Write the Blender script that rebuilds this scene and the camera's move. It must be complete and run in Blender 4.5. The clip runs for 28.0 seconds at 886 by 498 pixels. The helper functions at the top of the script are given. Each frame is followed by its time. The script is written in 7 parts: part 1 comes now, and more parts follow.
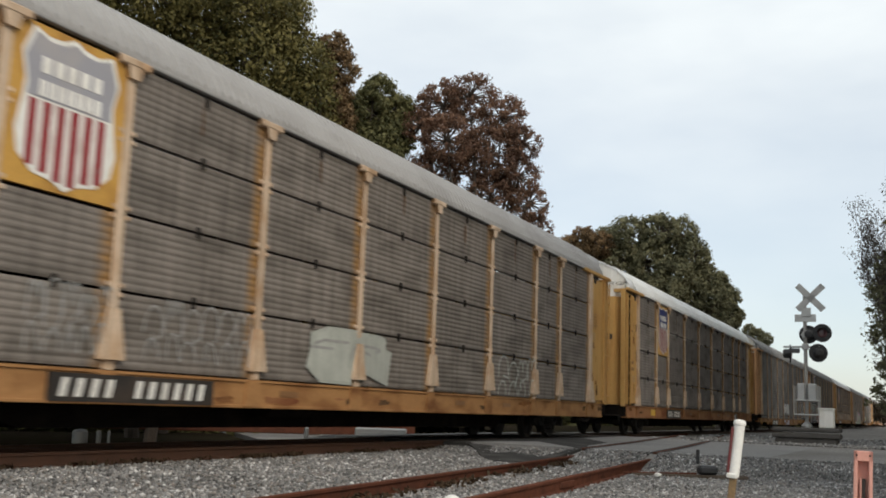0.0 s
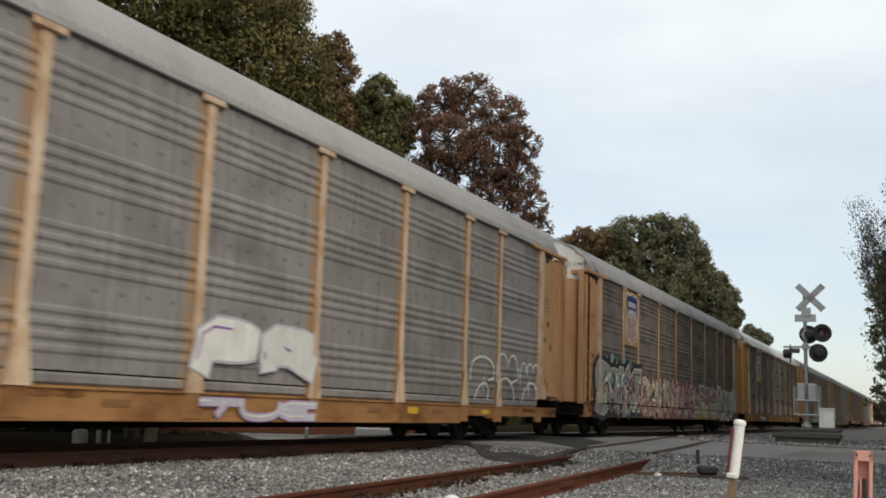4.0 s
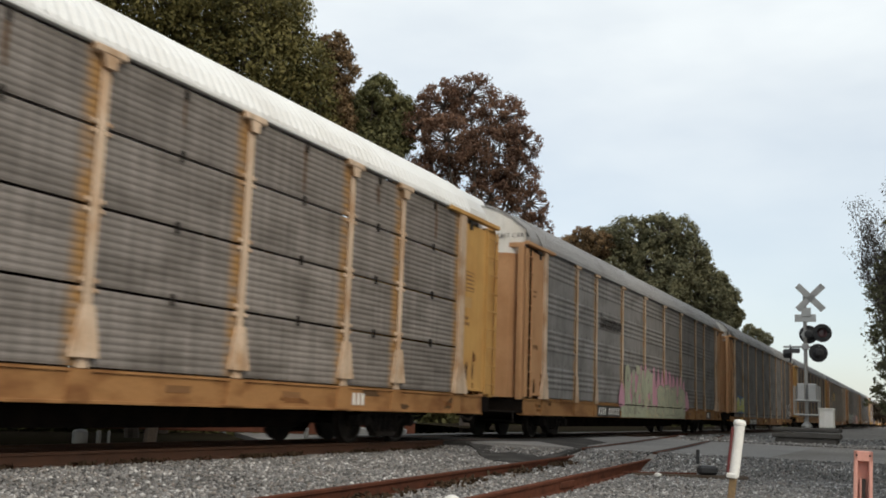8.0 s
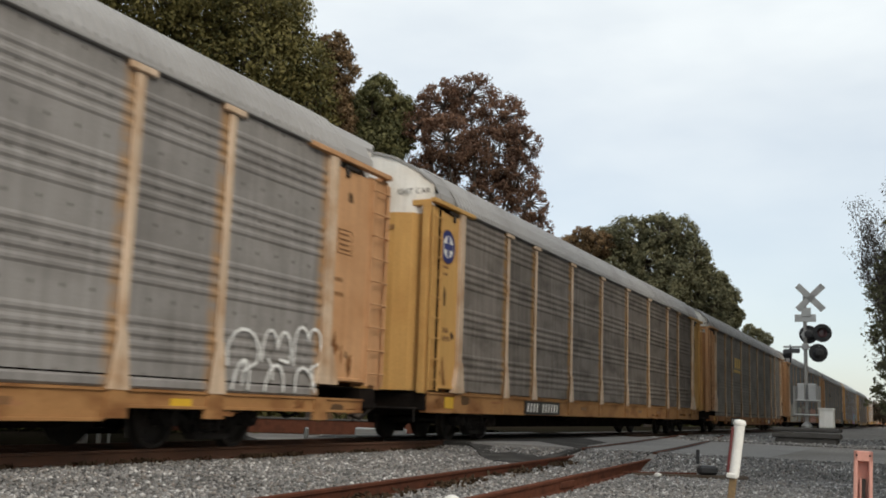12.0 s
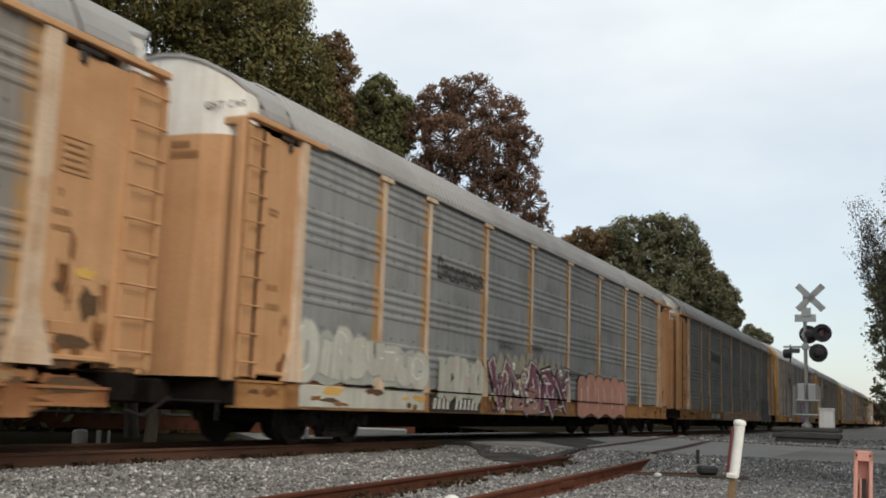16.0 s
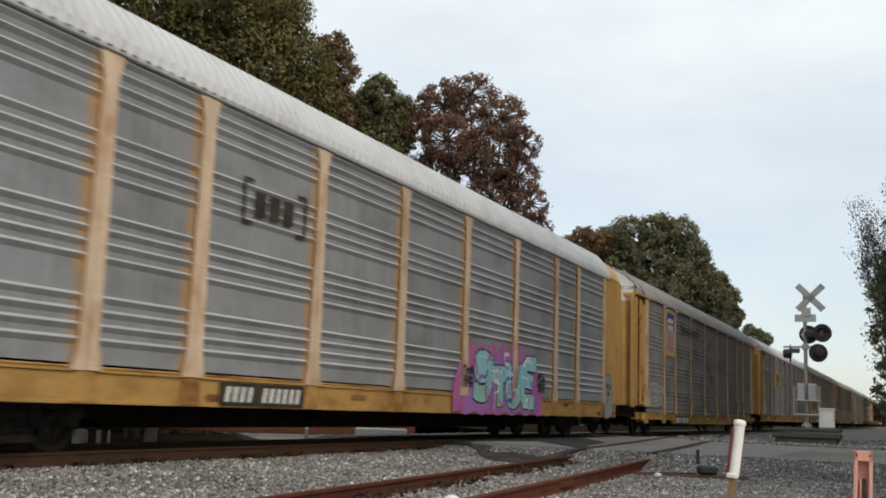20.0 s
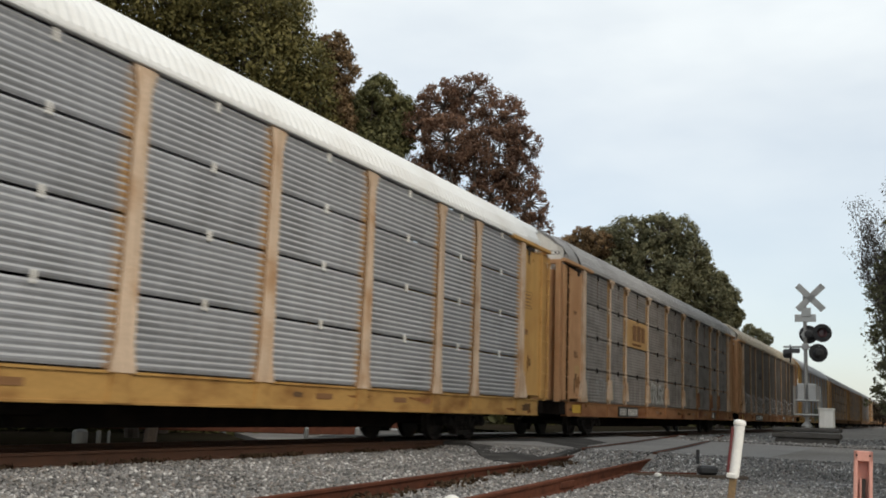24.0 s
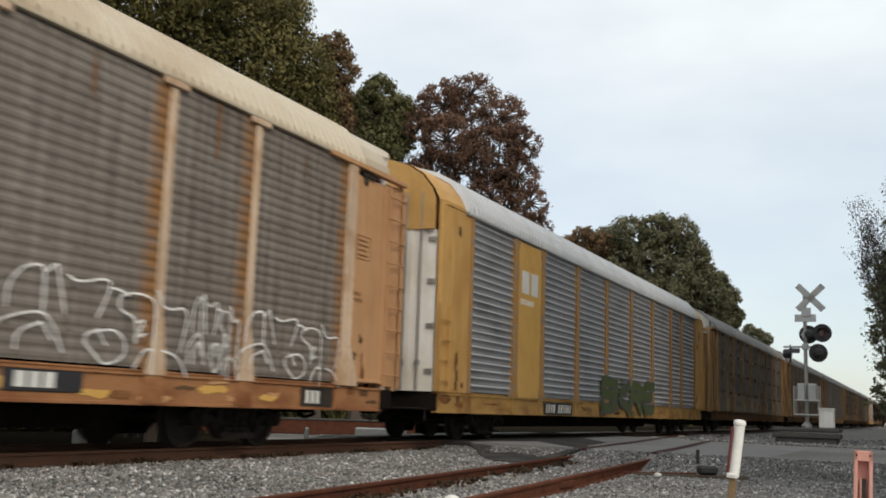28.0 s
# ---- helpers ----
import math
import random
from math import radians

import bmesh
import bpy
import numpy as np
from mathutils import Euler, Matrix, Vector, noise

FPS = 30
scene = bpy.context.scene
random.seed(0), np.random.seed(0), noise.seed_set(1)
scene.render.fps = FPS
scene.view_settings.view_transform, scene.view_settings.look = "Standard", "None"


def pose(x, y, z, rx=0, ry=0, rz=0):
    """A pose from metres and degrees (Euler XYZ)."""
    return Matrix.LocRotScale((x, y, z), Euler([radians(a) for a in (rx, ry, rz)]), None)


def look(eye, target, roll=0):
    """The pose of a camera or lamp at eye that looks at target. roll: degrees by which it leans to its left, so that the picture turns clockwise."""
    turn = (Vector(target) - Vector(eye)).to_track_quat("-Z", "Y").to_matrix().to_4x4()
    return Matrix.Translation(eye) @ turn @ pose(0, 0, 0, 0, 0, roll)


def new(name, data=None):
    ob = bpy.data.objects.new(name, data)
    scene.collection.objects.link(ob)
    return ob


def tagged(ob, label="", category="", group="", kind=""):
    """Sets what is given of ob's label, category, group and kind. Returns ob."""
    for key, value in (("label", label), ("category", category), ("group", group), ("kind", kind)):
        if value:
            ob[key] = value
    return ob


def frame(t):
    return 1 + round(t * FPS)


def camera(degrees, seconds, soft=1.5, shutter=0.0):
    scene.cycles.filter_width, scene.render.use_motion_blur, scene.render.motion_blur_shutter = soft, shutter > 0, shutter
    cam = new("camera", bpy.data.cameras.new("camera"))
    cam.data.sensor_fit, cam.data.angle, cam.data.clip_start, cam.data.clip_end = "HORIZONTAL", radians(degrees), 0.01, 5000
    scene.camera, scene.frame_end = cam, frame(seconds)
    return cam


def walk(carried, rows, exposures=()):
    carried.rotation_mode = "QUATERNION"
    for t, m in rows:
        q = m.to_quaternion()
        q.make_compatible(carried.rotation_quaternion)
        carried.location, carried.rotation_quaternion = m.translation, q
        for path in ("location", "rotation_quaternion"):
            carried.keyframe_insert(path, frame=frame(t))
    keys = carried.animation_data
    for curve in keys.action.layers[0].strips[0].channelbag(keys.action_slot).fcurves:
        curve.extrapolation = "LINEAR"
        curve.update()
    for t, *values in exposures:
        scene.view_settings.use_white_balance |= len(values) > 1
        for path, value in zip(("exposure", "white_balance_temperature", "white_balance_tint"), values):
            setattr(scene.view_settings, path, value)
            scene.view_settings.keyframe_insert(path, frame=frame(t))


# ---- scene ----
# ---------- camera: stands still on the verge, looking along the passing train ----------
cam = camera(46.48, 28.0, 1.8, 0.22)
EYE = Vector((0, 0, 0.66))
AIM = EYE + 10 * Vector((-math.sin(radians(24.99)) * math.cos(radians(8.82)),
                         math.cos(radians(24.99)) * math.cos(radians(8.82)), math.sin(radians(8.82))))
VIEW = look(EYE, AIM, 1.95)
walk(cam, [(0, VIEW), (28, VIEW)], [(0, 0.06), (28, 0.06)])

# ---------- world, sun ----------
world = bpy.data.worlds.new("overcast_sky")
scene.world = world
world.use_nodes = True
wn, wl = world.node_tree.nodes, world.node_tree.links
wn.clear()
sky = wn.new("ShaderNodeTexSky")
sky.sky_type, sky.sun_disc = "NISHITA", False
sky.sun_elevation, sky.sun_rotation = radians(36.8), radians(125.3)
bg_sky = wn.new("ShaderNodeBackground")
bg_sky.inputs["Strength"].default_value = 0.12
wl.new(sky.outputs[0], bg_sky.inputs[0])
wco = wn.new("ShaderNodeTexCoord")
wmap = wn.new("ShaderNodeMapping")
wmap.inputs["Scale"].default_value = (1.1, 1.1, 3.2)
wmap.inputs["Rotation"].default_value = (0.1, 0.2, 0.6)
wl.new(wco.outputs["Generated"], wmap.inputs[0])
wnoise = wn.new("ShaderNodeTexNoise")
wnoise.inputs["Scale"].default_value = 2.1
wnoise.inputs["Detail"].default_value = 5
wnoise.inputs["Roughness"].default_value = 0.5
wl.new(wmap.outputs[0], wnoise.inputs[0])
wramp = wn.new("ShaderNodeValToRGB")
wramp.color_ramp.elements[0].position, wramp.color_ramp.elements[0].color = 0.36, (0.70, 0.70, 0.70, 1)
wramp.color_ramp.elements[1].position, wramp.color_ramp.elements[1].color = 0.60, (0.95, 0.95, 0.95, 1)
wl.new(wnoise.outputs["Fac"], wramp.inputs[0])
bg_cloud = wn.new("ShaderNodeBackground")
bg_cloud.inputs["Color"].default_value = (0.83, 0.875, 0.885, 1)
bg_cloud.inputs["Strength"].default_value = 1.13
wmix = wn.new("ShaderNodeMixShader")
wsep = wn.new("ShaderNodeSeparateXYZ")
wl.new(wco.outputs["Generated"], wsep.inputs[0])
wlow = wn.new("ShaderNodeMapRange")
wlow.inputs["From Min"].default_value, wlow.inputs["From Max"].default_value = 0.04, 0.34
wlow.inputs["To Min"].default_value, wlow.inputs["To Max"].default_value = 0.50, 1.0
wl.new(wsep.outputs[2], wlow.inputs[0])
wmul = wn.new("ShaderNodeMath")
wmul.operation = "MULTIPLY"
wl.new(wramp.outputs[0], wmul.inputs[0])
wl.new(wlow.outputs[0], wmul.inputs[1])
wl.new(wmul.outputs[0], wmix.inputs[0])
wl.new(bg_sky.outputs[0], wmix.inputs[1])
wl.new(bg_cloud.outputs[0], wmix.inputs[2])
wout = wn.new("ShaderNodeOutputWorld")
wl.new(wmix.outputs[0], wout.inputs[0])

sun = new("sun", bpy.data.lights.new("sun", "SUN"))
sun.data.energy, sun.data.angle, sun.data.color = 1.7, radians(30), (1.0, 0.88, 0.72)
sun.matrix_world = look((24, -17, 22), (0, 0, 0))


# ---------- materials ----------
def material(name, colour, rough=0.6, metal=0.0, stain=None, stain_amount=0.5, stain_scale=1.5, grain=0.12,
             grain_scale=40.0, bump=0.15, stretch=(1, 1, 1), edge=None, vary=0.1, streak=0.0, spec=0.5, dots=False):
    """A paint, metal or mineral surface: base colour, stains at large scale, grain at small scale, fine relief.
    edge: (colour, reach) stains that spread from the y = 0 side of a sheet."""
    m = bpy.data.materials.new(name)
    m.use_nodes = True
    n, l = m.node_tree.nodes, m.node_tree.links
    b = n["Principled BSDF"]
    b.inputs["Roughness"].default_value, b.inputs["Metallic"].default_value = rough, metal
    b.inputs["Specular IOR Level"].default_value = spec
    tc, info = n.new("ShaderNodeTexCoord"), n.new("ShaderNodeObjectInfo")
    off = n.new("ShaderNodeVectorMath")
    off.operation = "SCALE"
    off.inputs[0].default_value = (37.0, 91.0, 53.0)
    l.new(info.outputs["Random"], off.inputs["Scale"])
    add = n.new("ShaderNodeVectorMath")
    l.new(tc.outputs["Object"], add.inputs[0])
    l.new(off.outputs[0], add.inputs[1])
    mp = n.new("ShaderNodeMapping")
    mp.inputs["Scale"].default_value = stretch
    l.new(add.outputs[0], mp.inputs[0])

    def noise_tex(scale, detail, src):
        t = n.new("ShaderNodeTexNoise")
        t.inputs["Scale"].default_value, t.inputs["Detail"].default_value = scale, detail
        l.new(src, t.inputs[0])
        return t.outputs["Fac"]

    def ramp(src, lo, hi, a=0.0, z=1.0):
        r = n.new("ShaderNodeMapRange")
        r.inputs["From Min"].default_value, r.inputs["From Max"].default_value = lo, hi
        r.inputs["To Min"].default_value, r.inputs["To Max"].default_value = a, z
        l.new(src, r.inputs[0])
        return r.outputs[0]

    def mix(kind, fac, a, c):
        x = n.new("ShaderNodeMix")
        x.data_type, x.blend_type = "RGBA", kind
        for key, val in ((0, fac), (6, a), (7, c)):
            if hasattr(val, "links"):
                l.new(val, x.inputs[key])
            else:
                x.inputs[key].default_value = val if key == 0 else (*val, 1)
        return x.outputs[2]

    fine = noise_tex(grain_scale, 4, add.outputs[0])
    col = mix("MULTIPLY", 1.0, colour, ramp(fine, 0.3, 0.7, 1 - grain, 1 + grain))
    col = mix("MULTIPLY", 1.0, col, ramp(info.outputs["Random"], 0, 1, 1 - vary, 1 + vary))
    if stain:
        col = mix("MIX", ramp(noise_tex(stain_scale, 6, mp.outputs[0]), 0.45, 0.72, 0, stain_amount), col, stain)
    if streak:
        ms = n.new("ShaderNodeMapping")
        ms.inputs["Scale"].default_value = (6, 6, 0.35)
        l.new(add.outputs[0], ms.inputs[0])
        col = mix("MULTIPLY", 1.0, col, ramp(noise_tex(1.6, 4, ms.outputs[0]), 0.3, 0.7, 1 - streak, 1 + streak * 0.6))
    if dots:
        sp, cb, vo = n.new("ShaderNodeSeparateXYZ"), n.new("ShaderNodeCombineXYZ"), n.new("ShaderNodeTexVoronoi")
        l.new(tc.outputs["Object"], sp.inputs[0])
        l.new(sp.outputs[1], cb.inputs[0])
        l.new(sp.outputs[2], cb.inputs[1])
        vo.voronoi_dimensions = "2D"
        vo.inputs["Scale"].default_value, vo.inputs["Randomness"].default_value = 2.15, 0.06
        l.new(cb.outputs[0], vo.inputs["Vector"])
        col = mix("MIX", ramp(vo.outputs["Distance"], 0.035, 0.075, 0.75, 0.0), col, (0.05, 0.045, 0.04))
    if edge:
        sep = n.new("ShaderNodeSeparateXYZ")
        l.new(tc.outputs["Object"], sep.inputs[0])
        near = ramp(sep.outputs[1], -edge[1], -0.12, 0, 1)
        mul = n.new("ShaderNodeMath")
        mul.operation = "MULTIPLY"
        l.new(near, mul.inputs[0])
        l.new(ramp(noise_tex(2.2, 5, mp.outputs[0]), 0.25, 0.55, 0.15, 1.0), mul.inputs[1])
        col = mix("MIX", mul.outputs[0], col, edge[0])
    l.new(col, b.inputs["Base Color"])
    l.new(ramp(fine, 0.3, 0.7, max(rough - 0.12, 0.05), min(rough + 0.12, 1)), b.inputs["Roughness"])
    bp = n.new("ShaderNodeBump")
    bp.inputs["Strength"].default_value, bp.inputs["Distance"].default_value = bump, 0.02
    l.new(fine, bp.inputs["Height"])
    l.new(bp.outputs[0], b.inputs["Normal"])
    return m


M = {}
M["sheet_dark"] = material("weathered_steel_sheet", (0.216, 0.193, 0.173), 0.7, 0.0, (0.105, 0.094, 0.083), 0.75, 0.9, 0.1, 30,
                           0.1, (1, 1, 3), ((0.30, 0.175, 0.075), 0.30), 0.12, 0.24, spec=0.0)
M["sheet_grey"] = material("grey_galvanised_sheet", (0.278, 0.267, 0.258), 0.7, 0.0, (0.170, 0.160, 0.152), 0.75, 0.8, 0.08, 30,
                           0.1, (1, 1, 2), ((0.35, 0.22, 0.12), 0.28), 0.07, 0.18, spec=0.0, dots=True)
M["sheet_worn"] = material("worn_steel_sheet", (0.270, 0.250, 0.233), 0.7, 0.0, (0.17, 0.155, 0.142), 0.75, 0.9, 0.1, 30,
                           0.1, (1, 1, 3), ((0.40, 0.23, 0.095), 0.32), 0.12, 0.24, spec=0.0)
M["sheet_mid"] = material("sooty_grey_steel_sheet", (0.244, 0.223, 0.206), 0.7, 0.0, (0.125, 0.113, 0.102), 0.75, 0.9, 0.1, 30,
                          0.1, (1, 1, 3), ((0.34, 0.20, 0.085), 0.32), 0.12, 0.22, spec=0.0)
M["post_flank"] = material("brown_post_flank", (0.27, 0.17, 0.095), 0.75, 0.0, (0.13, 0.075, 0.04), 0.8, 3, 0.15, 30, 0.15, spec=0.0)
M["post_rust"] = material("rusted_post_foot", (0.27, 0.145, 0.085), 0.75, 0.0, (0.15, 0.07, 0.04), 0.8, 3, 0.15, 30, 0.15, spec=0.0)
M["sheet_taupe"] = material("brownish_galvanised_sheet", (0.278, 0.258, 0.235), 0.7, 0.0, (0.185, 0.17, 0.152), 0.75, 0.8, 0.08, 30,
                            0.1, (1, 1, 2), ((0.38, 0.225, 0.10), 0.32), 0.06, 0.16, spec=0.0, dots=True)
M["sheet_clean"] = material("clean_grey_sheet", (0.279, 0.289, 0.293), 0.65, 0.0, (0.19, 0.195, 0.195), 0.7, 0.8, 0.08, 30,
                            0.1, (1, 1, 2), ((0.42, 0.24, 0.095), 0.28), 0.06, 0.14, spec=0.0, dots=True)
# paler zinc for rib tops, a highlight put into the colour
M["rib_highlight"] = material("rib_top_highlight", (0.44, 0.455, 0.47), 0.45, 0.1, (0.31, 0.32, 0.325), 0.5, 3, 0.08, 30, 0.05, spec=0.3)
M["sheet_silver"] = material("bright_galvanised_sheet", (0.292, 0.303, 0.322), 0.5, 0.06, (0.165, 0.17, 0.175), 0.7, 0.8, 0.08, 30,
                             0.08, (1, 1, 2), ((0.46, 0.27, 0.11), 0.32), 0.05, 0.12, spec=0.05)
M["sheet_soot"] = material("soot_stained_steel_sheet", (0.195, 0.174, 0.155), 0.7, 0.0, (0.27, 0.25, 0.225), 0.5, 0.7, 0.1, 30,
                           0.1, (0.4, 0.4, 3), ((0.27, 0.14, 0.06), 0.4), 0.1, 0.3, spec=0.0, dots=True)
M["tan"] = material("faded_tan_paint", (0.62, 0.48, 0.355), 0.6, 0.0, (0.38, 0.20, 0.08), 0.7, 2.0, 0.1, 25, 0.1, vary=0.06, streak=0.25, spec=0.08)
M["yellow"] = material("yellow_paint", (0.60, 0.36, 0.13), 0.5, 0.0, (0.42, 0.21, 0.07), 0.5, 1.3, 0.06, 25, 0.06, vary=0.06, streak=0.09, spec=0.08)
M["peach"] = material("faded_peach_paint", (0.55, 0.32, 0.17), 0.6, 0.0, (0.40, 0.20, 0.09), 0.5, 1.4, 0.06, 25, 0.06, vary=0.06, streak=0.09, spec=0.08)
# buff darkened for the far cars, their shade held in the colour
M["shaded_buff"] = material("shaded_buff_paint", (0.42, 0.265, 0.14), 0.6, 0.0, (0.22, 0.11, 0.05), 0.7, 1.0, 0.08, 25, 0.08, vary=0.06, streak=0.40, spec=0.0)
M["sill_yellow"] = material("chipped_yellow_sill_paint", (0.370, 0.198, 0.084), 0.6, 0.0, (0.15, 0.06, 0.025), 0.95, 1.7, 0.1, 20, 0.12, (1, 0.6, 1.4), vary=0.03, spec=0.08)
M["sill_ochre"] = material("ochre_sill_paint", (0.440, 0.264, 0.092), 0.6, 0.0, (0.16, 0.065, 0.025), 0.9, 1.8, 0.1, 20, 0.12, (1, 0.6, 1.4), vary=0.03, spec=0.08)
M["rust_blotch"] = material("rust_blotch", (0.24, 0.115, 0.05), 0.85, 0.0, (0.06, 0.03, 0.02), 0.8, 5, 0.3, 30, 0.3, spec=0.0)
# real grime, and the shade colour of the far sills
M["grime"] = material("oily_grime_and_far_shade", (0.12, 0.075, 0.045), 0.85, 0.0, (0.12, 0.075, 0.045), 0.8, 5, 0.3, 30, 0.2, spec=0.0)
M["sill_rust"] = material("rusty_buff_sill_paint", (0.352, 0.176, 0.084), 0.65, 0.0, (0.17, 0.062, 0.028), 1.0, 1.5, 0.12, 20, 0.15, (1, 0.5, 1.4), vary=0.03, spec=0.08)
M["white"] = material("chalky_white_paint", (0.78, 0.77, 0.73), 0.55, 0.0, (0.55, 0.48, 0.38), 0.5, 1.3, 0.05, 25, 0.05, vary=0.03, streak=0.08)
M["roof_zinc"] = material("bright_zinc_roof_sheet", (0.62, 0.63, 0.645), 0.5, 0.1, (0.45, 0.455, 0.46), 0.5, 1.2, 0.06, 30, 0.05, vary=0.02, spec=0.2)
M["roof_white"] = material("white_roof_sheet", (0.78, 0.79, 0.78), 0.5, 0.1, (0.58, 0.56, 0.52), 0.5, 0.7, 0.05, 20, 0.05, vary=0.03)
M["roof_grey"] = material("galvanised_roof_sheet", (0.34, 0.335, 0.33), 0.65, 0.05, (0.23, 0.222, 0.215), 0.6, 0.7, 0.07, 20, 0.08, vary=0.05, spec=0.1)
M["roof_tan"] = material("rust_dusted_roof_sheet", (0.56, 0.49, 0.38), 0.55, 0.15, (0.36, 0.24, 0.13), 0.6, 0.6, 0.07, 20, 0.08, vary=0.03)
M["dark"] = material("black_grimy_steel", (0.014, 0.012, 0.011), 0.85, 0.0, (0.032, 0.024, 0.019), 0.5, 3, 0.2, 30, 0.2, spec=0.0)
M["truck"] = material("dusty_cast_steel", (0.020, 0.018, 0.017), 0.85, 0.0, (0.045, 0.038, 0.033), 0.6, 3, 0.2, 30, 0.2, spec=0.15)
M["tread"] = material("worn_wheel_steel", (0.03, 0.026, 0.024), 0.6, 0.5, (0.08, 0.06, 0.045), 0.5, 3, 0.15, 30, 0.1)
M["black_paint"] = material("black_plate_paint", (0.025, 0.022, 0.02), 0.55, 0.0, (0.09, 0.06, 0.04), 0.5, 3, 0.1, 30, 0.05)
M["white_paint"] = material("white_lettering_paint", (0.80, 0.79, 0.75), 0.6, 0.0, (0.5, 0.46, 0.4), 0.4, 4, 0.06, 40, 0.03)
M["rust"] = material("rust_brown_steel", (0.125, 0.052, 0.034), 0.8, 0.15, (0.07, 0.036, 0.028), 0.7, 4, 0.2, 40, 0.25, spec=0.0)
M["railhead"] = material("worn_rail_steel", (0.095, 0.045, 0.027), 0.7, 0.1, (0.055, 0.032, 0.023), 0.6, 3, 0.15, 40, 0.1)
M["wood"] = material("weathered_tie_timber", (0.085, 0.065, 0.05), 0.9, 0.0, (0.16, 0.14, 0.12), 0.6, 4, 0.3, 30, 0.4, (1, 6, 6), spec=0.0)
M["asphalt"] = material("worn_grey_asphalt", (0.285, 0.275, 0.265), 0.9, 0.0, (0.20, 0.195, 0.19), 0.7, 0.5, 0.2, 60, 0.25, spec=0.0)
M["crossing"] = material("black_crossing_rubber", (0.06, 0.058, 0.056), 0.9, 0.0, (0.12, 0.115, 0.11), 0.6, 1.5, 0.15, 40, 0.2, spec=0.0)
M["footing"] = material("sooty_concrete_blocks", (0.105, 0.10, 0.095), 0.95, 0.0, (0.05, 0.048, 0.045), 0.7, 2.0, 0.2, 40, 0.3, spec=0.0)
M["alu"] = material("dull_aluminium", (0.42, 0.42, 0.41), 0.45, 0.6, (0.28, 0.27, 0.26), 0.4, 3, 0.06, 40, 0.05)
M["signal_black"] = material("matt_black_enamel", (0.018, 0.018, 0.02), 0.55, 0.0, (0.04, 0.04, 0.04), 0.4, 3, 0.1, 30, 0.05)
M["lens"] = material("dark_red_lens", (0.10, 0.05, 0.055), 0.12, 0.0, None, grain=0.05, bump=0.02)
M["bark"] = material("grey_brown_bark", (0.10, 0.08, 0.065), 0.9, 0.0, (0.05, 0.04, 0.035), 0.6, 3, 0.3, 20, 0.6, (3, 3, 0.6))
M["stem"] = material("brown_wooden_stake", (0.24, 0.16, 0.08), 0.8, 0.0, (0.13, 0.08, 0.04), 0.5, 6, 0.2, 40, 0.3)
M["pink"] = material("sun_faded_red_plastic", (0.62, 0.30, 0.24), 0.6, 0.0, (0.66, 0.42, 0.35), 0.5, 5, 0.06, 50, 0.05)
M["maroon"] = material("dark_red_tape", (0.15, 0.03, 0.03), 0.5, 0.0, None, bump=0.03)
M["blue"] = material("faded_blue_enamel", (0.035, 0.05, 0.20), 0.5, 0.0, (0.08, 0.08, 0.2), 0.4, 3, 0.06, 40, 0.03)
M["red"] = material("faded_red_enamel", (0.33, 0.035, 0.045), 0.5, 0.0, (0.3, 0.1, 0.09), 0.4, 3, 0.06, 40, 0.03)
M["faded_grey"] = material("bleached_blue_enamel", (0.36, 0.36, 0.40), 0.6, 0.0, (0.5, 0.45, 0.4), 0.4, 3, 0.06, 40, 0.03)
M["ochre"] = material("ochre_panel_paint", (0.66, 0.40, 0.11), 0.5, 0.0, (0.50, 0.26, 0.07), 0.5, 2.2, 0.05, 25, 0.05, vary=0.03)
M["ochre_rust"] = material("rusting_ochre_panel_paint", (0.60, 0.34, 0.08), 0.55, 0.0, (0.28, 0.12, 0.03), 0.75, 1.6, 0.08, 25, 0.08, vary=0.03)
M["buff_panel"] = material("buff_panel_paint", (0.52, 0.32, 0.13), 0.55, 0.0, (0.36, 0.20, 0.08), 0.5, 2.0, 0.06, 25, 0.06, vary=0.03)
M["plate_yellow"] = material("yellow_reflector_plate", (0.70, 0.43, 0.03), 0.4, 0.0, (0.5, 0.28, 0.05), 0.4, 4, 0.05, 40, 0.03)
M["stencil"] = material("brown_stencil_paint", (0.22, 0.11, 0.045), 0.6, 0.0, None, bump=0.03)
M["logo_gold"] = material("gold_logo_paint", (0.68, 0.45, 0.12), 0.55, 0.0, (0.5, 0.3, 0.1), 0.4, 4, 0.05, 40, 0.03)
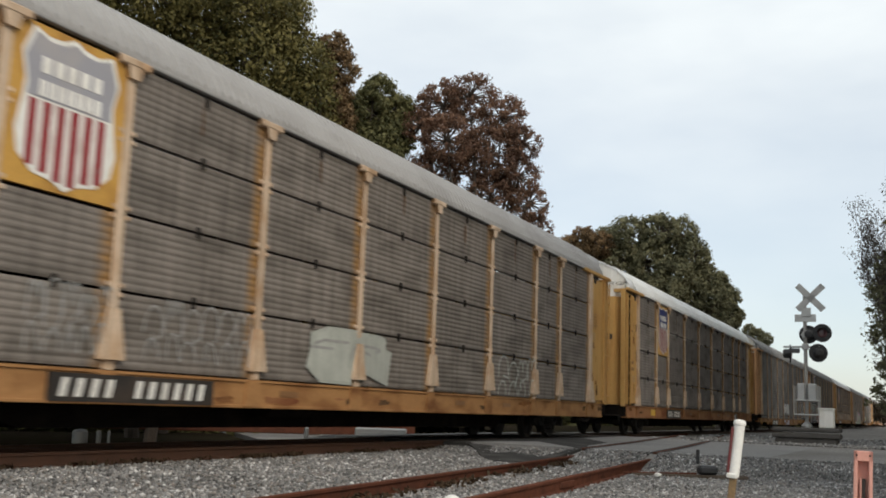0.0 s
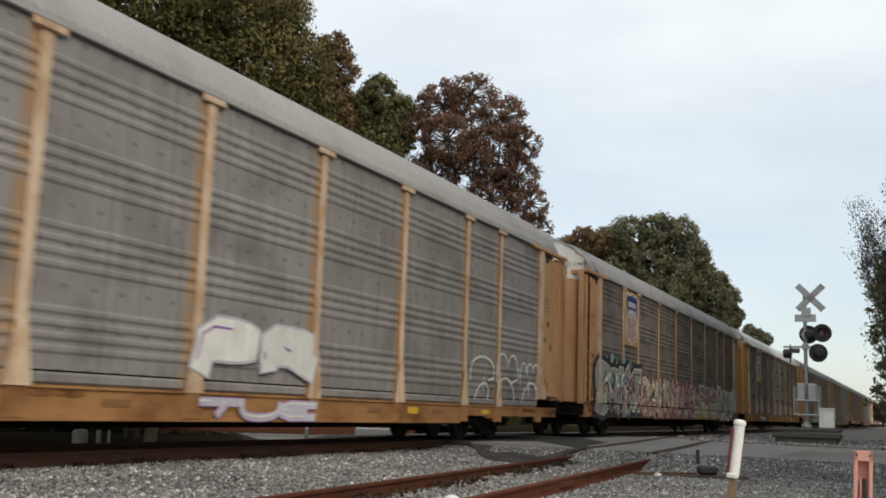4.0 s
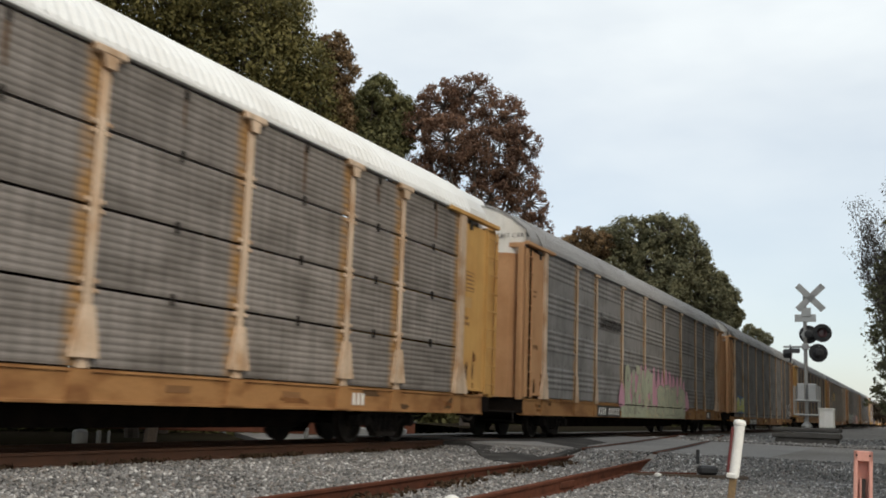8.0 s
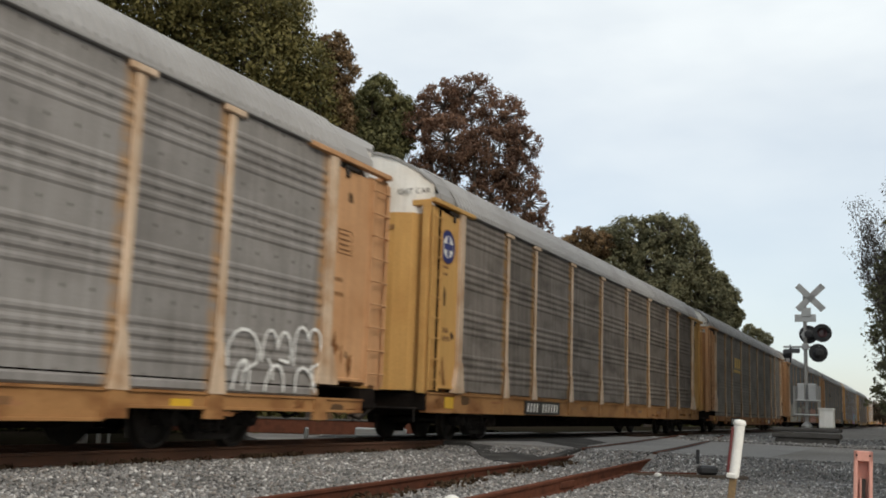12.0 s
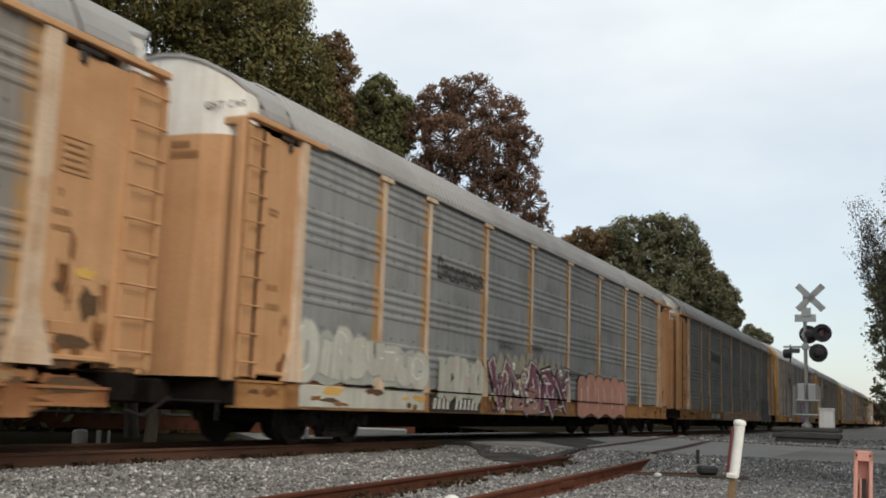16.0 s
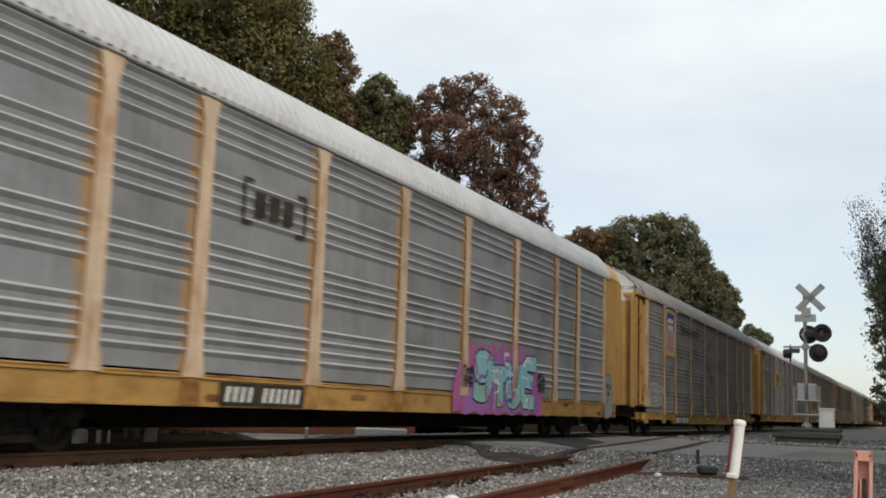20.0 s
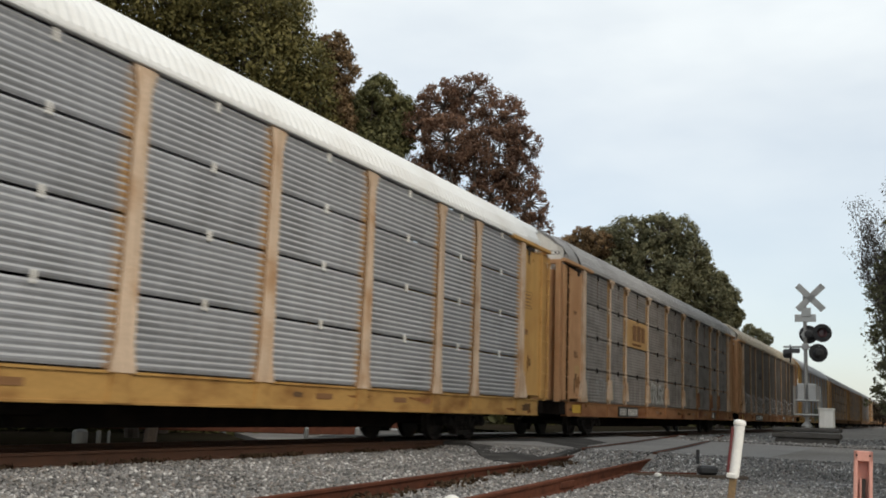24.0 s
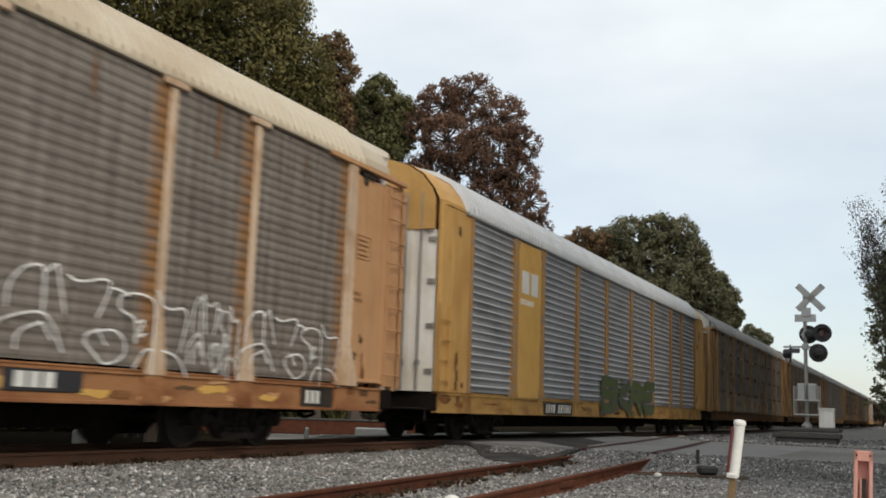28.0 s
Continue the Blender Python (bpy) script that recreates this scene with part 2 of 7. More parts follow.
for key, rgb in dict(g_white=(0.74, 0.75, 0.72), g_bright=(0.88, 0.89, 0.88), g_silver=(0.36, 0.37, 0.33), g_rose=(0.40, 0.225, 0.20), g_ochre=(0.52, 0.37, 0.14), g_chalk=(0.53, 0.53, 0.47), g_plum=(0.25, 0.095, 0.13), g_slate=(0.085, 0.085, 0.09), g_mint=(0.30, 0.58, 0.50), g_steel=(0.26, 0.265, 0.265), g_mist=(0.42, 0.44, 0.40), g_pale=(0.46, 0.49, 0.36), g_pink=(0.66, 0.34, 0.44), g_salmon=(0.56, 0.27, 0.20),
                     g_maroon=(0.26, 0.05, 0.09), g_black=(0.03, 0.03, 0.035), g_blue=(0.06, 0.16, 0.38), g_cyan=(0.28, 0.58, 0.66),
                     g_yellow=(0.62, 0.62, 0.20), g_green=(0.075, 0.105, 0.03), g_grey=(0.34, 0.34, 0.33), g_violet=(0.35, 0.16, 0.45),
                     g_cream=(0.62, 0.58, 0.40), g_teal=(0.20, 0.42, 0.40), g_lilac=(0.52, 0.50, 0.58), g_magenta=(0.50, 0.14, 0.36), g_mauve=(0.34, 0.19, 0.21), g_olive=(0.33, 0.31, 0.25)).items():
    M[key] = material("spray_paint_" + key[2:], rgb, 0.6, 0.0, tuple(c * 0.7 for c in rgb), 0.5, 2.5, 0.1, 30, 0.04, streak=0.12)


def leaf_material(name, a, c, seed):
    m = bpy.data.materials.new(name)
    m.use_nodes = True
    n, l = m.node_tree.nodes, m.node_tree.links
    b = n["Principled BSDF"]
    b.inputs["Roughness"].default_value = 0.75
    b.inputs["Specular IOR Level"].default_value = 0.25
    g, t = n.new("ShaderNodeNewGeometry"), n.new("ShaderNodeTexCoord")
    nz = n.new("ShaderNodeTexNoise")
    nz.inputs["Scale"].default_value, nz.inputs["Detail"].default_value = 0.55, 3
    l.new(t.outputs["Object"], nz.inputs[0])
    ad = n.new("ShaderNodeMath")
    ad.operation = "MULTIPLY_ADD"
    ad.inputs[1].default_value = 0.45
    l.new(g.outputs["Random Per Island"], ad.inputs[0])
    l.new(nz.outputs["Fac"], ad.inputs[2])
    r = n.new("ShaderNodeValToRGB")
    r.color_ramp.elements[0].position, r.color_ramp.elements[0].color = 0.40, (*a, 1)
    r.color_ramp.elements[1].position, r.color_ramp.elements[1].color = 0.92, (*c, 1)
    l.new(ad.outputs[0], r.inputs[0])
    l.new(r.outputs[0], b.inputs["Base Color"])
    tr = n.new("ShaderNodeBsdfTranslucent")
    l.new(r.outputs[0], tr.inputs[0])
    mx = n.new("ShaderNodeMixShader")
    mx.inputs[0].default_value = 0.25
    l.new(b.outputs[0], mx.inputs[1])
    l.new(tr.outputs[0], mx.inputs[2])
    l.new(mx.outputs[0], n["Material Output"].inputs[0])
    return m


M["leaf_oak"] = leaf_material("olive_oak_leaves", (0.032, 0.038, 0.014), (0.20, 0.172, 0.060), 1)
M["leaf_rust"] = leaf_material("russet_oak_leaves", (0.085, 0.05, 0.038), (0.25, 0.145, 0.095), 2)
M["leaf_twig"] = leaf_material("greyish_twigs_and_dry_leaves", (0.07, 0.062, 0.055), (0.17, 0.15, 0.13), 7)
M["leaf_amber"] = leaf_material("amber_oak_leaves", (0.07, 0.05, 0.028), (0.25, 0.16, 0.08), 6)
M["leaf_dark"] = leaf_material("dark_green_leaves", (0.038, 0.046, 0.02), (0.18, 0.17, 0.072), 3)
M["leaf_far"] = leaf_material("hazy_olive_leaves", (0.062, 0.068, 0.04), (0.23, 0.22, 0.125), 5)
M["leaf_brown"] = leaf_material("dry_brown_leaves", (0.05, 0.04, 0.03), (0.11, 0.085, 0.06), 4)


def ground_material():
    m = material("trampled_earth_and_gravel", (0.23, 0.218, 0.205), 0.95, 0.0, (0.12, 0.112, 0.10), 0.6, 0.25, 0.35, 35, 0.6, spec=0.0)
    return m


def gravel_material():
    m = bpy.data.materials.new("grey_ballast_stone")
    m.use_nodes = True
    n, l = m.node_tree.nodes, m.node_tree.links
    b = n["Principled BSDF"]
    b.inputs["Roughness"].default_value = 0.95
    b.inputs["Specular IOR Level"].default_value = 0.08
    g = n.new("ShaderNodeNewGeometry")
    r = n.new("ShaderNodeValToRGB")
    e = r.color_ramp.elements
    e[0].position, e[0].color = 0.0, (0.08, 0.078, 0.077, 1)
    e[1].position, e[1].color = 1.0, (0.58, 0.575, 0.565, 1)
    for p, c in ((0.35, (0.18, 0.178, 0.175, 1)), (0.7, (0.27, 0.265, 0.257, 1)), (0.82, (0.20, 0.172, 0.15, 1))):
        x = e.new(p)
        x.color = c
    l.new(g.outputs["Random Per Island"], r.inputs[0])
    t, nz = n.new("ShaderNodeTexCoord"), n.new("ShaderNodeTexNoise")
    nz.inputs["Scale"].default_value = 1.3
    l.new(t.outputs["Object"], nz.inputs[0])
    mr = n.new("ShaderNodeMapRange")
    mr.inputs["From Min"].default_value, mr.inputs["From Max"].default_value = 0.3, 0.7
    mr.inputs["To Min"].default_value, mr.inputs["To Max"].default_value = 0.82, 1.28
    l.new(nz.outputs["Fac"], mr.inputs[0])
    mx = n.new("ShaderNodeMix")
    mx.data_type, mx.blend_type = "RGBA", "MULTIPLY"
    mx.inputs[0].default_value = 1
    l.new(r.outputs[0], mx.inputs[6])
    l.new(mr.outputs[0], mx.inputs[7])
    l.new(mx.outputs[2], b.inputs["Base Color"])
    return m


M["debris"] = material("dead_brown_leaves", (0.055, 0.038, 0.026), 0.95, 0.0, (0.10, 0.075, 0.05), 0.6, 8, 0.3, 30, 0.2, spec=0.0)
M["litter"] = material("dark_leaf_litter", (0.032, 0.025, 0.018), 0.98, 0.0, (0.022, 0.024, 0.011), 0.7, 0.4, 0.4, 30, 0.7, spec=0.0)
M["ground"], M["gravel"] = ground_material(), gravel_material()


# ---------- mesh helpers ----------
class Shape:
    """Vertices and faces gathered piece by piece."""

    def __init__(self):
        self.v, self.f = [], []

    def add(self, verts, faces):
        k = len(self.v)
        self.v += [tuple(p) for p in verts]
        self.f += [tuple(i + k for i in q) for q in faces]
        return self

    def box(self, x0, x1, y0, y1, z0, z1):
        p = [(x, y, z) for x in (x0, x1) for y in (y0, y1) for z in (z0, z1)]
        return self.add(p, [(0, 1, 3, 2), (4, 6, 7, 5), (0, 4, 5, 1), (2, 3, 7, 6), (0, 2, 6, 4), (1, 5, 7, 3)])

    def cbox(self, x0, x1, y0, y1, z0, z1, c=0.012):
        """A box with chamfered edges along its longest run and at its ends."""
        a = [(x0 + c, y0), (x1 - c, y0), (x1, y0 + c), (x1, y1 - c), (x1 - c, y1), (x0 + c, y1), (x0, y1 - c), (x0, y0 + c)]
        b = [(min(max(x, x0 + c), x1 - c), min(max(y, y0 + c), y1 - c)) for x, y in a]
        rings = [[(x, y, z0) for x, y in b], [(x, y, z0 + c) for x, y in a], [(x, y, z1 - c) for x, y in a], [(x, y, z1) for x, y in b]]
        return self.rings(rings, True, True)

    def rings(self, rings, closed=True, caps=True):
        n, k, fs = len(rings[0]), 0, []
        for i in range(len(rings) - 1):
            for j in range(n if closed else n - 1):
                a, b = i * n + j, i * n + (j + 1) % n
                fs.append((a, b, b + n, a + n))
        if caps:
            fs.append(tuple(range(n - 1, -1, -1)))
            fs.append(tuple(range((len(rings) - 1) * n, len(rings) * n)))
        return self.add([p for r in rings for p in r], fs)

    def tube(self, a, b, r0, r1=None, n=8, caps=True):
        a, b = Vector(a), Vector(b)
        r1 = r0 if r1 is None else r1
        w = (b - a).normalized()
        u = w.orthogonal().normalized()
        v = w.cross(u)
        ring = lambda p, r: [p + r * (math.cos(t) * u + math.sin(t) * v) for t in (2 * math.pi * i / n for i in range(n))]
        return self.rings([ring(a, r0), ring(b, r1)], True, caps)

    def prism(self, profile, x0, x1):
        """A profile of (y, z) points pushed from x0 to x1."""
        return self.rings([[(x, y, z) for y, z in profile] for x in (x0, x1)], True, True)

    def lathe(self, profile, n=20, centre=(0, 0, 0), axis="x"):
        """A profile of (along, radius) turned round an axis through centre."""
        rs = []
        for h, r in profile:
            ring = []
            for i in range(n):
                t = 2 * math.pi * i / n
                a, b = r * math.cos(t), r * math.sin(t)
                p = {"x": (h, a, b), "y": (a, h, b), "z": (a, b, h)}[axis]
                ring.append(tuple(c + d for c, d in zip(centre, p)))
            rs.append(ring)
        return self.rings(rs, True, True)

    def mesh(self, name, mat, smooth=False):
        me = bpy.data.meshes.new(name)
        me.from_pydata(self.v, [], self.f)
        bm = bmesh.new()
        bm.from_mesh(me)
        bmesh.ops.recalc_face_normals(bm, faces=bm.faces)
        bm.to_mesh(me)
        bm.free()
        me.materials.append(mat)
        if smooth:
            me.polygons.foreach_set("use_smooth", [True] * len(me.polygons))
        return me


STORE = {}


def kept(key, name, mat, build, smooth=False):
    """One mesh for all alike pieces."""
    if key not in STORE:
        STORE[key] = build().mesh(name, mat, smooth)
    return STORE[key]


def part(name, me, parent, label="", place=(0, 0, 0), rz=0.0):
    if isinstance(me, tuple):
        me = me[0].mesh(name, me[1])
    ob = new(name, me)
    ob.parent = parent
    ob.location, ob.rotation_euler = place, (0, 0, rz)
    return tagged(ob, label)


def empty(name, m=None, **tags):
    ob = new(name)
    ob.empty_display_size = 0.3
    if m is not None:
        ob.matrix_world = m
    return tagged(ob, **tags)


# ---------- the passing train: where it is at t ----------
PITCH = 29.286
TRACK_X = -10.2


def advance(t):
    u = t / 14 - 1
    return 220.890 + 226.497 * u + 4.713 * u ** 2 + 0.086 * u ** 3 - 1.253 * u ** 4


LEAD = [2.55, 2.85, 3.07, 3.08, 3.00, 3.05, 3.13, 3.13, 3.17, 3.11, 3.18, 2.97, 2.94, 3.18, 2.94, 2.49, 2.35]


def car_y(k, t):
    return PITCH * k - advance(t) + (LEAD[k] if k < len(LEAD) else 2.4) + 11.975


# ---------- autorack cars ----------
POSTS = [-11.975, -9.275, -7.375, -4.425, -1.475, 1.475, 4.425, 7.375, 9.275, 11.975]
FLOOR, EAVE = 0.985, 4.70


def rib_profile(style, z0, z1):
    """(x, z) points of a sheet's face, from below upwards."""
    pts = [(0.0, z0)]

    def rib(z, w, h):
        pts.extend([(0, z - w / 2), (h, z - w / 6), (h, z + w / 6), (0, z + w / 2)])

    if style == "rows":
        n = 10
        for i in range(n):
            rib(z0 + (i + 0.5) * (z1 - z0) / n, 0.078, 0.009)
    elif style in ("groups", "low"):
        top, pitch, gap = (4.62, 0.955, 0.148) if style == "groups" else (4.41, 0.935, 0.145)
        for g in (3, 2, 1, 0):
            for i in (3, 2, 1, 0):
                rib(top - pitch * g - i * gap, 0.112, 0.018)
    elif style == "bright":
        for g in (3, 2, 1, 0):
            for i in (3, 2, 1, 0):
                z = 4.69 - 0.962 * g - i * 0.165
                pts.extend([(0, z - 0.066), (0.032, z - 0.010), (0.036, z + 0.002), (0, z + 0.036)])
    elif style == "slats":
        for i in range(21, -1, -1):
            z = 4.63 - 0.165 * i
            pts.extend([(0, z - 0.066), (0.032, z - 0.010), (0.036, z + 0.002), (0, z + 0.036)])
    elif style == "fine":
        n = 28
        for i in range(n):
            rib(z0 + (i + 0.5) * (z1 - z0) / n, 0.11, 0.013)
    pts.append((0, z1))
    return pts


def rib_highlighted(me):
    """Paints a highlight in pale zinc on the upward faces of each rib."""
    me.materials.append(M["rib_highlight"])
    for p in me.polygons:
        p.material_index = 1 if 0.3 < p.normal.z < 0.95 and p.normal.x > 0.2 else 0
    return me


def sheet_shape(style, w, z0, z1, lo=-0.045):
    """A ribbed sheet from y = -w to 0, its face at x = 0, with a back and closed ends."""
    s, p = Shape(), rib_profile(style, z0, z1)
    ring = p + [(lo, z1), (lo, z0)]
    return s.rings([[(x, -w, z) for x, z in ring], [(x, 0, z) for x, z in ring]], True, True)


def post_shape(kind):
    s, dz = Shape(), -DROP if kind == "low" else 0.0
    if kind == "rows":
        s.cbox(0, 0.058, -0.078, 0.078, 1.64, EAVE)
        s.rings([[(x, y * w, z) for x, y in ((0.0, -1), (0.0, 1), (0.11, 1), (0.11, -1))] for z, w in ((4.50, 0.088), (4.66, 0.13))])
        s.cbox(0.0, 0.12, -0.27, 0.27, 4.655, 4.755, 0.015)
    elif kind in ("groups", "low"):
        s.cbox(0, 0.048, -0.085, 0.085, 1.5 + dz, EAVE)
        s.rings([[(x, y * w, z) for x, y in ((0.0, -1), (0.0, 1), (0.062, 1), (0.062, -1))] for z, w in ((0.96 + dz, 0.20), (1.12 + dz, 0.17), (1.66 + dz, 0.088))])
        s.cbox(0.0, 0.085, -0.25, 0.25, 4.655, 4.755, 0.015)
    else:
        s.rings([[(x, y * w, z) for x, y in ((0.0, -1), (0.0, 1), (0.066, 1), (0.066, -1))] for z, w in ((0.96, 0.24), (1.3, 0.165), (4.40, 0.125), (4.72, 0.21))])
    return s


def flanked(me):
    """Brown on the flanks of a post, its broad face stays painted."""
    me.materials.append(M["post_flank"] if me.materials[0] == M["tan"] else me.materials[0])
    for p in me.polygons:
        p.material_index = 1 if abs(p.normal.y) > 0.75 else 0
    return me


def foot_shape():
    """The flared foot of a riveted post."""
    s = Shape()
    s.rings([[(x, y * w, z) for x, y in ((0.0, -1), (0.0, 1), (0.10, 1), (0.10, -1))] for z, w in ((1.10, 0.21), (1.15, 0.205), (1.70, 0.08))])
    return s.box(0.0, 0.05, -0.09, 0.09, 0.985, 1.11)


def clamp_shape():
    """A bolted saddle that holds two side panels to a post."""
    s = Shape()
    for d in (-1, 1):
        for j in (-1, 1):
            s.cbox(0.0, 0.045, *sorted((d * 0.092, d * 0.150)), *sorted((j * 0.03, j * 0.085)), 0.008)
    return s


DROP = 0.20


def sill_shape(dropped):
    """The side sill: one channel with flanges, deeper between the trucks on a dropped frame."""
    rings = []
    for y, lo in ((-13.35, 0.66), (-7.6, 0.66), (-7.15, 0.50), (7.15, 0.50), (7.6, 0.66), (13.35, 0.66)):
        lo, hi = (lo - 0.11, 0.984 - DROP) if dropped else (0.585, 0.984)
        rings.append([(x, y, z) for x, z in ((1.36, lo), (1.55, lo), (1.55, lo + 0.035), (1.53, lo + 0.04), (1.53, hi - 0.044), (1.555, hi - 0.039), (1.555, hi - 0.004), (1.36, hi))])
    return Shape().rings(rings, True, True)


def roof_shape(deep, broad=1.0, gap=0.040):
    """A corrugated arched roof."""
    prof = [(1.575, 4.79), (1.57, 4.84), (1.44, 5.10), (1.17, 5.42), (0.82, 5.62), (0.42, 5.74), (0, 5.785)]
    prof = prof + [(-x, z) for x, z in prof[-2::-1]]
    rows, y, i = [], -12.35, 0
    while y < 12.36:
        h = deep if i % 4 in (1, 2) else 0.0
        rows.append([(x * (1 + h / 2.2), y, z + (h if 0 < k < len(prof) - 1 else 0)) for k, (x, z) in enumerate(prof)])
        y += broad * (0.020 if i % 2 == 0 else (0.125 - gap if i % 4 == 1 else gap))
        i += 1
    return Shape().rings(rows, False, False)


ROOF_LINE = [(1.54, 4.80), (1.50, 4.95), (1.36, 5.20), (1.17, 5.41), (0.82, 5.61), (0.42, 5.73), (0, 5.775)]


def roof_height(x):
    x = abs(x)
    for (x0, z0), (x1, z1) in zip(ROOF_LINE, ROOF_LINE[1:]):
        if x0 >= x >= x1:
            return z0 + (z1 - z0) * (x0 - x) / (x0 - x1)
    return ROOF_LINE[0][1]


def plan_y(x):
    """How far out the bowed door stands at x."""
    p = door_plan()
    for (x0, y0), (x1, y1) in zip(p, p[1:]):
        if x0 >= abs(x) >= x1:
            return y0 + (y1 - y0) * (x0 - abs(x)) / (x0 - x1)
    return 0.0 if abs(x) > 1.3 else -0.68


def end_cap_shape():
    """The arched cover between the roof's end and the top of the bowed doors, with a thin rolled edge."""
    xs = [1.53, 1.50, 1.36, 1.30, 1.17, 0.95, 0.72, 0.42, 0.2, 0, -0.2, -0.42, -0.72, -0.95, -1.17, -1.30, -1.36, -1.50, -1.53]
    s = Shape()
    row = lambda k, dz: [(x, -0.36 + (-0.68 + plan_y(x)) * k if k < 1 else -1.06 + plan_y(x), roof_height(x) + dz) for x in xs]
    s.rings([row(0, 0), row(0.5, 0), row(1, 0.0), row(1, -0.05)], False, False)
    for d in (1, -1):
        s.box(*sorted((d * 1.40, d * 1.50)), -1.08, -0.40, 4.78, 4.96)
    return s


def gable_shape(sign):
    """The white upper part of a bowed door, up to the arch of the roof."""
    xs = [1.36, 1.30, 1.17, 1.0, 0.8, 0.6, 0.42, 0.2, 0.012]
    a = [(sign * x, plan_y(x), 4.50) for x in xs]
    b = [(sign * x, plan_y(x), roof_height(x) - 0.004) for x in xs]
    c = [(sign * x, plan_y(x) + 0.05, roof_height(x) - 0.004) for x in xs]
    d = [(sign * x, plan_y(x) + 0.05, 4.50) for x in xs]
    return Shape().rings([a, b, c, d], False, False)


def door_plan():
    """Half plan (x, y) of the bowed end door, from the car's side to its middle line."""
    return [(1.36, 0.0), (1.30, -0.28), (1.12, -0.50), (0.80, -0.62), (0.40, -0.67), (0.012, -0.68)]


def door_shape(z0, z1, sign, lean=0.0):
    s, p = Shape(), door_plan()
    ring = lambda z, k: [(sign * x * k, y * (1.0 if k == 1 else 0.8), z) for x, y in p] + [(sign * x * k, y + 0.06, z) for x, y in p[::-1]]
    return s.rings([ring(z0, 1), ring(z1, 1 - lean)], True, True)


def truck_frame():
    """One cast side frame, in the y-z plane, with pedestals, window and spring seat."""
    s = Shape()
    top = [(-1.12, 0.50), (-0.92, 0.60), (-0.45, 0.66), (0.45, 0.66), (0.92, 0.60), (1.12, 0.50), (1.12, 0.40), (0.92, 0.47), (0.45, 0.54), (-0.45, 0.54), (-0.92, 0.47), (-1.12, 0.40)]
    s.prism(top, -0.09, 0.09)
    s.prism([(-0.78, 0.48), (-0.62, 0.48), (-0.20, 0.20), (-0.34, 0.14)], -0.08, 0.08)
    s.prism([(0.78, 0.48), (0.34, 0.14), (0.20, 0.20), (0.62, 0.48)], -0.08, 0.08)
    s.cbox(-0.10, 0.10, -0.36, 0.36, 0.13, 0.22)
    for y in (-0.40, 0.40):
        s.cbox(-0.08, 0.08, y - 0.06, y + 0.06, 0.20, 0.56)
    for y in (-0.89, 0.89):
        s.cbox(-0.12, 0.12, y - 0.15, y + 0.15, 0.32, 0.56, 0.03)
        s.lathe([(0.12, 0.11), (0.17, 0.10), (0.18, 0.05)], 12, (0, y, 0.42))
    return s


def wheelset_shape():
    s = Shape()
    s.tube((-1.0, 0, 0), (1.0, 0, 0), 0.085, n=10)
    for d in (-1, 1):
        x = 0.7175
        s.lathe([(d * (x - 0.03), 0.10), (d * (x - 0.03), 0.30), (d * (x - 0.035), 0.37), (d * (x - 0.035), 0.445), (d * (x - 0.005), 0.445),
                 (d * (x + 0.005), 0.42), (d * (x + 0.10), 0.413), (d * (x + 0.10), 0.36), (d * (x + 0.03), 0.31), (d * (x + 0.05), 0.14), (d * (x + 0.10), 0.10)], 28)
        for i in range(3):
            t = 2.1 * i
            s.tube((d * (x + 0.03), 0.2 * math.cos(t), 0.2 * math.sin(t)), (d * (x + 0.06), 0.2 * math.cos(t), 0.2 * math.sin(t)), 0.035, n=6)
    return s


def spring_shape():
    return Shape().lathe([(0.22 + 0.04 * i, 0.085 if i % 2 else 0.062) for i in range(9)], 9, axis="z")


def bars(text_widths, h, gap=0.25):
    """A row of plain upright bars, one a character; widths in character heights, 0 for a space. From y = 0 onwards, z = 0 to h."""
    s, y = Shape(), 0.0
    for w in text_widths:
        if w > 0:
            s.box(-0.002, 0.003, y, y + w * h, 0, h)
        y += (w if w > 0 else 0.6) * h + gap * h
    return s


def reporting_plate(car, y, wide, low=False, ch=0.21):
    """A black plate on the sill with two groups of characters as bars."""
    z = 0.545 if low else 0.765
    part("number_panel", kept(("plate", wide), "number_panel", M["black_paint"], lambda: Shape().box(0, 0.034, 0, wide, -0.16, 0.16)), car,
         "black painted panel on the sill", (1.534, y, z))
    unit = wide * 0.9 / 10.9
    s = Shape()
    for i in (0, 1, 2, 3, 5.1, 6.1, 7.1, 8.1, 9.1, 10.1):
        a = 0.05 * wide + unit * i
        s.add([(x, a + d + (0.045 if zz > 0 else 0.0), zz) for x in (0.0, 0.004) for d, zz in ((0, -ch / 2), (unit * 0.44, -ch / 2), (unit * 0.44, ch / 2), (0, ch / 2))],
              [(0, 1, 2, 3), (4, 5, 6, 7), (0, 1, 5, 4), (1, 2, 6, 5), (2, 3, 7, 6), (3, 0, 4, 7)])
    tagged(part("lettering", (s, M["white_paint"]), car, "white lettering bars", (1.569, y, z)), kind="stuff")


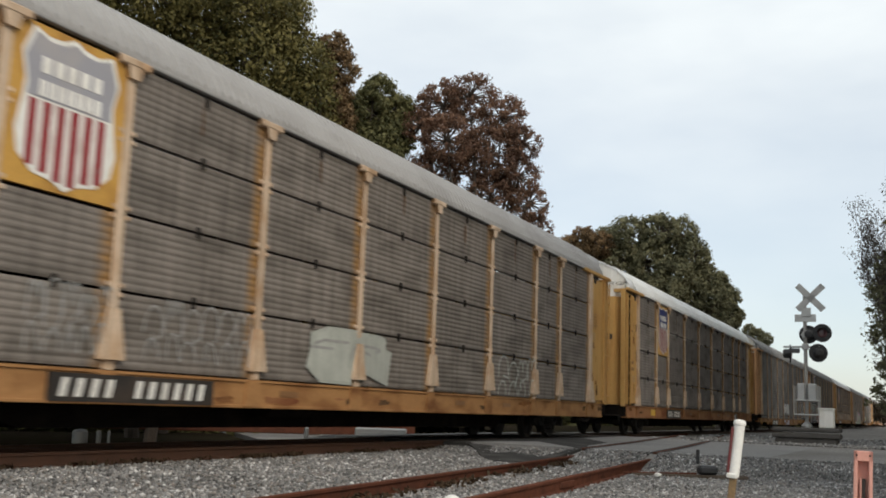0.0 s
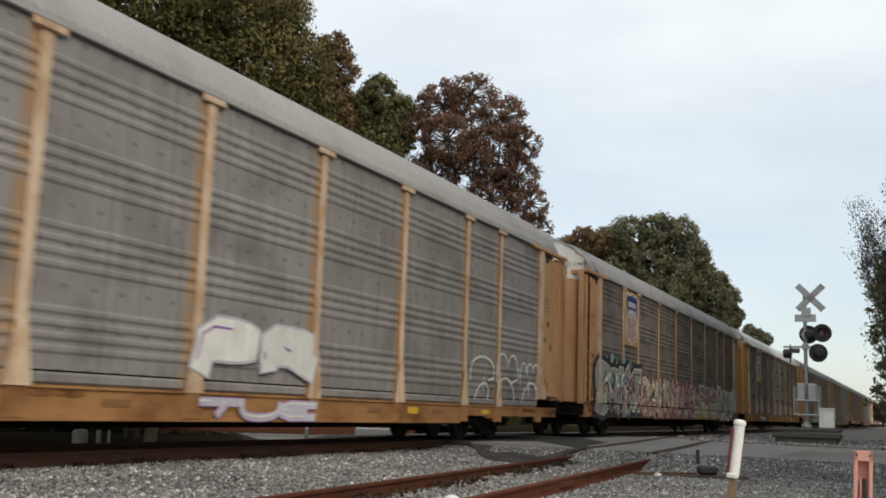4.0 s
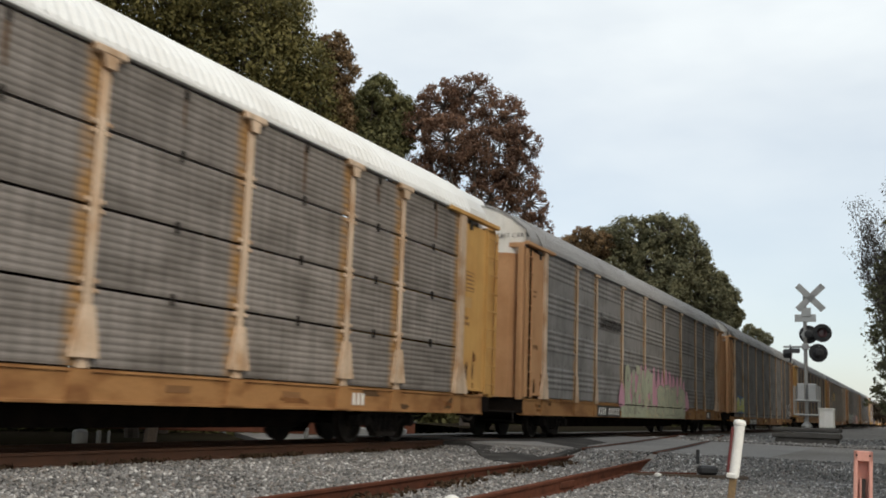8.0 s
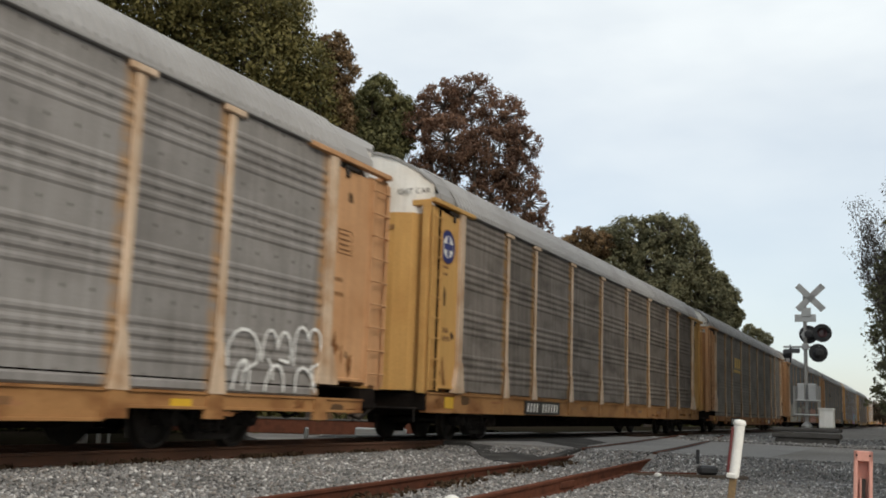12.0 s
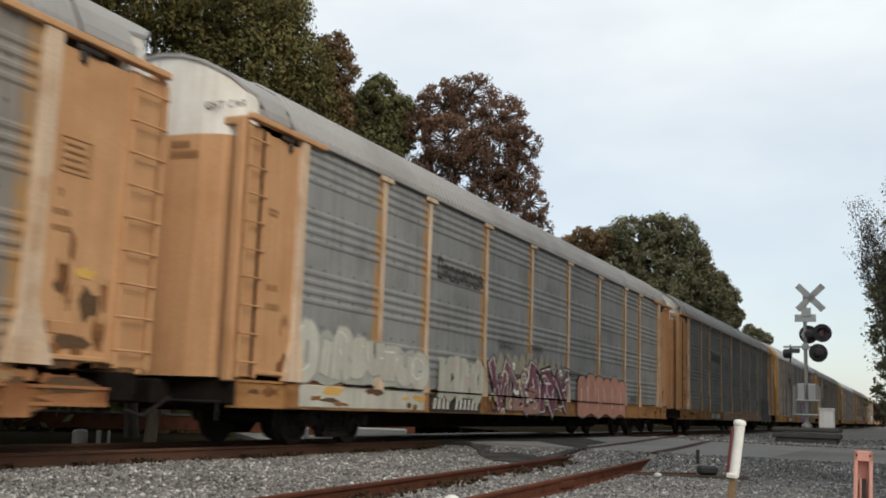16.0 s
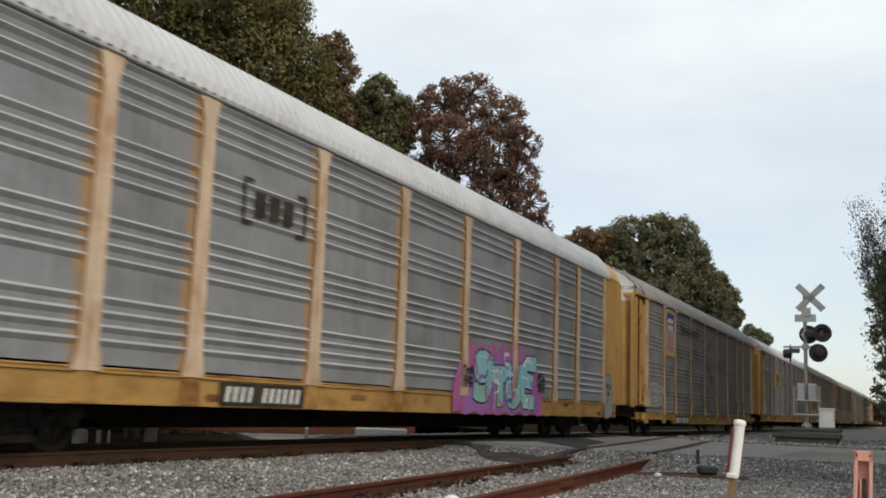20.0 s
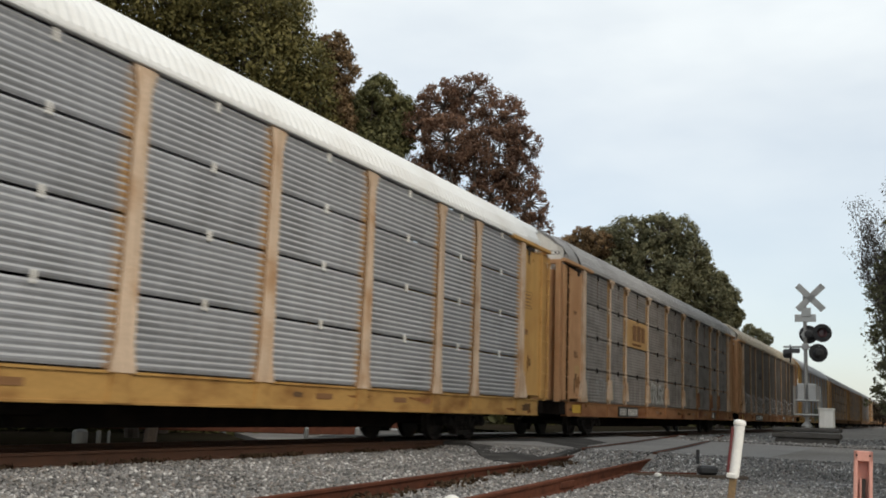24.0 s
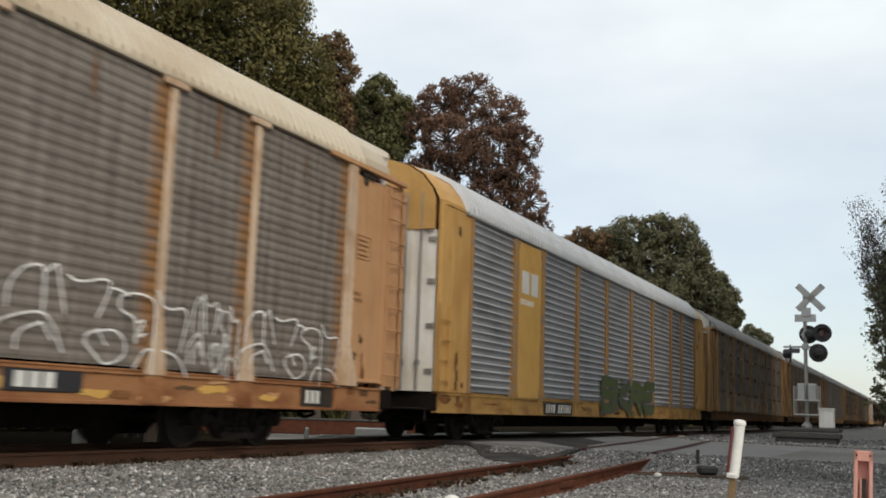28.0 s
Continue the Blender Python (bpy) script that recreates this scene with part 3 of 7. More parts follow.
def shield(car, y0, y1, z0, z1, faded=False, panel="ochre"):
    """A shield emblem on a painted panel: field over stripes."""
    x = 1.572
    part("emblem_panel", (Shape().box(1.50, 1.562, y0, y1, z0, z1), M[panel]), car, "ochre painted emblem panel")
    cy, cz, w, h = (y0 + y1) / 2, (z0 + z1) / 2, (y1 - y0) * 0.41, (z1 - z0) * 0.455
    half = [(0, 1.0), (0.22, 0.92), (0.50, 0.90), (0.80, 0.98), (0.98, 0.62), (0.88, 0.30), (0.92, 0.0), (1.0, -0.35), (0.92, -0.65), (0.62, -0.85), (0.25, -0.90), (0, -1.0)]

    def outline(k, dx):
        ring = [(x + dx, cy + a * w * k, cz + b * h * k) for a, b in half] + [(x + dx, cy - a * w * k, cz + b * h * k) for a, b in half[-2:0:-1]]
        return ring

    s = Shape()
    ring = outline(1.07, 0.0)
    s.add(ring, [tuple(range(len(ring)))])
    part("emblem_ground", (s, M["white_paint"]), car, "white shield outline")

    def width_at(b):
        for (a0, b0), (a1, b1) in zip(half, half[1:]):
            if b0 >= b >= b1:
                return a0 + (a1 - a0) * (b0 - b) / max(b0 - b1, 1e-6)
        return 0.0

    def low_at(a):
        for (a0, b0), (a1, b1) in zip(half[7:], half[8:]):
            if a0 >= a >= a1:
                return b0 + (b1 - b0) * (a0 - a) / max(a0 - a1, 1e-6)
        return -0.4

    s = Shape()
    up = [p for p in half if p[1] >= 0.1]
    ring = [(x + 0.004, cy + a * w, cz + b * h) for a, b in up] + [(x + 0.004, cy + 0.9 * w, cz + 0.1 * h), (x + 0.004, cy - 0.9 * w, cz + 0.1 * h)] + [(x + 0.004, cy - a * w, cz + b * h) for a, b in up[:0:-1]]
    s.add(ring, [tuple(range(len(ring)))])
    part("emblem_field", (s, M["faded_grey" if faded else "blue"]), car, "bleached field" if faded else "blue field of the shield")
    s = Shape()
    for i in range(6):
        a = -0.84 + i * 0.29
        b = min(low_at(abs(a)), low_at(abs(a + 0.17)))
        s.add([(x + 0.004, cy + a * w, cz + 0.07 * h), (x + 0.004, cy + (a + 0.17) * w, cz + 0.07 * h), (x + 0.004, cy + (a + 0.17) * w, cz + b * h), (x + 0.004, cy + a * w, cz + b * h)], [(0, 1, 2, 3)])
    part("emblem_stripes", (s, M["red"]), car, "red stripes of the shield")
    s = Shape()
    for row, n in ((0.56, 5), (0.24, 7)):
        cw = 1.36 * w / n
        for i in range(n):
            yy = cy - 0.68 * w + i * cw
            s.box(x + 0.005, x + 0.009, yy + cw * 0.12, yy + cw * 0.80, cz + (row - 0.11) * h, cz + (row + 0.11) * h)
    tagged(part("emblem_bars", (s, M["white_paint"]), car, "white bars on the shield"), kind="stuff")


def ribbon(s, pts, x, w):
    """A band of paint along (y, z) points, with mitred joints."""
    n, left, right = len(pts), [], []
    for i, (a, b) in enumerate(pts):
        p, q = pts[max(i - 1, 0)], pts[min(i + 1, n - 1)]
        l = math.hypot(q[0] - p[0], q[1] - p[1]) or 1
        ty, tz = (q[0] - p[0]) / l, (q[1] - p[1]) / l
        e = -w * 0.6 if i == 0 else w * 0.6 if i == n - 1 else 0
        left.append((x, a - tz * w + ty * e, b + ty * w + tz * e))
        right.append((x, a + tz * w + ty * e, b - ty * w + tz * e))
    s.add(left + right, [(i, i + 1, n + i + 1, n + i) for i in range(n - 1)])


# letter-like figures as strokes of digit pairs (across, up) in a ten-step cell
GLYPHS = {"S": "98 69 29 08 06 25 75 94 92 70 20 01", "T": "09 99/59 50", "A": "00 49 59 90/23 73", "R": "00 09 69 97 65 05/45 90", "E": "99 09 00 90/05 75", "N": "00 09 90 99",
          "M": "00 09 54 99 90", "O": "39 08 02 30 60 92 97 69 39", "L": "09 00 90", "D": "00 09 59 97 92 50 00", "I": "50 59", "K": "00 09/99 04 90", "U": "09 02 30 60 92 99",
          "G": "97 69 29 07 02 20 60 92 94 54", "Z": "09 99 00 90", "V": "09 50 99", "P": "00 09 69 97 65 05", "C": "97 69 29 07 02 20 60 92", "H": "00 09/90 99/05 95", "Y": "09 55 99/55 50", "B": "00 09 69 97 65 05/65 94 92 60 00"}


def curve(pts, rounds):
    """Corners cut so that a stroke runs smoothly."""
    for _ in range(rounds):
        out = [pts[0]]
        for (a, b), (c, d) in zip(pts, pts[1:]):
            out += [(a * 0.75 + c * 0.25, b * 0.75 + d * 0.25), (a * 0.25 + c * 0.75, b * 0.25 + d * 0.75)]
        pts = out + [pts[-1]]
    return pts


def piece(car, text, y0, y1, z0, z1, rim, fill, shine, seed, what, bold=0.17, halo=None, low=None, soft=1, x=1.584, grow=1.2, stagger=0.10):
    """A painted row of thick letter-like figures: halo, outline, filling, a second colour in its lower part, and thin light edges."""
    rng = random.Random(seed)
    w = (y1 - y0) / len(text)
    for i, ch in enumerate(text):
        t = bold * min(w, 1.1 * (z1 - z0))
        l, lo, hi = y0 + i * w + t * 0.55, z0 + t + rng.uniform(0, stagger) * (z1 - z0), z1 - t - rng.uniform(0, stagger * 1.5) * (z1 - z0)
        lean = rng.uniform(-0.10, 0.16) * w
        back, edge, body, foot, light = Shape(), Shape(), Shape(), Shape(), Shape()
        for j, run in enumerate(GLYPHS[ch].split("/")):
            cells = [(int(c[0]) / 9 + rng.uniform(-0.05, 0.05), int(c[1]) / 9 + rng.uniform(-0.04, 0.04)) for c in run.split()]
            pts = curve([(l + u * (w - 1.1 * t) + lean * (v - 0.5), lo + (hi - lo) * v) for u, v in cells], soft)
            d = 0.0007 * j + 0.0002 * (i % 3)
            if halo:
                ribbon(back, pts, x - 0.004 + d, t * 1.75)
            ribbon(edge, pts, x + d, t * grow)
            ribbon(body, pts, x + 0.0028 + d, t)
            near = [p for p in pts if p[1] < lo + 0.36 * (hi - lo)]
            if low and len(near) > 1 and max(abs(a[0] - b[0]) + abs(a[1] - b[1]) for a, b in zip(near, near[1:])) < w:
                ribbon(foot, near, x + 0.0052 + d, t * 0.98)
            if shine:
                cutoff = 2 + rng.randrange(max(1, len(pts) - 2))
                ribbon(light, [(a - t * 0.55, b + t * 0.3) for a, b in pts[:cutoff]], x + 0.0075 + d, max(t * 0.09, 0.010))
        tone = fill if isinstance(fill, str) else fill[i % len(fill)]
        for name, sh, mat, tail in (("painted_halo", back, halo, ", background"), ("painted_rim", edge, rim, ", outline"), ("painted_figure", body, tone, ""), ("painted_foot", foot, low, ", lower part"), ("painted_highlight", light, shine, ", light edge")):
            if mat and sh.v:
                part(name, (sh, M[mat]), car, what + tail)


def dashes(car, y0, y1, z0, z1, n, mats, seed, what, x=1.594, thick=0.02):
    """Quick loose strokes of paint across a piece, one part for each colour."""
    rng = random.Random(seed)
    for j, mat in enumerate(mats):
        s = Shape()
        for i in range(n):
            a, b, ang, ln = rng.uniform(y0, y1), rng.uniform(z0, z1), rng.choice((rng.uniform(1.0, 2.1), rng.uniform(-0.6, 0.6))), rng.uniform(0.10, 0.32)
            bend = rng.uniform(-1.2, 1.2)
            pts = [(a + ln * q * math.cos(ang + bend * q), b + ln * q * math.sin(ang + bend * q)) for q in (-1, -0.5, 0, 0.5, 1)]
            pts = [(p, min(max(q, z0), z1)) for p, q in pts]
            ribbon(s, pts, x + 0.0008 * j + 0.00002 * i, thick * rng.uniform(0.5, 2.2))
        tagged(part("brushwork", (s, M[mat]), car, what), kind="stuff")


def paint_cloud(car, y0, y1, z0, z1, mat, seed, what, spikes=10, deep=0.35, x=1.5785):
    """A sprayed background with a ragged or flaming upper edge."""
    rng, top, n = random.Random(seed), [], spikes * 4
    for i in range(n + 1):
        u, k = i / n, (0.0, 0.75, 1.0, 0.6)[i % 4]
        end = min(1.0, 6 * u, 6 * (1 - u))
        top.append((y0 + (y1 - y0) * u, z0 + (z1 - z0) * (1 - deep + deep * k * rng.uniform(0.5, 1.1)) * (0.45 + 0.55 * end)))
    s = Shape()
    s.add([(x, a, b) for a, b in top] + [(x, a, z0 + 0.04 * math.sin(a * 7)) for a, _ in top], [(i, i + 1, n + 2 + i, n + 1 + i) for i in range(n)])
    part("paint_cloud", (s, M[mat]), car, what)


def seam(car, y0, y1):
    """A black strip painting the shade in the gap between side panels and sill."""
    for a, b in ((max(y0, p0 + 0.2), min(y1, p1 - 0.2)) for p0, p1 in zip(POSTS, POSTS[1:])):
        if b > a:
            part("panel_gap", (Shape().box(1.56, 1.603, a, b, 0.985, 1.012), M["dark"]), car, "black strip painting the shade of the gap under the side panel")


THROW_UP = "bkbocrdsesek/erftfsgk/adahcjekfigd/cdcgeieiff/grhqkskpjk/kqlqmp/ifihkilimgmdkbjdif/kfji/ngnllmlpnqpppkpa/prqntpsf/nbofpfpd/qfseta/rkrk/nkolnhoi"


def throw_up(car, y0, y1, z0, z1, mat, what, thick, x=1.584):
    """Looping outlines of one throw-up, drawn stroke by stroke in a twenty-step cell."""
    for j, run in enumerate(THROW_UP.split("/")):
        pts = [(y0 + (y1 - y0) * (ord(run[i]) - 97) / 19, z0 + (z1 - z0) * (ord(run[i + 1]) - 97) / 19) for i in range(0, len(run), 2)]
        s = Shape()
        ribbon(s, curve(pts, 2), x + 0.0006 * j, thick)
        part("painted_stroke", (s, M[mat]), car, what)


def bubbles(car, y0, y1, z0, z1, humps, rim, fill, shine, seed, what):
    """A throw-up of swollen rounded humps in a row, with a dark rim and pale strokes."""
    rng = random.Random(seed)
    x, w, h = 1.574, (y1 - y0) / humps, z1 - z0
    tops = [z1 - rng.uniform(0, 0.16) * h for _ in range(humps)]

    def body(grow, dx):
        s, up = Shape(), []
        for i in range(humps):
            for k in range(9):
                t = math.pi * k / 8
                up.append((y0 + w * (i + 0.5 - 0.5 * math.cos(t)) + grow * (2 * (i + k / 8) / humps - 1) * 1.0, tops[i] - 0.24 * h + (0.24 * h) * math.sin(t) ** 0.6 + grow))
        n = len(up) - 1
        lo = [(a + 0.1 * h * math.sin(a * 2.1) * 0.2, z0 - grow + 0.05 * h * math.sin(a * 4.0)) for a, _ in up]
        s.add([(x + dx, a, b) for a, b in up] + [(x + dx, a, b) for a, b in lo], [(i, i + 1, n + 2 + i, n + 1 + i) for i in range(n)])
        return s

    part("painted_rim", (body(0.035, 0.004), M[rim]), car, what + ", outline")
    part("painted_figure", (body(0.0, 0.010), M[fill]), car, what)
    for i in range(humps):
        s = Shape()
        a = y0 + w * (i + rng.uniform(0.15, 0.4))
        ribbon(s, [(a, tops[i] - 0.30 * h), (a + 0.04 * w, tops[i] - 0.5 * h), (a + rng.uniform(-0.1, 0.1) * w, z0 + rng.uniform(0.1, 0.35) * h)], x + 0.016, rng.uniform(0.012, 0.03) * w)
        if i:
            ribbon(s, [(y0 + w * i, tops[i] - 0.16 * h), (y0 + w * (i + rng.uniform(-0.1, 0.1)), z0 + 0.45 * h)], x + 0.0164, 0.015)
        part("painted_highlight", (s, M[shine]), car, what + ", pale stroke")


def outline_tag(car, y0, y1, z0, z1, letters, mat, seed, what, thick=0.024, x=1.584):
    """A throw-up drawn as looping outlines only, one figure after another."""
    rng = random.Random(seed)
    w, h = (y1 - y0) / letters, z1 - z0
    for i in range(letters):
        s, l = Shape(), y0 + i * w
        top = z1 - rng.uniform(0, 0.18) * h
        humps = rng.choice((1, 1, 2, 2, 3))
        lo = z0 + rng.uniform(0.30, 0.50) * h
        pts = [(l + rng.uniform(-0.05, 0.08) * w, lo), (l + 0.03 * w, top - 0.3 * h)]
        for j in range(humps):
            dip = rng.uniform(0.16, 0.34) * h
            for k in range(1, 8):
                t = math.pi * k / 7
                pts.append((l + w * (0.05 + 0.88 * (j + 0.5 - 0.5 * math.cos(t)) / humps), top - dip + dip * math.sin(t)))
        pts += [(l + rng.uniform(0.82, 0.98) * w, lo + rng.uniform(-0.05, 0.12) * h), (l + rng.uniform(0.45, 0.75) * w, lo + rng.uniform(-0.1, 0.05) * h)]
        ribbon(s, pts, x + 0.0006 * i, thick)
        r, cy, up = rng.uniform(0.22, 0.44), l + rng.uniform(0.38, 0.62) * w, rng.uniform(0.30, 0.46) * h
        lean = rng.uniform(-0.12, 0.12) * w
        ribbon(s, [(cy + r * w * math.cos(t) + lean * math.sin(t), z0 + up * math.sin(t)) for t in (math.pi * k / 10 for k in range(11))], x + 0.0006 * i + 0.0003, thick)
        if rng.random() < 0.7:
            a, b = l + rng.uniform(0.3, 0.7) * w, z0 + rng.uniform(0.05, 0.2) * h
            ribbon(s, [(a, b), (a + rng.uniform(-0.06, 0.06) * w, b + rng.uniform(0.1, 0.2) * h), (a + rng.uniform(-0.15, 0.15) * w, b + rng.uniform(0.25, 0.4) * h)], x + 0.0006 * i + 0.0004, thick * 0.8)
        part("painted_figure", (s, M[mat]), car, what)


def words(text, size, mat):
    """Flat lettering in the built-in font, reading along +y on a face that looks to +x."""
    cu = bpy.data.curves.new("words", "FONT")
    cu.body, cu.size, cu.extrude = text, size, 0.002
    ob = new("words", cu)
    me = bpy.data.meshes.new_from_object(ob.evaluated_get(bpy.context.evaluated_depsgraph_get()))
    bpy.data.objects.remove(ob)
    me.transform(Matrix(((0, 0, 1, 0), (1, 0, 0, 0), (0, 1, 0, 0), (0, 0, 0, 1))))
    me.materials.append(M[mat])
    return me


def hooded_end(car, e, rz, g):
    """An end with a header beam, ladder and bowed doors."""
    ends, post = g("ends"), g("post")
    end = part("end_frame", kept(("endframe", ends), "end_frame", M[ends], end_frame), car, place=(0, e * 11.975, 0), rz=rz)
    for sg in (1, -1):
        part("end_sheet", kept(("endsheet", ends, sg), "end_sheet", M[ends], lambda: end_sheet(sg)), end)
        part("ladder", kept(("ladder", ends, sg), "ladder", M[ends], lambda: ladder(sg)), end)
        part("door_gap", kept(("gap", sg), "door_gap", M["dark"], lambda: Shape().box(*sorted((1.50 * sg, 1.5475 * sg)), -1.085, -1.045, 1.03, 4.62)), end, "dark gap beside the end sheet")
        part("end_post", kept(("endpost", post, sg), "end_post", M[post], lambda: Shape().cbox(*sorted((1.50 * sg, 1.60 * sg)), -0.13, 0.07, 1.55, EAVE).rings([[(x * sg, y, z) for x, y in ((1.50, -w), (1.50, w * 0.6), (1.62, w * 0.6), (1.62, -w))] for z, w in ((0.99, 0.30), (1.10, 0.28), (1.60, 0.12))])), end)
        part("end_door", kept(("door", g("door", ends), sg), "end_door", M[g("door", ends)], lambda: door_shape(1.0, g("door_top", 4.50), sg)), end, place=(0, -1.02, 0))
        part("door_head", kept(("doorhead", g("cap", "white"), sg), "door_head", M[g("cap", "white")], lambda: gable_shape(sg)), end, place=(0, -1.02, 0))
    part("end_cap", kept(("cap", g("roof")), "end_cap", M[g("roof")], end_cap_shape), end)
    part("buffer_sill", kept("buffersill", "buffer_sill", M["dark"], lambda: Shape().cbox(-1.5, 1.5, -1.42, -1.05, 0.62, 0.97, 0.02).cbox(-0.42, 0.42, -1.85, -1.3, 0.60, 0.95, 0.02)), end, "grimy black buffer sill")
    for sg in (1, -1):
        part("roller_bracket", kept(("bracket", sg), "roller_bracket", M["black_paint"], lambda: Shape().cbox(*sorted((sg * 1.52, sg * 1.575)), -0.64, -0.32, 4.60, 4.67, 0.01).cbox(*sorted((sg * 1.52, sg * 1.57)), -0.44, -0.36, 4.47, 4.61, 0.01)), end, "black door roller bracket")
    return end


def flush_end(car, e, rz, g):
    """A newer end: smooth side sheets up to the eave, flat white doors with lock rods, a painted gable."""
    ends, post = g("ends"), g("post")
    end = part("end_frame", kept(("endframe2", ends), "end_frame", M["dark"], lambda: Shape().cbox(-1.5, 1.5, -1.42, -1.05, 0.62, 0.97, 0.02).cbox(-0.42, 0.42, -1.85, -1.3, 0.60, 0.95, 0.02)), car, place=(0, e * 11.975, 0), rz=rz)
    for sg in (1, -1):
        part("end_sheet", kept(("flush", ends, sg, 0), "end_sheet", M[ends], lambda: Shape().cbox(*sorted((sg * 1.44, sg * 1.55)), -0.92, -0.03, 0.99, 4.79, 0.015)), end)
        part("corner_sheet", kept(("flush", ends, sg, 1), "corner_sheet", M[ends], lambda: Shape().cbox(*sorted((sg * 1.44, sg * 1.545)), -1.46, -0.93, 0.99, 4.79, 0.02)), end)
        part("end_post", kept(("flush", post, sg, 2), "end_post", M[post], lambda: Shape().cbox(*sorted((sg * 1.50, sg * 1.585)), -0.02, 0.10, 0.99, 4.75, 0.01)), end)
        part("ladder", kept(("flush", "ladder", sg), "ladder", M[ends], lambda: ladder(sg, 4)), end)
        part("end_door", kept(("flush", "door", sg), "end_door", M[g("door")], lambda: Shape().rings([[(sg * x, y, z) for x, y in ((0.012, -1.56), (0.9, -1.54), (1.40, -1.40), (1.40, -1.34), (0.9, -1.48), (0.012, -1.50))] for z in (1.0, 4.25)])), end, "white flat end door")
        for x in (0.35, 0.8, 1.12):
            part("lock_rod", kept("lockrod", "lock_rod", M["alu"], lambda: Shape().tube((0, 0, 1.02), (0, 0, 5.0), 0.02, n=7).cbox(-0.05, 0.05, -0.03, 0.03, 1.5, 1.62, 0.01)), end, "vertical door lock rod", (sg * x, -1.60 + 0.05 * (x > 1), 0))
        for z in (1.4, 2.3, 3.2, 4.05):
            part("hinge", kept("hinge", "hinge", M["alu"], lambda: Shape().cbox(-0.10, 0.06, -0.03, 0.03, -0.05, 0.05, 0.01)), end, "", (sg * 1.34, -1.45, z))
    part("door_head", kept(("flush", "head", ends), "door_head", M[ends], lambda: flush_gable()), end, "painted gable over the doors")
    part("end_cap", kept(("flushcap", ends), "end_cap", M[ends], lambda: flush_roof()), end)
    return end


def flush_gable():
    prof = [(1.50, 4.25), (1.50, 4.86), (1.40, 5.10), (1.14, 5.40), (0.80, 5.60), (0.42, 5.72), (0, 5.76)]
    prof = prof + [(-x, z) for x, z in prof[-2::-1]]
    return Shape().rings([[(x * 0.93, y, z) for x, z in prof] for y in (-1.56, -1.48)], True, True)


def flush_roof():
    prof = [(1.56, 4.78), (1.56, 4.86), (1.43, 5.10), (1.16, 5.41), (0.82, 5.61), (0.42, 5.73), (0, 5.775)]
    prof = prof + [(-x, z) for x, z in prof[-2::-1]]
    return Shape().rings([[(x * k, y, z) for x, z in prof] for y, k in ((-0.30, 1), (-1.25, 1), (-1.52, 0.95))], False, False)


SPIN = []


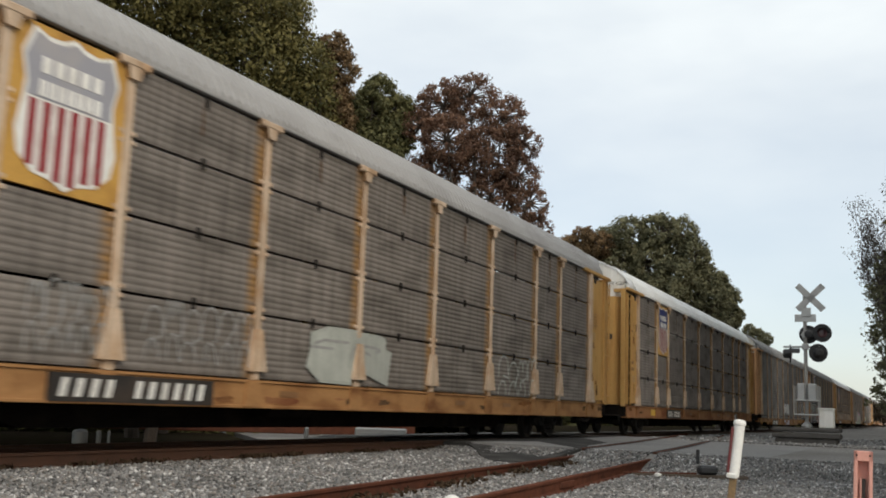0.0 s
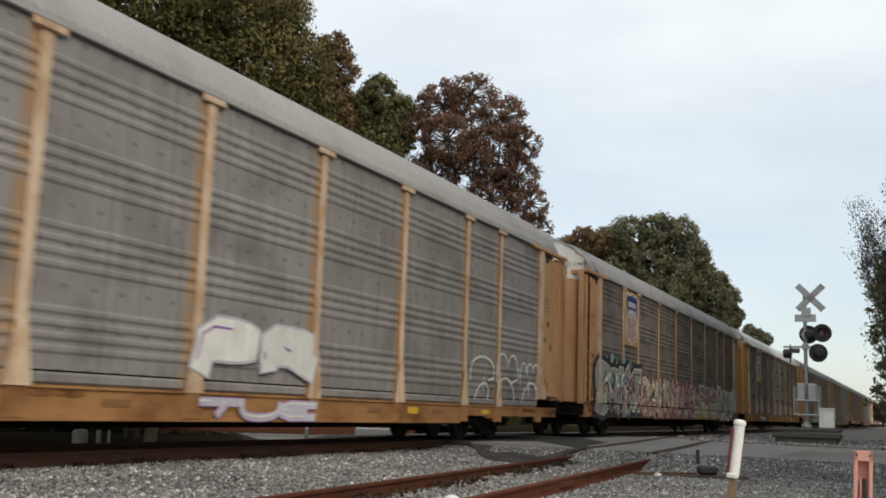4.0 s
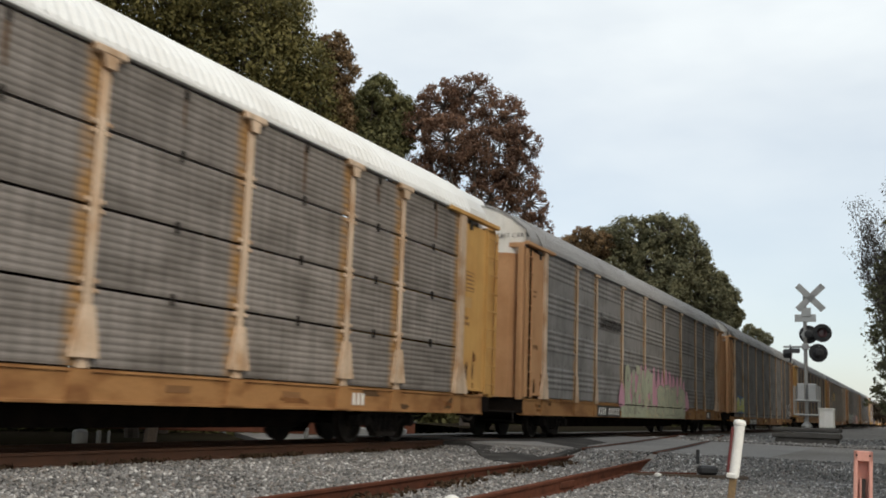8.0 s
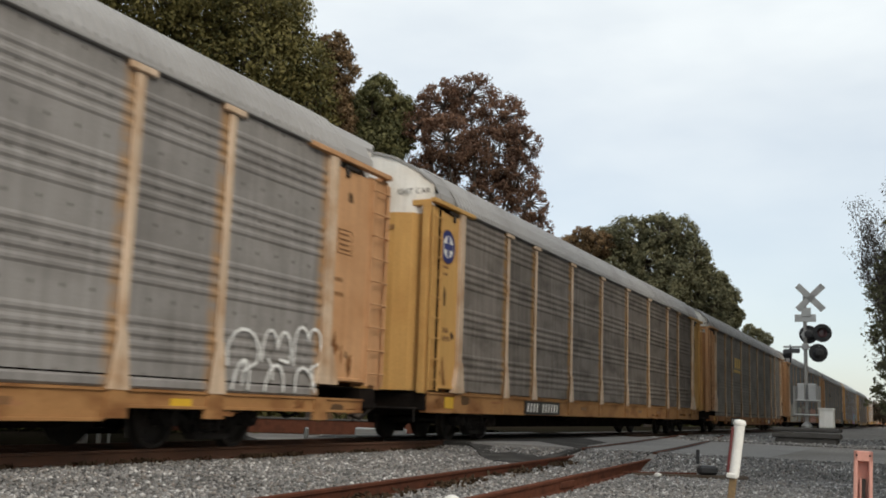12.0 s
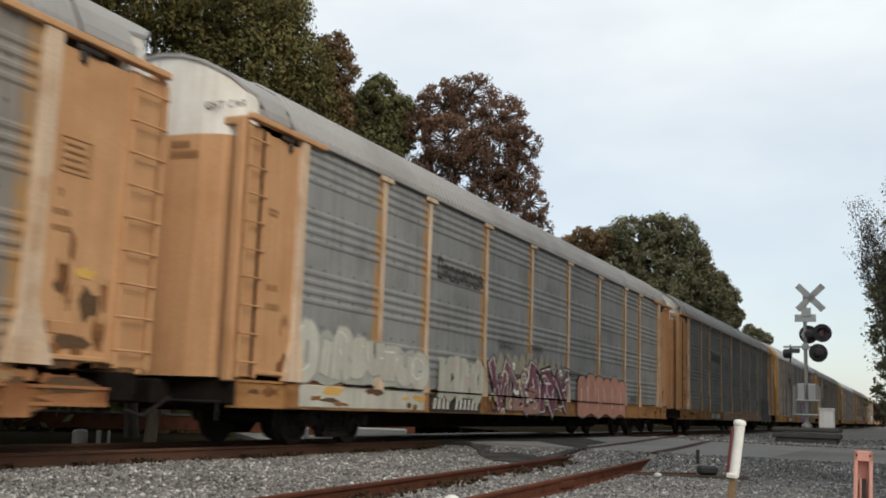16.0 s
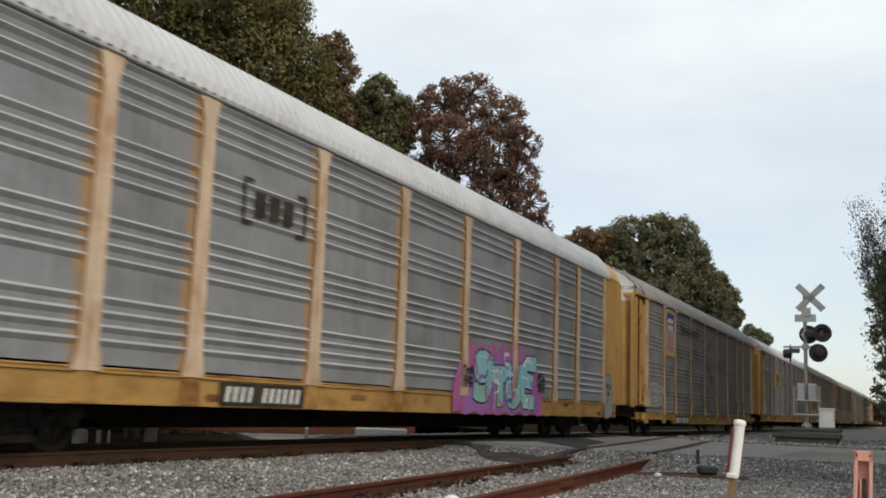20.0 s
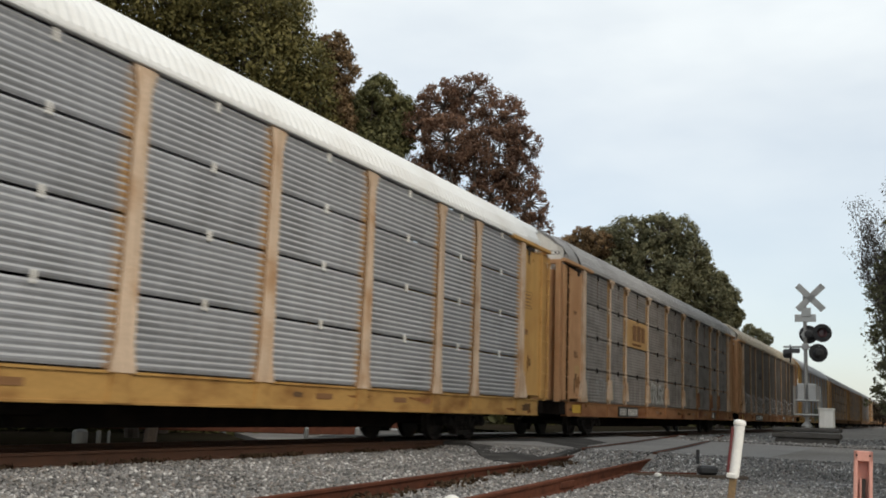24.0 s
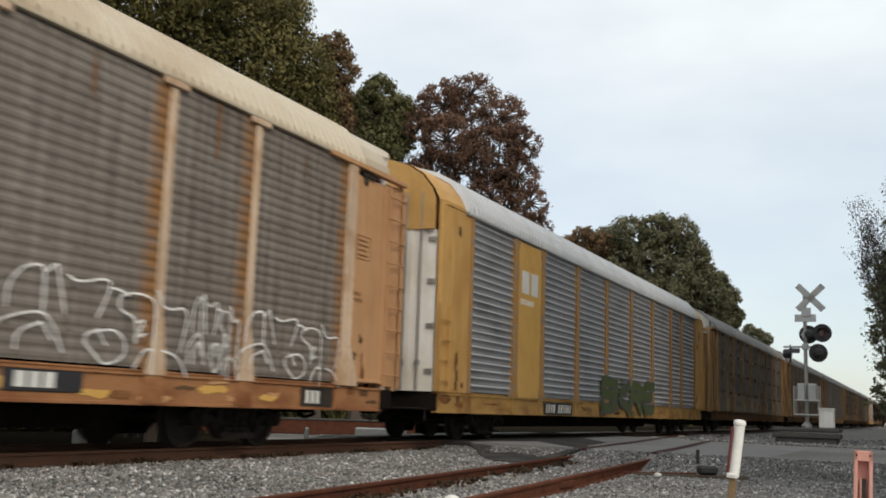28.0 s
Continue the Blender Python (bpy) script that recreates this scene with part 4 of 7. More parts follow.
def autorack(k, spec):
    """One covered car carrier with its trucks; +x is its near side, it runs towards -y."""
    g = spec.get
    style, sheet, post, roof, sill, ends = g("style"), g("sheet"), g("post"), g("roof"), g("sill"), g("ends")
    car = empty("autorack_car", pose(TRACK_X, car_y(k, 0), 0), label=g("label"), category="freight car", group="cars of the train")
    pk = "rows" if style == "rows" and not g("wide_post") else "bright" if g("wide_post") else "bright" if style in ("bright", "slats") else "low" if g("dropped") else "groups"
    # frame
    part("underframe", kept("underframe", "underframe", M["dark"], lambda: underframe()), car, "black steel underframe")
    for sg in (1, -1):
        part("side_sill", kept(("sill", sill, g("dropped", False)), "side_sill", M[sill], lambda: sill_shape(g("dropped", False))), car, place=(0, 0, 0), rz=0 if sg == 1 else math.pi)
        part("top_chord", kept(("chord", roof), "top_chord", M[roof], lambda: Shape().cbox(1.50, 1.60, -12.3, 12.3, 4.745, 4.80, 0.01)), car, rz=0 if sg == 1 else math.pi)
    for y in POSTS:
        part("stake_pocket", kept(("pocket", sill), "stake_pocket", M[sill], lambda: Shape().rings([[(x, yy * w, z) for x, yy in ((1.50, -1), (1.50, 1), (1.565, 1), (1.565, -1))] for z, w in ((0.605, 0.20), (0.96, 0.15))])), car, place=(0, y, -DROP + 0.02 if g("dropped") else 0))
    # sides
    for i in range(9):
        w = POSTS[i + 1] - POSTS[i] - 0.10
        y = POSTS[i + 1] - 0.05
        if style == "rows":
            step = (EAVE + 0.03 - FLOOR) / 4
            for r in range(4):
                if i in g("no_panel", {}) and r in g("no_panel")[i]:
                    continue
                z0, z1 = FLOOR + r * step + 0.02, FLOOR + (r + 1) * step - 0.018
                part("side_panel", kept((style, sheet, round(w, 2), "row"), "side_panel", M[sheet], lambda: sheet_shape(style, w, -(step - 0.038) / 2, (step - 0.038) / 2)), car, place=(1.53, y, (z0 + z1) / 2))
                for zc in ((z0 - 0.02,) if r in (1, 2) else (z0 - 0.02, z1 - 0.07) if r == 3 else ()):
                    part("clip", kept(("clip", sheet), "clip", M["white" if sheet == "sheet_silver" else "truck"], lambda: Shape().cbox(0.0, 0.035, -0.03, 0.03, -0.075, 0.075, 0.008)), car, place=(1.545, y - w * 0.5, zc))
        else:
            part("side_panel", kept((style, sheet, round(w, 2), g("dropped")), "side_panel", M[sheet], lambda: sheet_shape("low" if g("dropped") else style, w, FLOOR + (0.16 - DROP if g("dropped") else 0.055), EAVE + 0.03)), car, place=(1.53, y, 0))
            if g("dropped"):
                part("skirt", kept(("skirt", sheet, round(w, 2)), "skirt", M[sheet], lambda: Shape().cbox(-0.05, 0.012, -w, 0, 0.985 - DROP, 1.125 - DROP, 0.03)), car, place=(1.53, y, 0))
            else:
                part("floor_strip", kept(("strip", sill, round(w, 2)), "floor_strip", M[sill], lambda: Shape().cbox(-0.03, 0.02, -w, 0, 0.985, 1.012, 0.006)), car, place=(1.53, y, 0))
        part("side_panel", kept(("groups", sheet, round(w, 2), "far"), "side_panel", M[sheet], lambda: sheet_shape("groups", w, FLOOR - 0.01, EAVE + 0.03)), car, place=(-1.53, y - w, 0), rz=math.pi)
    # silver sides: upward rib faces get the painted highlight
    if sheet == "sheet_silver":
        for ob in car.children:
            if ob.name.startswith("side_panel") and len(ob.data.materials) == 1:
                rib_highlighted(ob.data)
    for y in POSTS[1:-1]:
        for sg in (1, -1):
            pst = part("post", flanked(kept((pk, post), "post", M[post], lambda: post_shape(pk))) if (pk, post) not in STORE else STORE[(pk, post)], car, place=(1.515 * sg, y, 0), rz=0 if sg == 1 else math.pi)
            if pk == "rows" and sg == 1:
                ft = g("foot", post) if y > 1.6 else post
                part("post_foot", kept(("foot", ft), "post_foot", M[ft], foot_shape), pst)
                for z in (1.93, 2.86, 3.79):
                    tagged(part("clamp", kept(("clamp", post), "clamp", M[post], clamp_shape), pst, place=(0.012, 0, z)), kind="stuff")
    part("roof", kept(("roof", roof, g("flush", False)), "roof", M[roof], lambda: roof_shape(0.085, 1.35, 0.066) if g("flush") else roof_shape({"roof_white": 0.018, "roof_grey": 0.026}.get(roof, 0.034), 1.15)), car)
    # ends
    for e in (-1, 1):
        rz = 0 if e == -1 else math.pi
        end = flush_end(car, e, rz, g) if g("flush") else hooded_end(car, e, rz, g)
        end.scale.y = 1.33 if e == 1 else g("front", 1.0)
        part("coupler", kept("coupler", "coupler", M["truck"], coupler), car, "grimy knuckle coupler", place=(0, e * 13.35, 0), rz=rz)
        # truck
        tr = part("truck", kept("bolster", "truck", M["truck"], lambda: Shape().cbox(-1.0, 1.0, -0.22, 0.22, 0.40, 0.58).lathe([(0.58, 0.22), (0.66, 0.22)], 14, axis="z")), car, "dusty cast steel two-axle truck", place=(0, e * 9.85, 0))
        for sg in (1, -1):
            part("side_frame", kept("sideframe", "side_frame", M["truck"], truck_frame), tr, place=(0.99 * sg, 0, 0), rz=0 if sg == 1 else math.pi)
            for y in (-0.21, 0.0, 0.21):
                part("spring", kept("spring", "spring", M["truck"], spring_shape), tr, place=(0.99 * sg, y, 0))
        for y in (-0.89, 0.89):
            ws = part("wheelset", kept("wheelset", "wheelset", M["tread"], wheelset_shape), tr, "worn steel wheels on one axle", place=(0, y, 0.42))
            SPIN.append((k, ws, y))
    return car


def underframe():
    s = Shape()
    s.cbox(-0.32, 0.32, -13.2, 13.2, 0.52, 0.95)
    s.prism([(-8.5, 0.55), (-7.6, 0.27), (7.6, 0.27), (8.5, 0.55)], -0.45, 0.45)
    s.box(-1.40, 1.40, -13.3, 13.3, 0.95, 0.982)
    for i in range(15):
        y = -11.9 + i * 1.7
        s.rings([[(x, y - 0.05, z) for x, z in ((-1.38, 0.72), (1.38, 0.72), (1.38, 0.95), (-1.38, 0.95))], [(x, y + 0.05, z) for x, z in ((-1.38, 0.72), (1.38, 0.72), (1.38, 0.95), (-1.38, 0.95))]])
    s.lathe([(-3.2, 0.20), (-2.0, 0.20)], 12, (0.85, 0, 0.62), "y")
    s.tube((0.9, -8.0, 0.62), (0.9, 8.0, 0.62), 0.03)
    return s


def end_frame():
    """The frame of one car end: header beam over the side, corner posts, buffer sill; end post at y = 0, outwards is -y."""
    s = Shape()
    for d in (1, -1):
        x0, x1 = sorted((d * 1.50, d * 1.62))
        s.cbox(x0, x1, -1.50, 0.55, 4.70, 4.79, 0.012)
        x0, x1 = sorted((d * 1.36, d * 1.50))
        s.cbox(x0, x1, -1.55, -1.40, 0.95, 4.70)
    s.cbox(-1.5, 1.5, -1.50, -1.42, 4.64, 4.76)
    return s


def end_sheet(d):
    s = Shape()
    s.cbox(*sorted((d * 1.47, d * 1.525)), -1.02, -0.06, 1.05, 4.60, 0.01)
    s.cbox(*sorted((d * 1.46, d * 1.545)), -1.06, -1.00, 1.05, 4.62, 0.01)
    s.cbox(*sorted((d * 1.44, d * 1.505)), -1.50, -1.04, 1.02, 4.66, 0.01)
    s.cbox(*sorted((d * 1.50, d * 1.56)), -0.98, -0.2, 1.06, 1.12, 0.01)
    return s


def ladder(d, rungs=9):
    s = Shape()
    x = d * 1.60
    for y in (-1.47, -1.06):
        s.cbox(*sorted((d * 1.55, d * 1.59)), y - 0.025, y + 0.025, 1.0, 4.60 if rungs == 9 else 2.75, 0.006)
    for i in range(rungs):
        z = 1.22 + i * 0.40
        s.tube((x, -1.49, z), (x, -1.04, z), 0.014, n=6)
        for y in (-1.49, -1.04):
            s.tube((x, y, z), (d * 1.55, y, z), 0.014, n=6)
    return s


def coupler():
    s = Shape()
    s.cbox(-0.09, 0.09, -0.42, 0.6, 0.74, 0.90, 0.03)
    s.cbox(-0.15, 0.15, -0.66, -0.38, 0.68, 0.96, 0.05)
    s.cbox(0.02, 0.20, -0.72, -0.50, 0.70, 0.94, 0.04)
    s.tube((-1.35, -0.12, 0.66), (1.35, -0.12, 0.66), 0.018, n=6)
    for x in (-1.3, 1.3):
        s.tube((x, -0.12, 0.66), (x, -0.12, 0.40), 0.018, n=6)
    s.tube((0.45, -0.1, 0.7), (0.35, -0.55, 0.42), 0.03, n=6)
    s.tube((0.35, -0.55, 0.42), (0.2, -0.70, 0.50), 0.03, n=6)
    return s


DARK_ROWS = dict(style="rows", sheet="sheet_dark", post="tan", roof="roof_grey", sill="sill_rust", ends="yellow", label="weathered grey car carrier with slotted side panels and tan posts")
GREY_GROUPS = dict(style="groups", sheet="sheet_grey", post="tan", roof="roof_grey", sill="sill_yellow", ends="peach", door="peach", label="grey ribbed car carrier with tan posts and peach ends")
DARK_GROUPS = dict(GREY_GROUPS, sheet="sheet_dark", label="dark weathered ribbed car carrier with tan posts and buff ends")
WHITE_ROWS = dict(DARK_ROWS, sheet="sheet_mid", roof="roof_white", post="tan", ends="yellow", door="yellow", no_panel={1: (2, 3)}, label="white-roofed car carrier with slotted grey panels and a shield emblem")
SPECS = [
    dict(DARK_ROWS, no_panel={1: (2, 3)}, sill="sill_yellow", ends="yellow", label="grimy car carrier with a bleached shield emblem and rusty sill"),
    WHITE_ROWS,
    dict(GREY_GROUPS, dropped=True, label="grey ribbed car carrier with a dropped sill and small white tags"),
    dict(DARK_GROUPS, sill="sill_rust", label="dark ribbed car carrier with a shield emblem above large graffiti"),
    dict(WHITE_ROWS, sill="sill_yellow"),
    dict(GREY_GROUPS, sheet="sheet_grey", label="grey ribbed car carrier with pale green and pink graffiti"),
    dict(GREY_GROUPS, dropped=True, label="grey ribbed car carrier with a small yellow and blue graffito"),
    dict(DARK_GROUPS, ends="yellow", door="yellow", label="dark grey ribbed car carrier with a round blue end emblem"),
    dict(GREY_GROUPS, dropped=True, sheet="sheet_taupe", sill="sill_rust", label="brownish grey ribbed car carrier with gold logo blocks"),
    dict(GREY_GROUPS, sheet="sheet_clean", label="grey ribbed car carrier with white, maroon and salmon graffiti"),
    dict(GREY_GROUPS, sheet="sheet_clean", label="clean grey ribbed car carrier with whitish tags along its sill"),
    dict(GREY_GROUPS, style="bright", sheet="sheet_silver", sill="sill_ochre", post="tan", roof="roof_zinc", ends="yellow", door="white", cap="yellow", flush=True, label="bright silver car carrier with yellow posts and white end doors"),
    dict(GREY_GROUPS, dropped=True, sill="sill_ochre", ends="yellow", door="yellow", label="grey ribbed car carrier with a shield emblem and slogan"),
    dict(DARK_ROWS, sheet="sheet_silver", post="tan", wide_post=True, roof="roof_white", sill="sill_ochre", no_panel={2: (2,)}, label="bright car carrier with slotted silver panels and a yellow logo panel"),
    dict(DARK_ROWS, ends="peach", door="peach", front=1.3, sheet="sheet_worn", foot="post_rust", no_panel={2: (2,)}, label="weathered car carrier with slotted panels and a buff logo panel"),
    dict(DARK_GROUPS, style="fine", sheet="sheet_soot", roof="roof_tan", sill="sill_rust", ends="peach", label="soot-dark ribbed car carrier with white outline graffiti"),
    dict(GREY_GROUPS, style="slats", sheet="sheet_silver", sill="sill_ochre", post="sheet_worn", roof="roof_zinc", ends="yellow", door="white", cap="yellow", flush=True, label="silver car carrier with a broad yellow logo panel and green tag"),
]
# far cars: posts, ends and sills darkened, shade put into their paint
FAR_SHADE_SPECS = [dict(DARK_GROUPS, post="shaded_buff", ends="shaded_buff", sill="grime"), dict(GREY_GROUPS, post="shaded_buff", ends="shaded_buff"), dict(DARK_ROWS, post="shaded_buff", ends="shaded_buff", sill="grime")]
CARS = []


def logo_blocks(car, y0, y1, z, h, n, mat, x=1.570):
    w = (y1 - y0) / n
    for i in range(n):
        a = y0 + i * w
        part("logo_block", (Shape().cbox(x, x + 0.008, a + 0.10 * w, a + 0.86 * w, z - h / 2, z + h / 2, 0.003), M[mat]), car, "painted logo block")


def word_bars(car, y0, z, h, n, mat, x=1.567, what="lettering bars"):
    tagged(part("lettering", (bars([0.42] * n, h, 0.33), M[mat]), car, what, (x, y0, z)), kind="stuff")


def panel(car, name, y0, y1, z0, z1, mat, label, x=1.562):
    return part(name, (Shape().cbox(x - 0.06, x, y0, y1, z0, z1, 0.01), M[mat]), car, label)


def blotch(car, x, y, z, w, h, rng, mat, what):
    """A ragged patch of rust or dirt, thin as paint."""
    n = 14
    bulge = lambda v: math.copysign(abs(v) ** 0.55, v)
    ring = [(x, y + w * bulge(math.cos(a)) * rng.uniform(0.6, 1.15), z + h * bulge(math.sin(a)) * rng.uniform(0.35, 1.2)) for a in (2 * math.pi * i / n for i in range(n))]
    part("rust_patch", (Shape().add(ring, [tuple(range(n))]), M[mat]), car, what)


def build_train():
    for k in range(25):
        spec = SPECS[k] if k < len(SPECS) else FAR_SHADE_SPECS[k % len(FAR_SHADE_SPECS)]
        CARS.append(autorack(k, spec))
    P = POSTS
    cap_words = words("EXCESS HEIGHT CAR", 0.16, "black_paint")
    for k, car in enumerate(CARS[:17]):
        if k in (11, 16):
            continue
        end = [o for o in car.children if o.name.startswith("end_frame")][0]
        ob = part("lettering", cap_words, end, "small black lettering", (0.02, -1.712, 4.86))
        ob.rotation_euler = (0, 0, radians(-90) + 0.10)
        for i, n in enumerate((4, 6)):
            ob = part("lettering", (bars([0.5] * n, 0.10, 0.3), M["stencil"]), end, "dark stencilled bars on the end door", (0.35, -1.708, 4.30 - 0.15 * i))
            ob.rotation_euler = (0, 0, radians(-90) + 0.10)
    # sill plates
    for k, y, wide in ((0, -8.27, 2.9), (1, -7.6, 2.3), (2, -7.27, 2.6), (3, -8.1, 2.8), (4, -8.0, 2.5), (5, -7.25, 2.5), (6, -7.2, 2.6), (7, -8.0, 2.6), (8, -7.85, 2.6),
                       (9, -7.13, 2.5), (10, -7.2, 2.5), (11, -6.75, 2.1), (12, -7.45, 2.6), (14, -8.2, 2.4), (15, -7.6, 2.7), (16, -7.1, 2.3)):
        reporting_plate(CARS[k], y, wide, SPECS[k].get("dropped", False))
    word_bars(CARS[13], P[1] + 1.6, 0.70, 0.2, 10, "stencil", 1.536)
    for k, y in ((0, P[2] - 0.35), (1, P[0] + 1.9), (4, P[0] - 0.5), (8, P[0] - 0.3), (6, P[0] + 2.0), (7, P[0] - 0.6), (12, P[0] - 0.6), (14, P[0] - 0.9), (13, P[1] - 1.2), (15, P[0] - 0.4), (3, P[1] - 0.6), (2, P[0] - 0.4), (9, P[2] - 1.0)):
        part("reflector", kept("reflector", "reflector", M["plate_yellow"], lambda: Shape().box(0, 0.006, 0, 0.75, -0.11, 0.11)), CARS[k], "yellow reflector plate", (1.535, y, 0.62 if SPECS[k].get("dropped") else 0.79))
    for k, y, dark in ((1, P[7] + 0.2, True), (4, P[7] + 0.2, False), (5, P[8] + 0.5, True), (8, P[7] - 1.6, True), (14, P[7] + 0.3, True), (15, P[8] + 1.5, True), (12, P[7] + 0.5, True)):
        if dark:
            part("owner_panel", kept("ownerpanel", "owner_panel", M["black_paint"], lambda: Shape().box(0, 0.006, 0, 0.95, -0.15, 0.15)), CARS[k], "small black panel on the sill", (1.534, y, 0.575 if SPECS[k].get("dropped") else 0.78))
        word_bars(CARS[k], y + 0.14, 0.475 if SPECS[k].get("dropped") else 0.68, 0.2, 3, "white_paint", 1.545, "white lettering bars")
    for k in (2, 6, 8, 12):
        for y in (P[2] + 0.9, P[4] + 0.6, P[6] + 0.4, P[7] + 1.0):
            part("reflector", kept("reflector2", "reflector", M["plate_yellow"], lambda: Shape().box(0, 0.006, 0, 0.42, -0.06, 0.06)), CARS[k], "yellow reflector plate", (1.535, y, 0.62))
    for k in range(17):
        for y in (P[3] + 0.7, P[5] + 1.2, P[6] + 0.9):
            part("stencil_patch", kept("stencilpatch", "stencil_patch", M["stencil"], lambda: Shape().box(0, 0.004, 0, 0.5, -0.045, 0.045)), CARS[k], "brown stencilled bar", (1.534, y + 0.3 * (k % 3), 0.60 if SPECS[k].get("dropped") else 0.80))
    # emblems and logos
    for k, faded, pn in ((0, True, "ochre_rust"), (1, False, "ochre"), (3, False, "buff_panel"), (4, False, "ochre"), (12, False, "ochre")):
        shield(CARS[k], P[1] + 0.08, P[2] - 0.08, 2.88 if k not in (3, 12) else 2.92, 4.69, faded, pn)
    for k in (5, 9, 10):
        s = Shape()
        for i in range(8):
            a, h, w = P[2] + 0.40 + i * 0.30, 0.46 if i == 0 else 0.33, 0.23
            s.box(1.553, 1.557, a, a + 0.06, 3.22, 3.22 + h).box(1.553, 1.557, a + w - 0.06, a + w, 3.22 + 0.05 * (i % 2), 3.22 + h * 0.9)
            s.box(1.553, 1.557, a + 0.061, a + w - 0.061, 3.22 + h - 0.06, 3.22 + h).box(1.553, 1.557, a + 0.061, a + w - 0.061, 3.22 + 0.14 * (i % 3 == 1), 3.28 + 0.14 * (i % 3 == 1))
        part("lettering", (s, M["black_paint"]), CARS[k], "dark lettering drawn as plain bars")
    panel(CARS[8], "logo_panel", P[2] + 0.5, P[3] - 0.5, 3.0, 3.15, "logo_gold", "gold underline", 1.572)
    logo_blocks(CARS[8], P[2] + 0.55, P[3] - 0.5, 3.48, 0.52, 3, "logo_gold")
    logo_blocks(CARS[11], P[2] + 1.1, P[3] - 0.75, 3.50, 0.36, 3, "black_paint")
    for y, d in ((P[2] + 0.85, 1), (P[3] - 0.5, -1)):
        s = Shape().box(1.57, 1.576, y, y + 0.06, 3.18, 3.84).box(1.57, 1.576, min(y, y + d * 0.2), max(y, y + d * 0.2) + 0.05, 3.18, 3.23).box(1.57, 1.576, min(y, y + d * 0.2), max(y, y + d * 0.2) + 0.05, 3.79, 3.84)
        part("logo_bracket", (s, M["black_paint"]), CARS[11], "black bracket mark")
    part("lettering", words("BUILDING AMERICA", 0.42, "black_paint"), CARS[12], "black block lettering", (1.580, P[2] + 0.85, 3.98))
    step = (EAVE + 0.03 - FLOOR) / 4
    for k, mat, blk in ((13, "ochre", "stencil"), (14, "buff_panel", "stencil")):
        panel(CARS[k], "logo_panel", P[2] + 0.06, P[3] - 0.06, FLOOR + 2 * step + 0.02, FLOOR + 3 * step - 0.02, mat, "painted logo panel")
        logo_blocks(CARS[k], P[2] + 0.75, P[3] - 0.45, FLOOR + 2.55 * step, 0.52, 2 if k == 13 else 3, blk)
        word_bars(CARS[k], P[2] + 0.8, FLOOR + 2.1 * step, 0.07, 22, blk)
    panel(CARS[16], "logo_panel", P[1] + 0.05, P[2] - 0.05, FLOOR, EAVE, "ochre", "broad yellow panel", 1.566)
    logo_blocks(CARS[16], P[1] + 0.3, P[2] - 0.3, 3.75, 0.55, 2, "white_paint", 1.572)
    word_bars(CARS[16], P[1] + 0.3, 3.2, 0.14, 9, "white_paint", 1.572, "white lettering bars")
    for i in range(4):
        part("logo_stripe", (Shape().box(1.553, 1.557, -7.05 + 0.12 * i, -5.72, 3.47 + 0.10 * i, 3.52 + 0.10 * i), M["black_paint"]), CARS[15], "black logo stripe")
    part("logo_block", (Shape().box(1.553, 1.558, -5.70, -5.18, 3.46, 3.80), M["black_paint"]), CARS[15], "black logo block")
    for i in range(2):
        word_bars(CARS[15], -6.25, 3.18 - 0.17 * i, 0.12, 11 + i, "black_paint", 1.553, "black lettering bars")
    # round emblem on an end sheet
    for name, r, x, mat, lab in (("emblem_rim", 0.36, 1.530, "stencil", "dark ring of the round emblem"), ("emblem_ring", 0.335, 1.534, "blue", "blue ring of the emblem"), ("emblem_disc", 0.23, 1.538, "white_paint", "white disc of the emblem")):
        part(name, (Shape().lathe([(x - 0.006, r), (x, r)], 28, (0, P[0] - 0.66, 3.92)), M[mat]), CARS[7], lab)
    s = Shape()
    s.box(1.538, 1.542, P[0] - 0.72, P[0] - 0.60, 3.71, 4.13).box(1.538, 1.543, P[0] - 0.87, P[0] - 0.45, 3.86, 3.98)
    part("emblem_cross", (s, M["blue"]), CARS[7], "blue cross of the emblem")
    # stencils on the end sheets
    rng = random.Random(5)
    for k in range(17):
        mat = "stencil"
        for y, z, h, n in ((P[0] - 0.85, 3.5, 0.05, 7), (P[0] - 0.85, 3.4, 0.05, 6), (P[0] - 0.8, 2.25, 0.10, 4), (P[0] - 0.8, 2.1, 0.10, 5), (P[9] + 0.3, 2.6, 0.07, 5), (P[9] + 0.3, 2.48, 0.07, 6)):
            word_bars(CARS[k], y, z + rng.uniform(-0.1, 0.1), h, n, mat, 1.527, "small stencilled bars")
        part("data_panel", kept("datapanel", "data_panel", M["stencil"], lambda: data_frame()), CARS[k], "stencilled data frame", (1.527, P[9] + 0.32, 3.15))
        if k in (0, 1, 4, 14):
            part("data_patch", kept("datapatch", "data_patch", M["buff_panel"], lambda: Shape().box(0, 0.005, 0, 0.42, 0, 0.22)), CARS[k], "buff repair patch", (1.527, P[9] + 0.25, 2.8))
            part("data_patch", STORE["datapatch"], CARS[k], "buff repair patch", (1.527, P[0] - 0.72, 1.75))
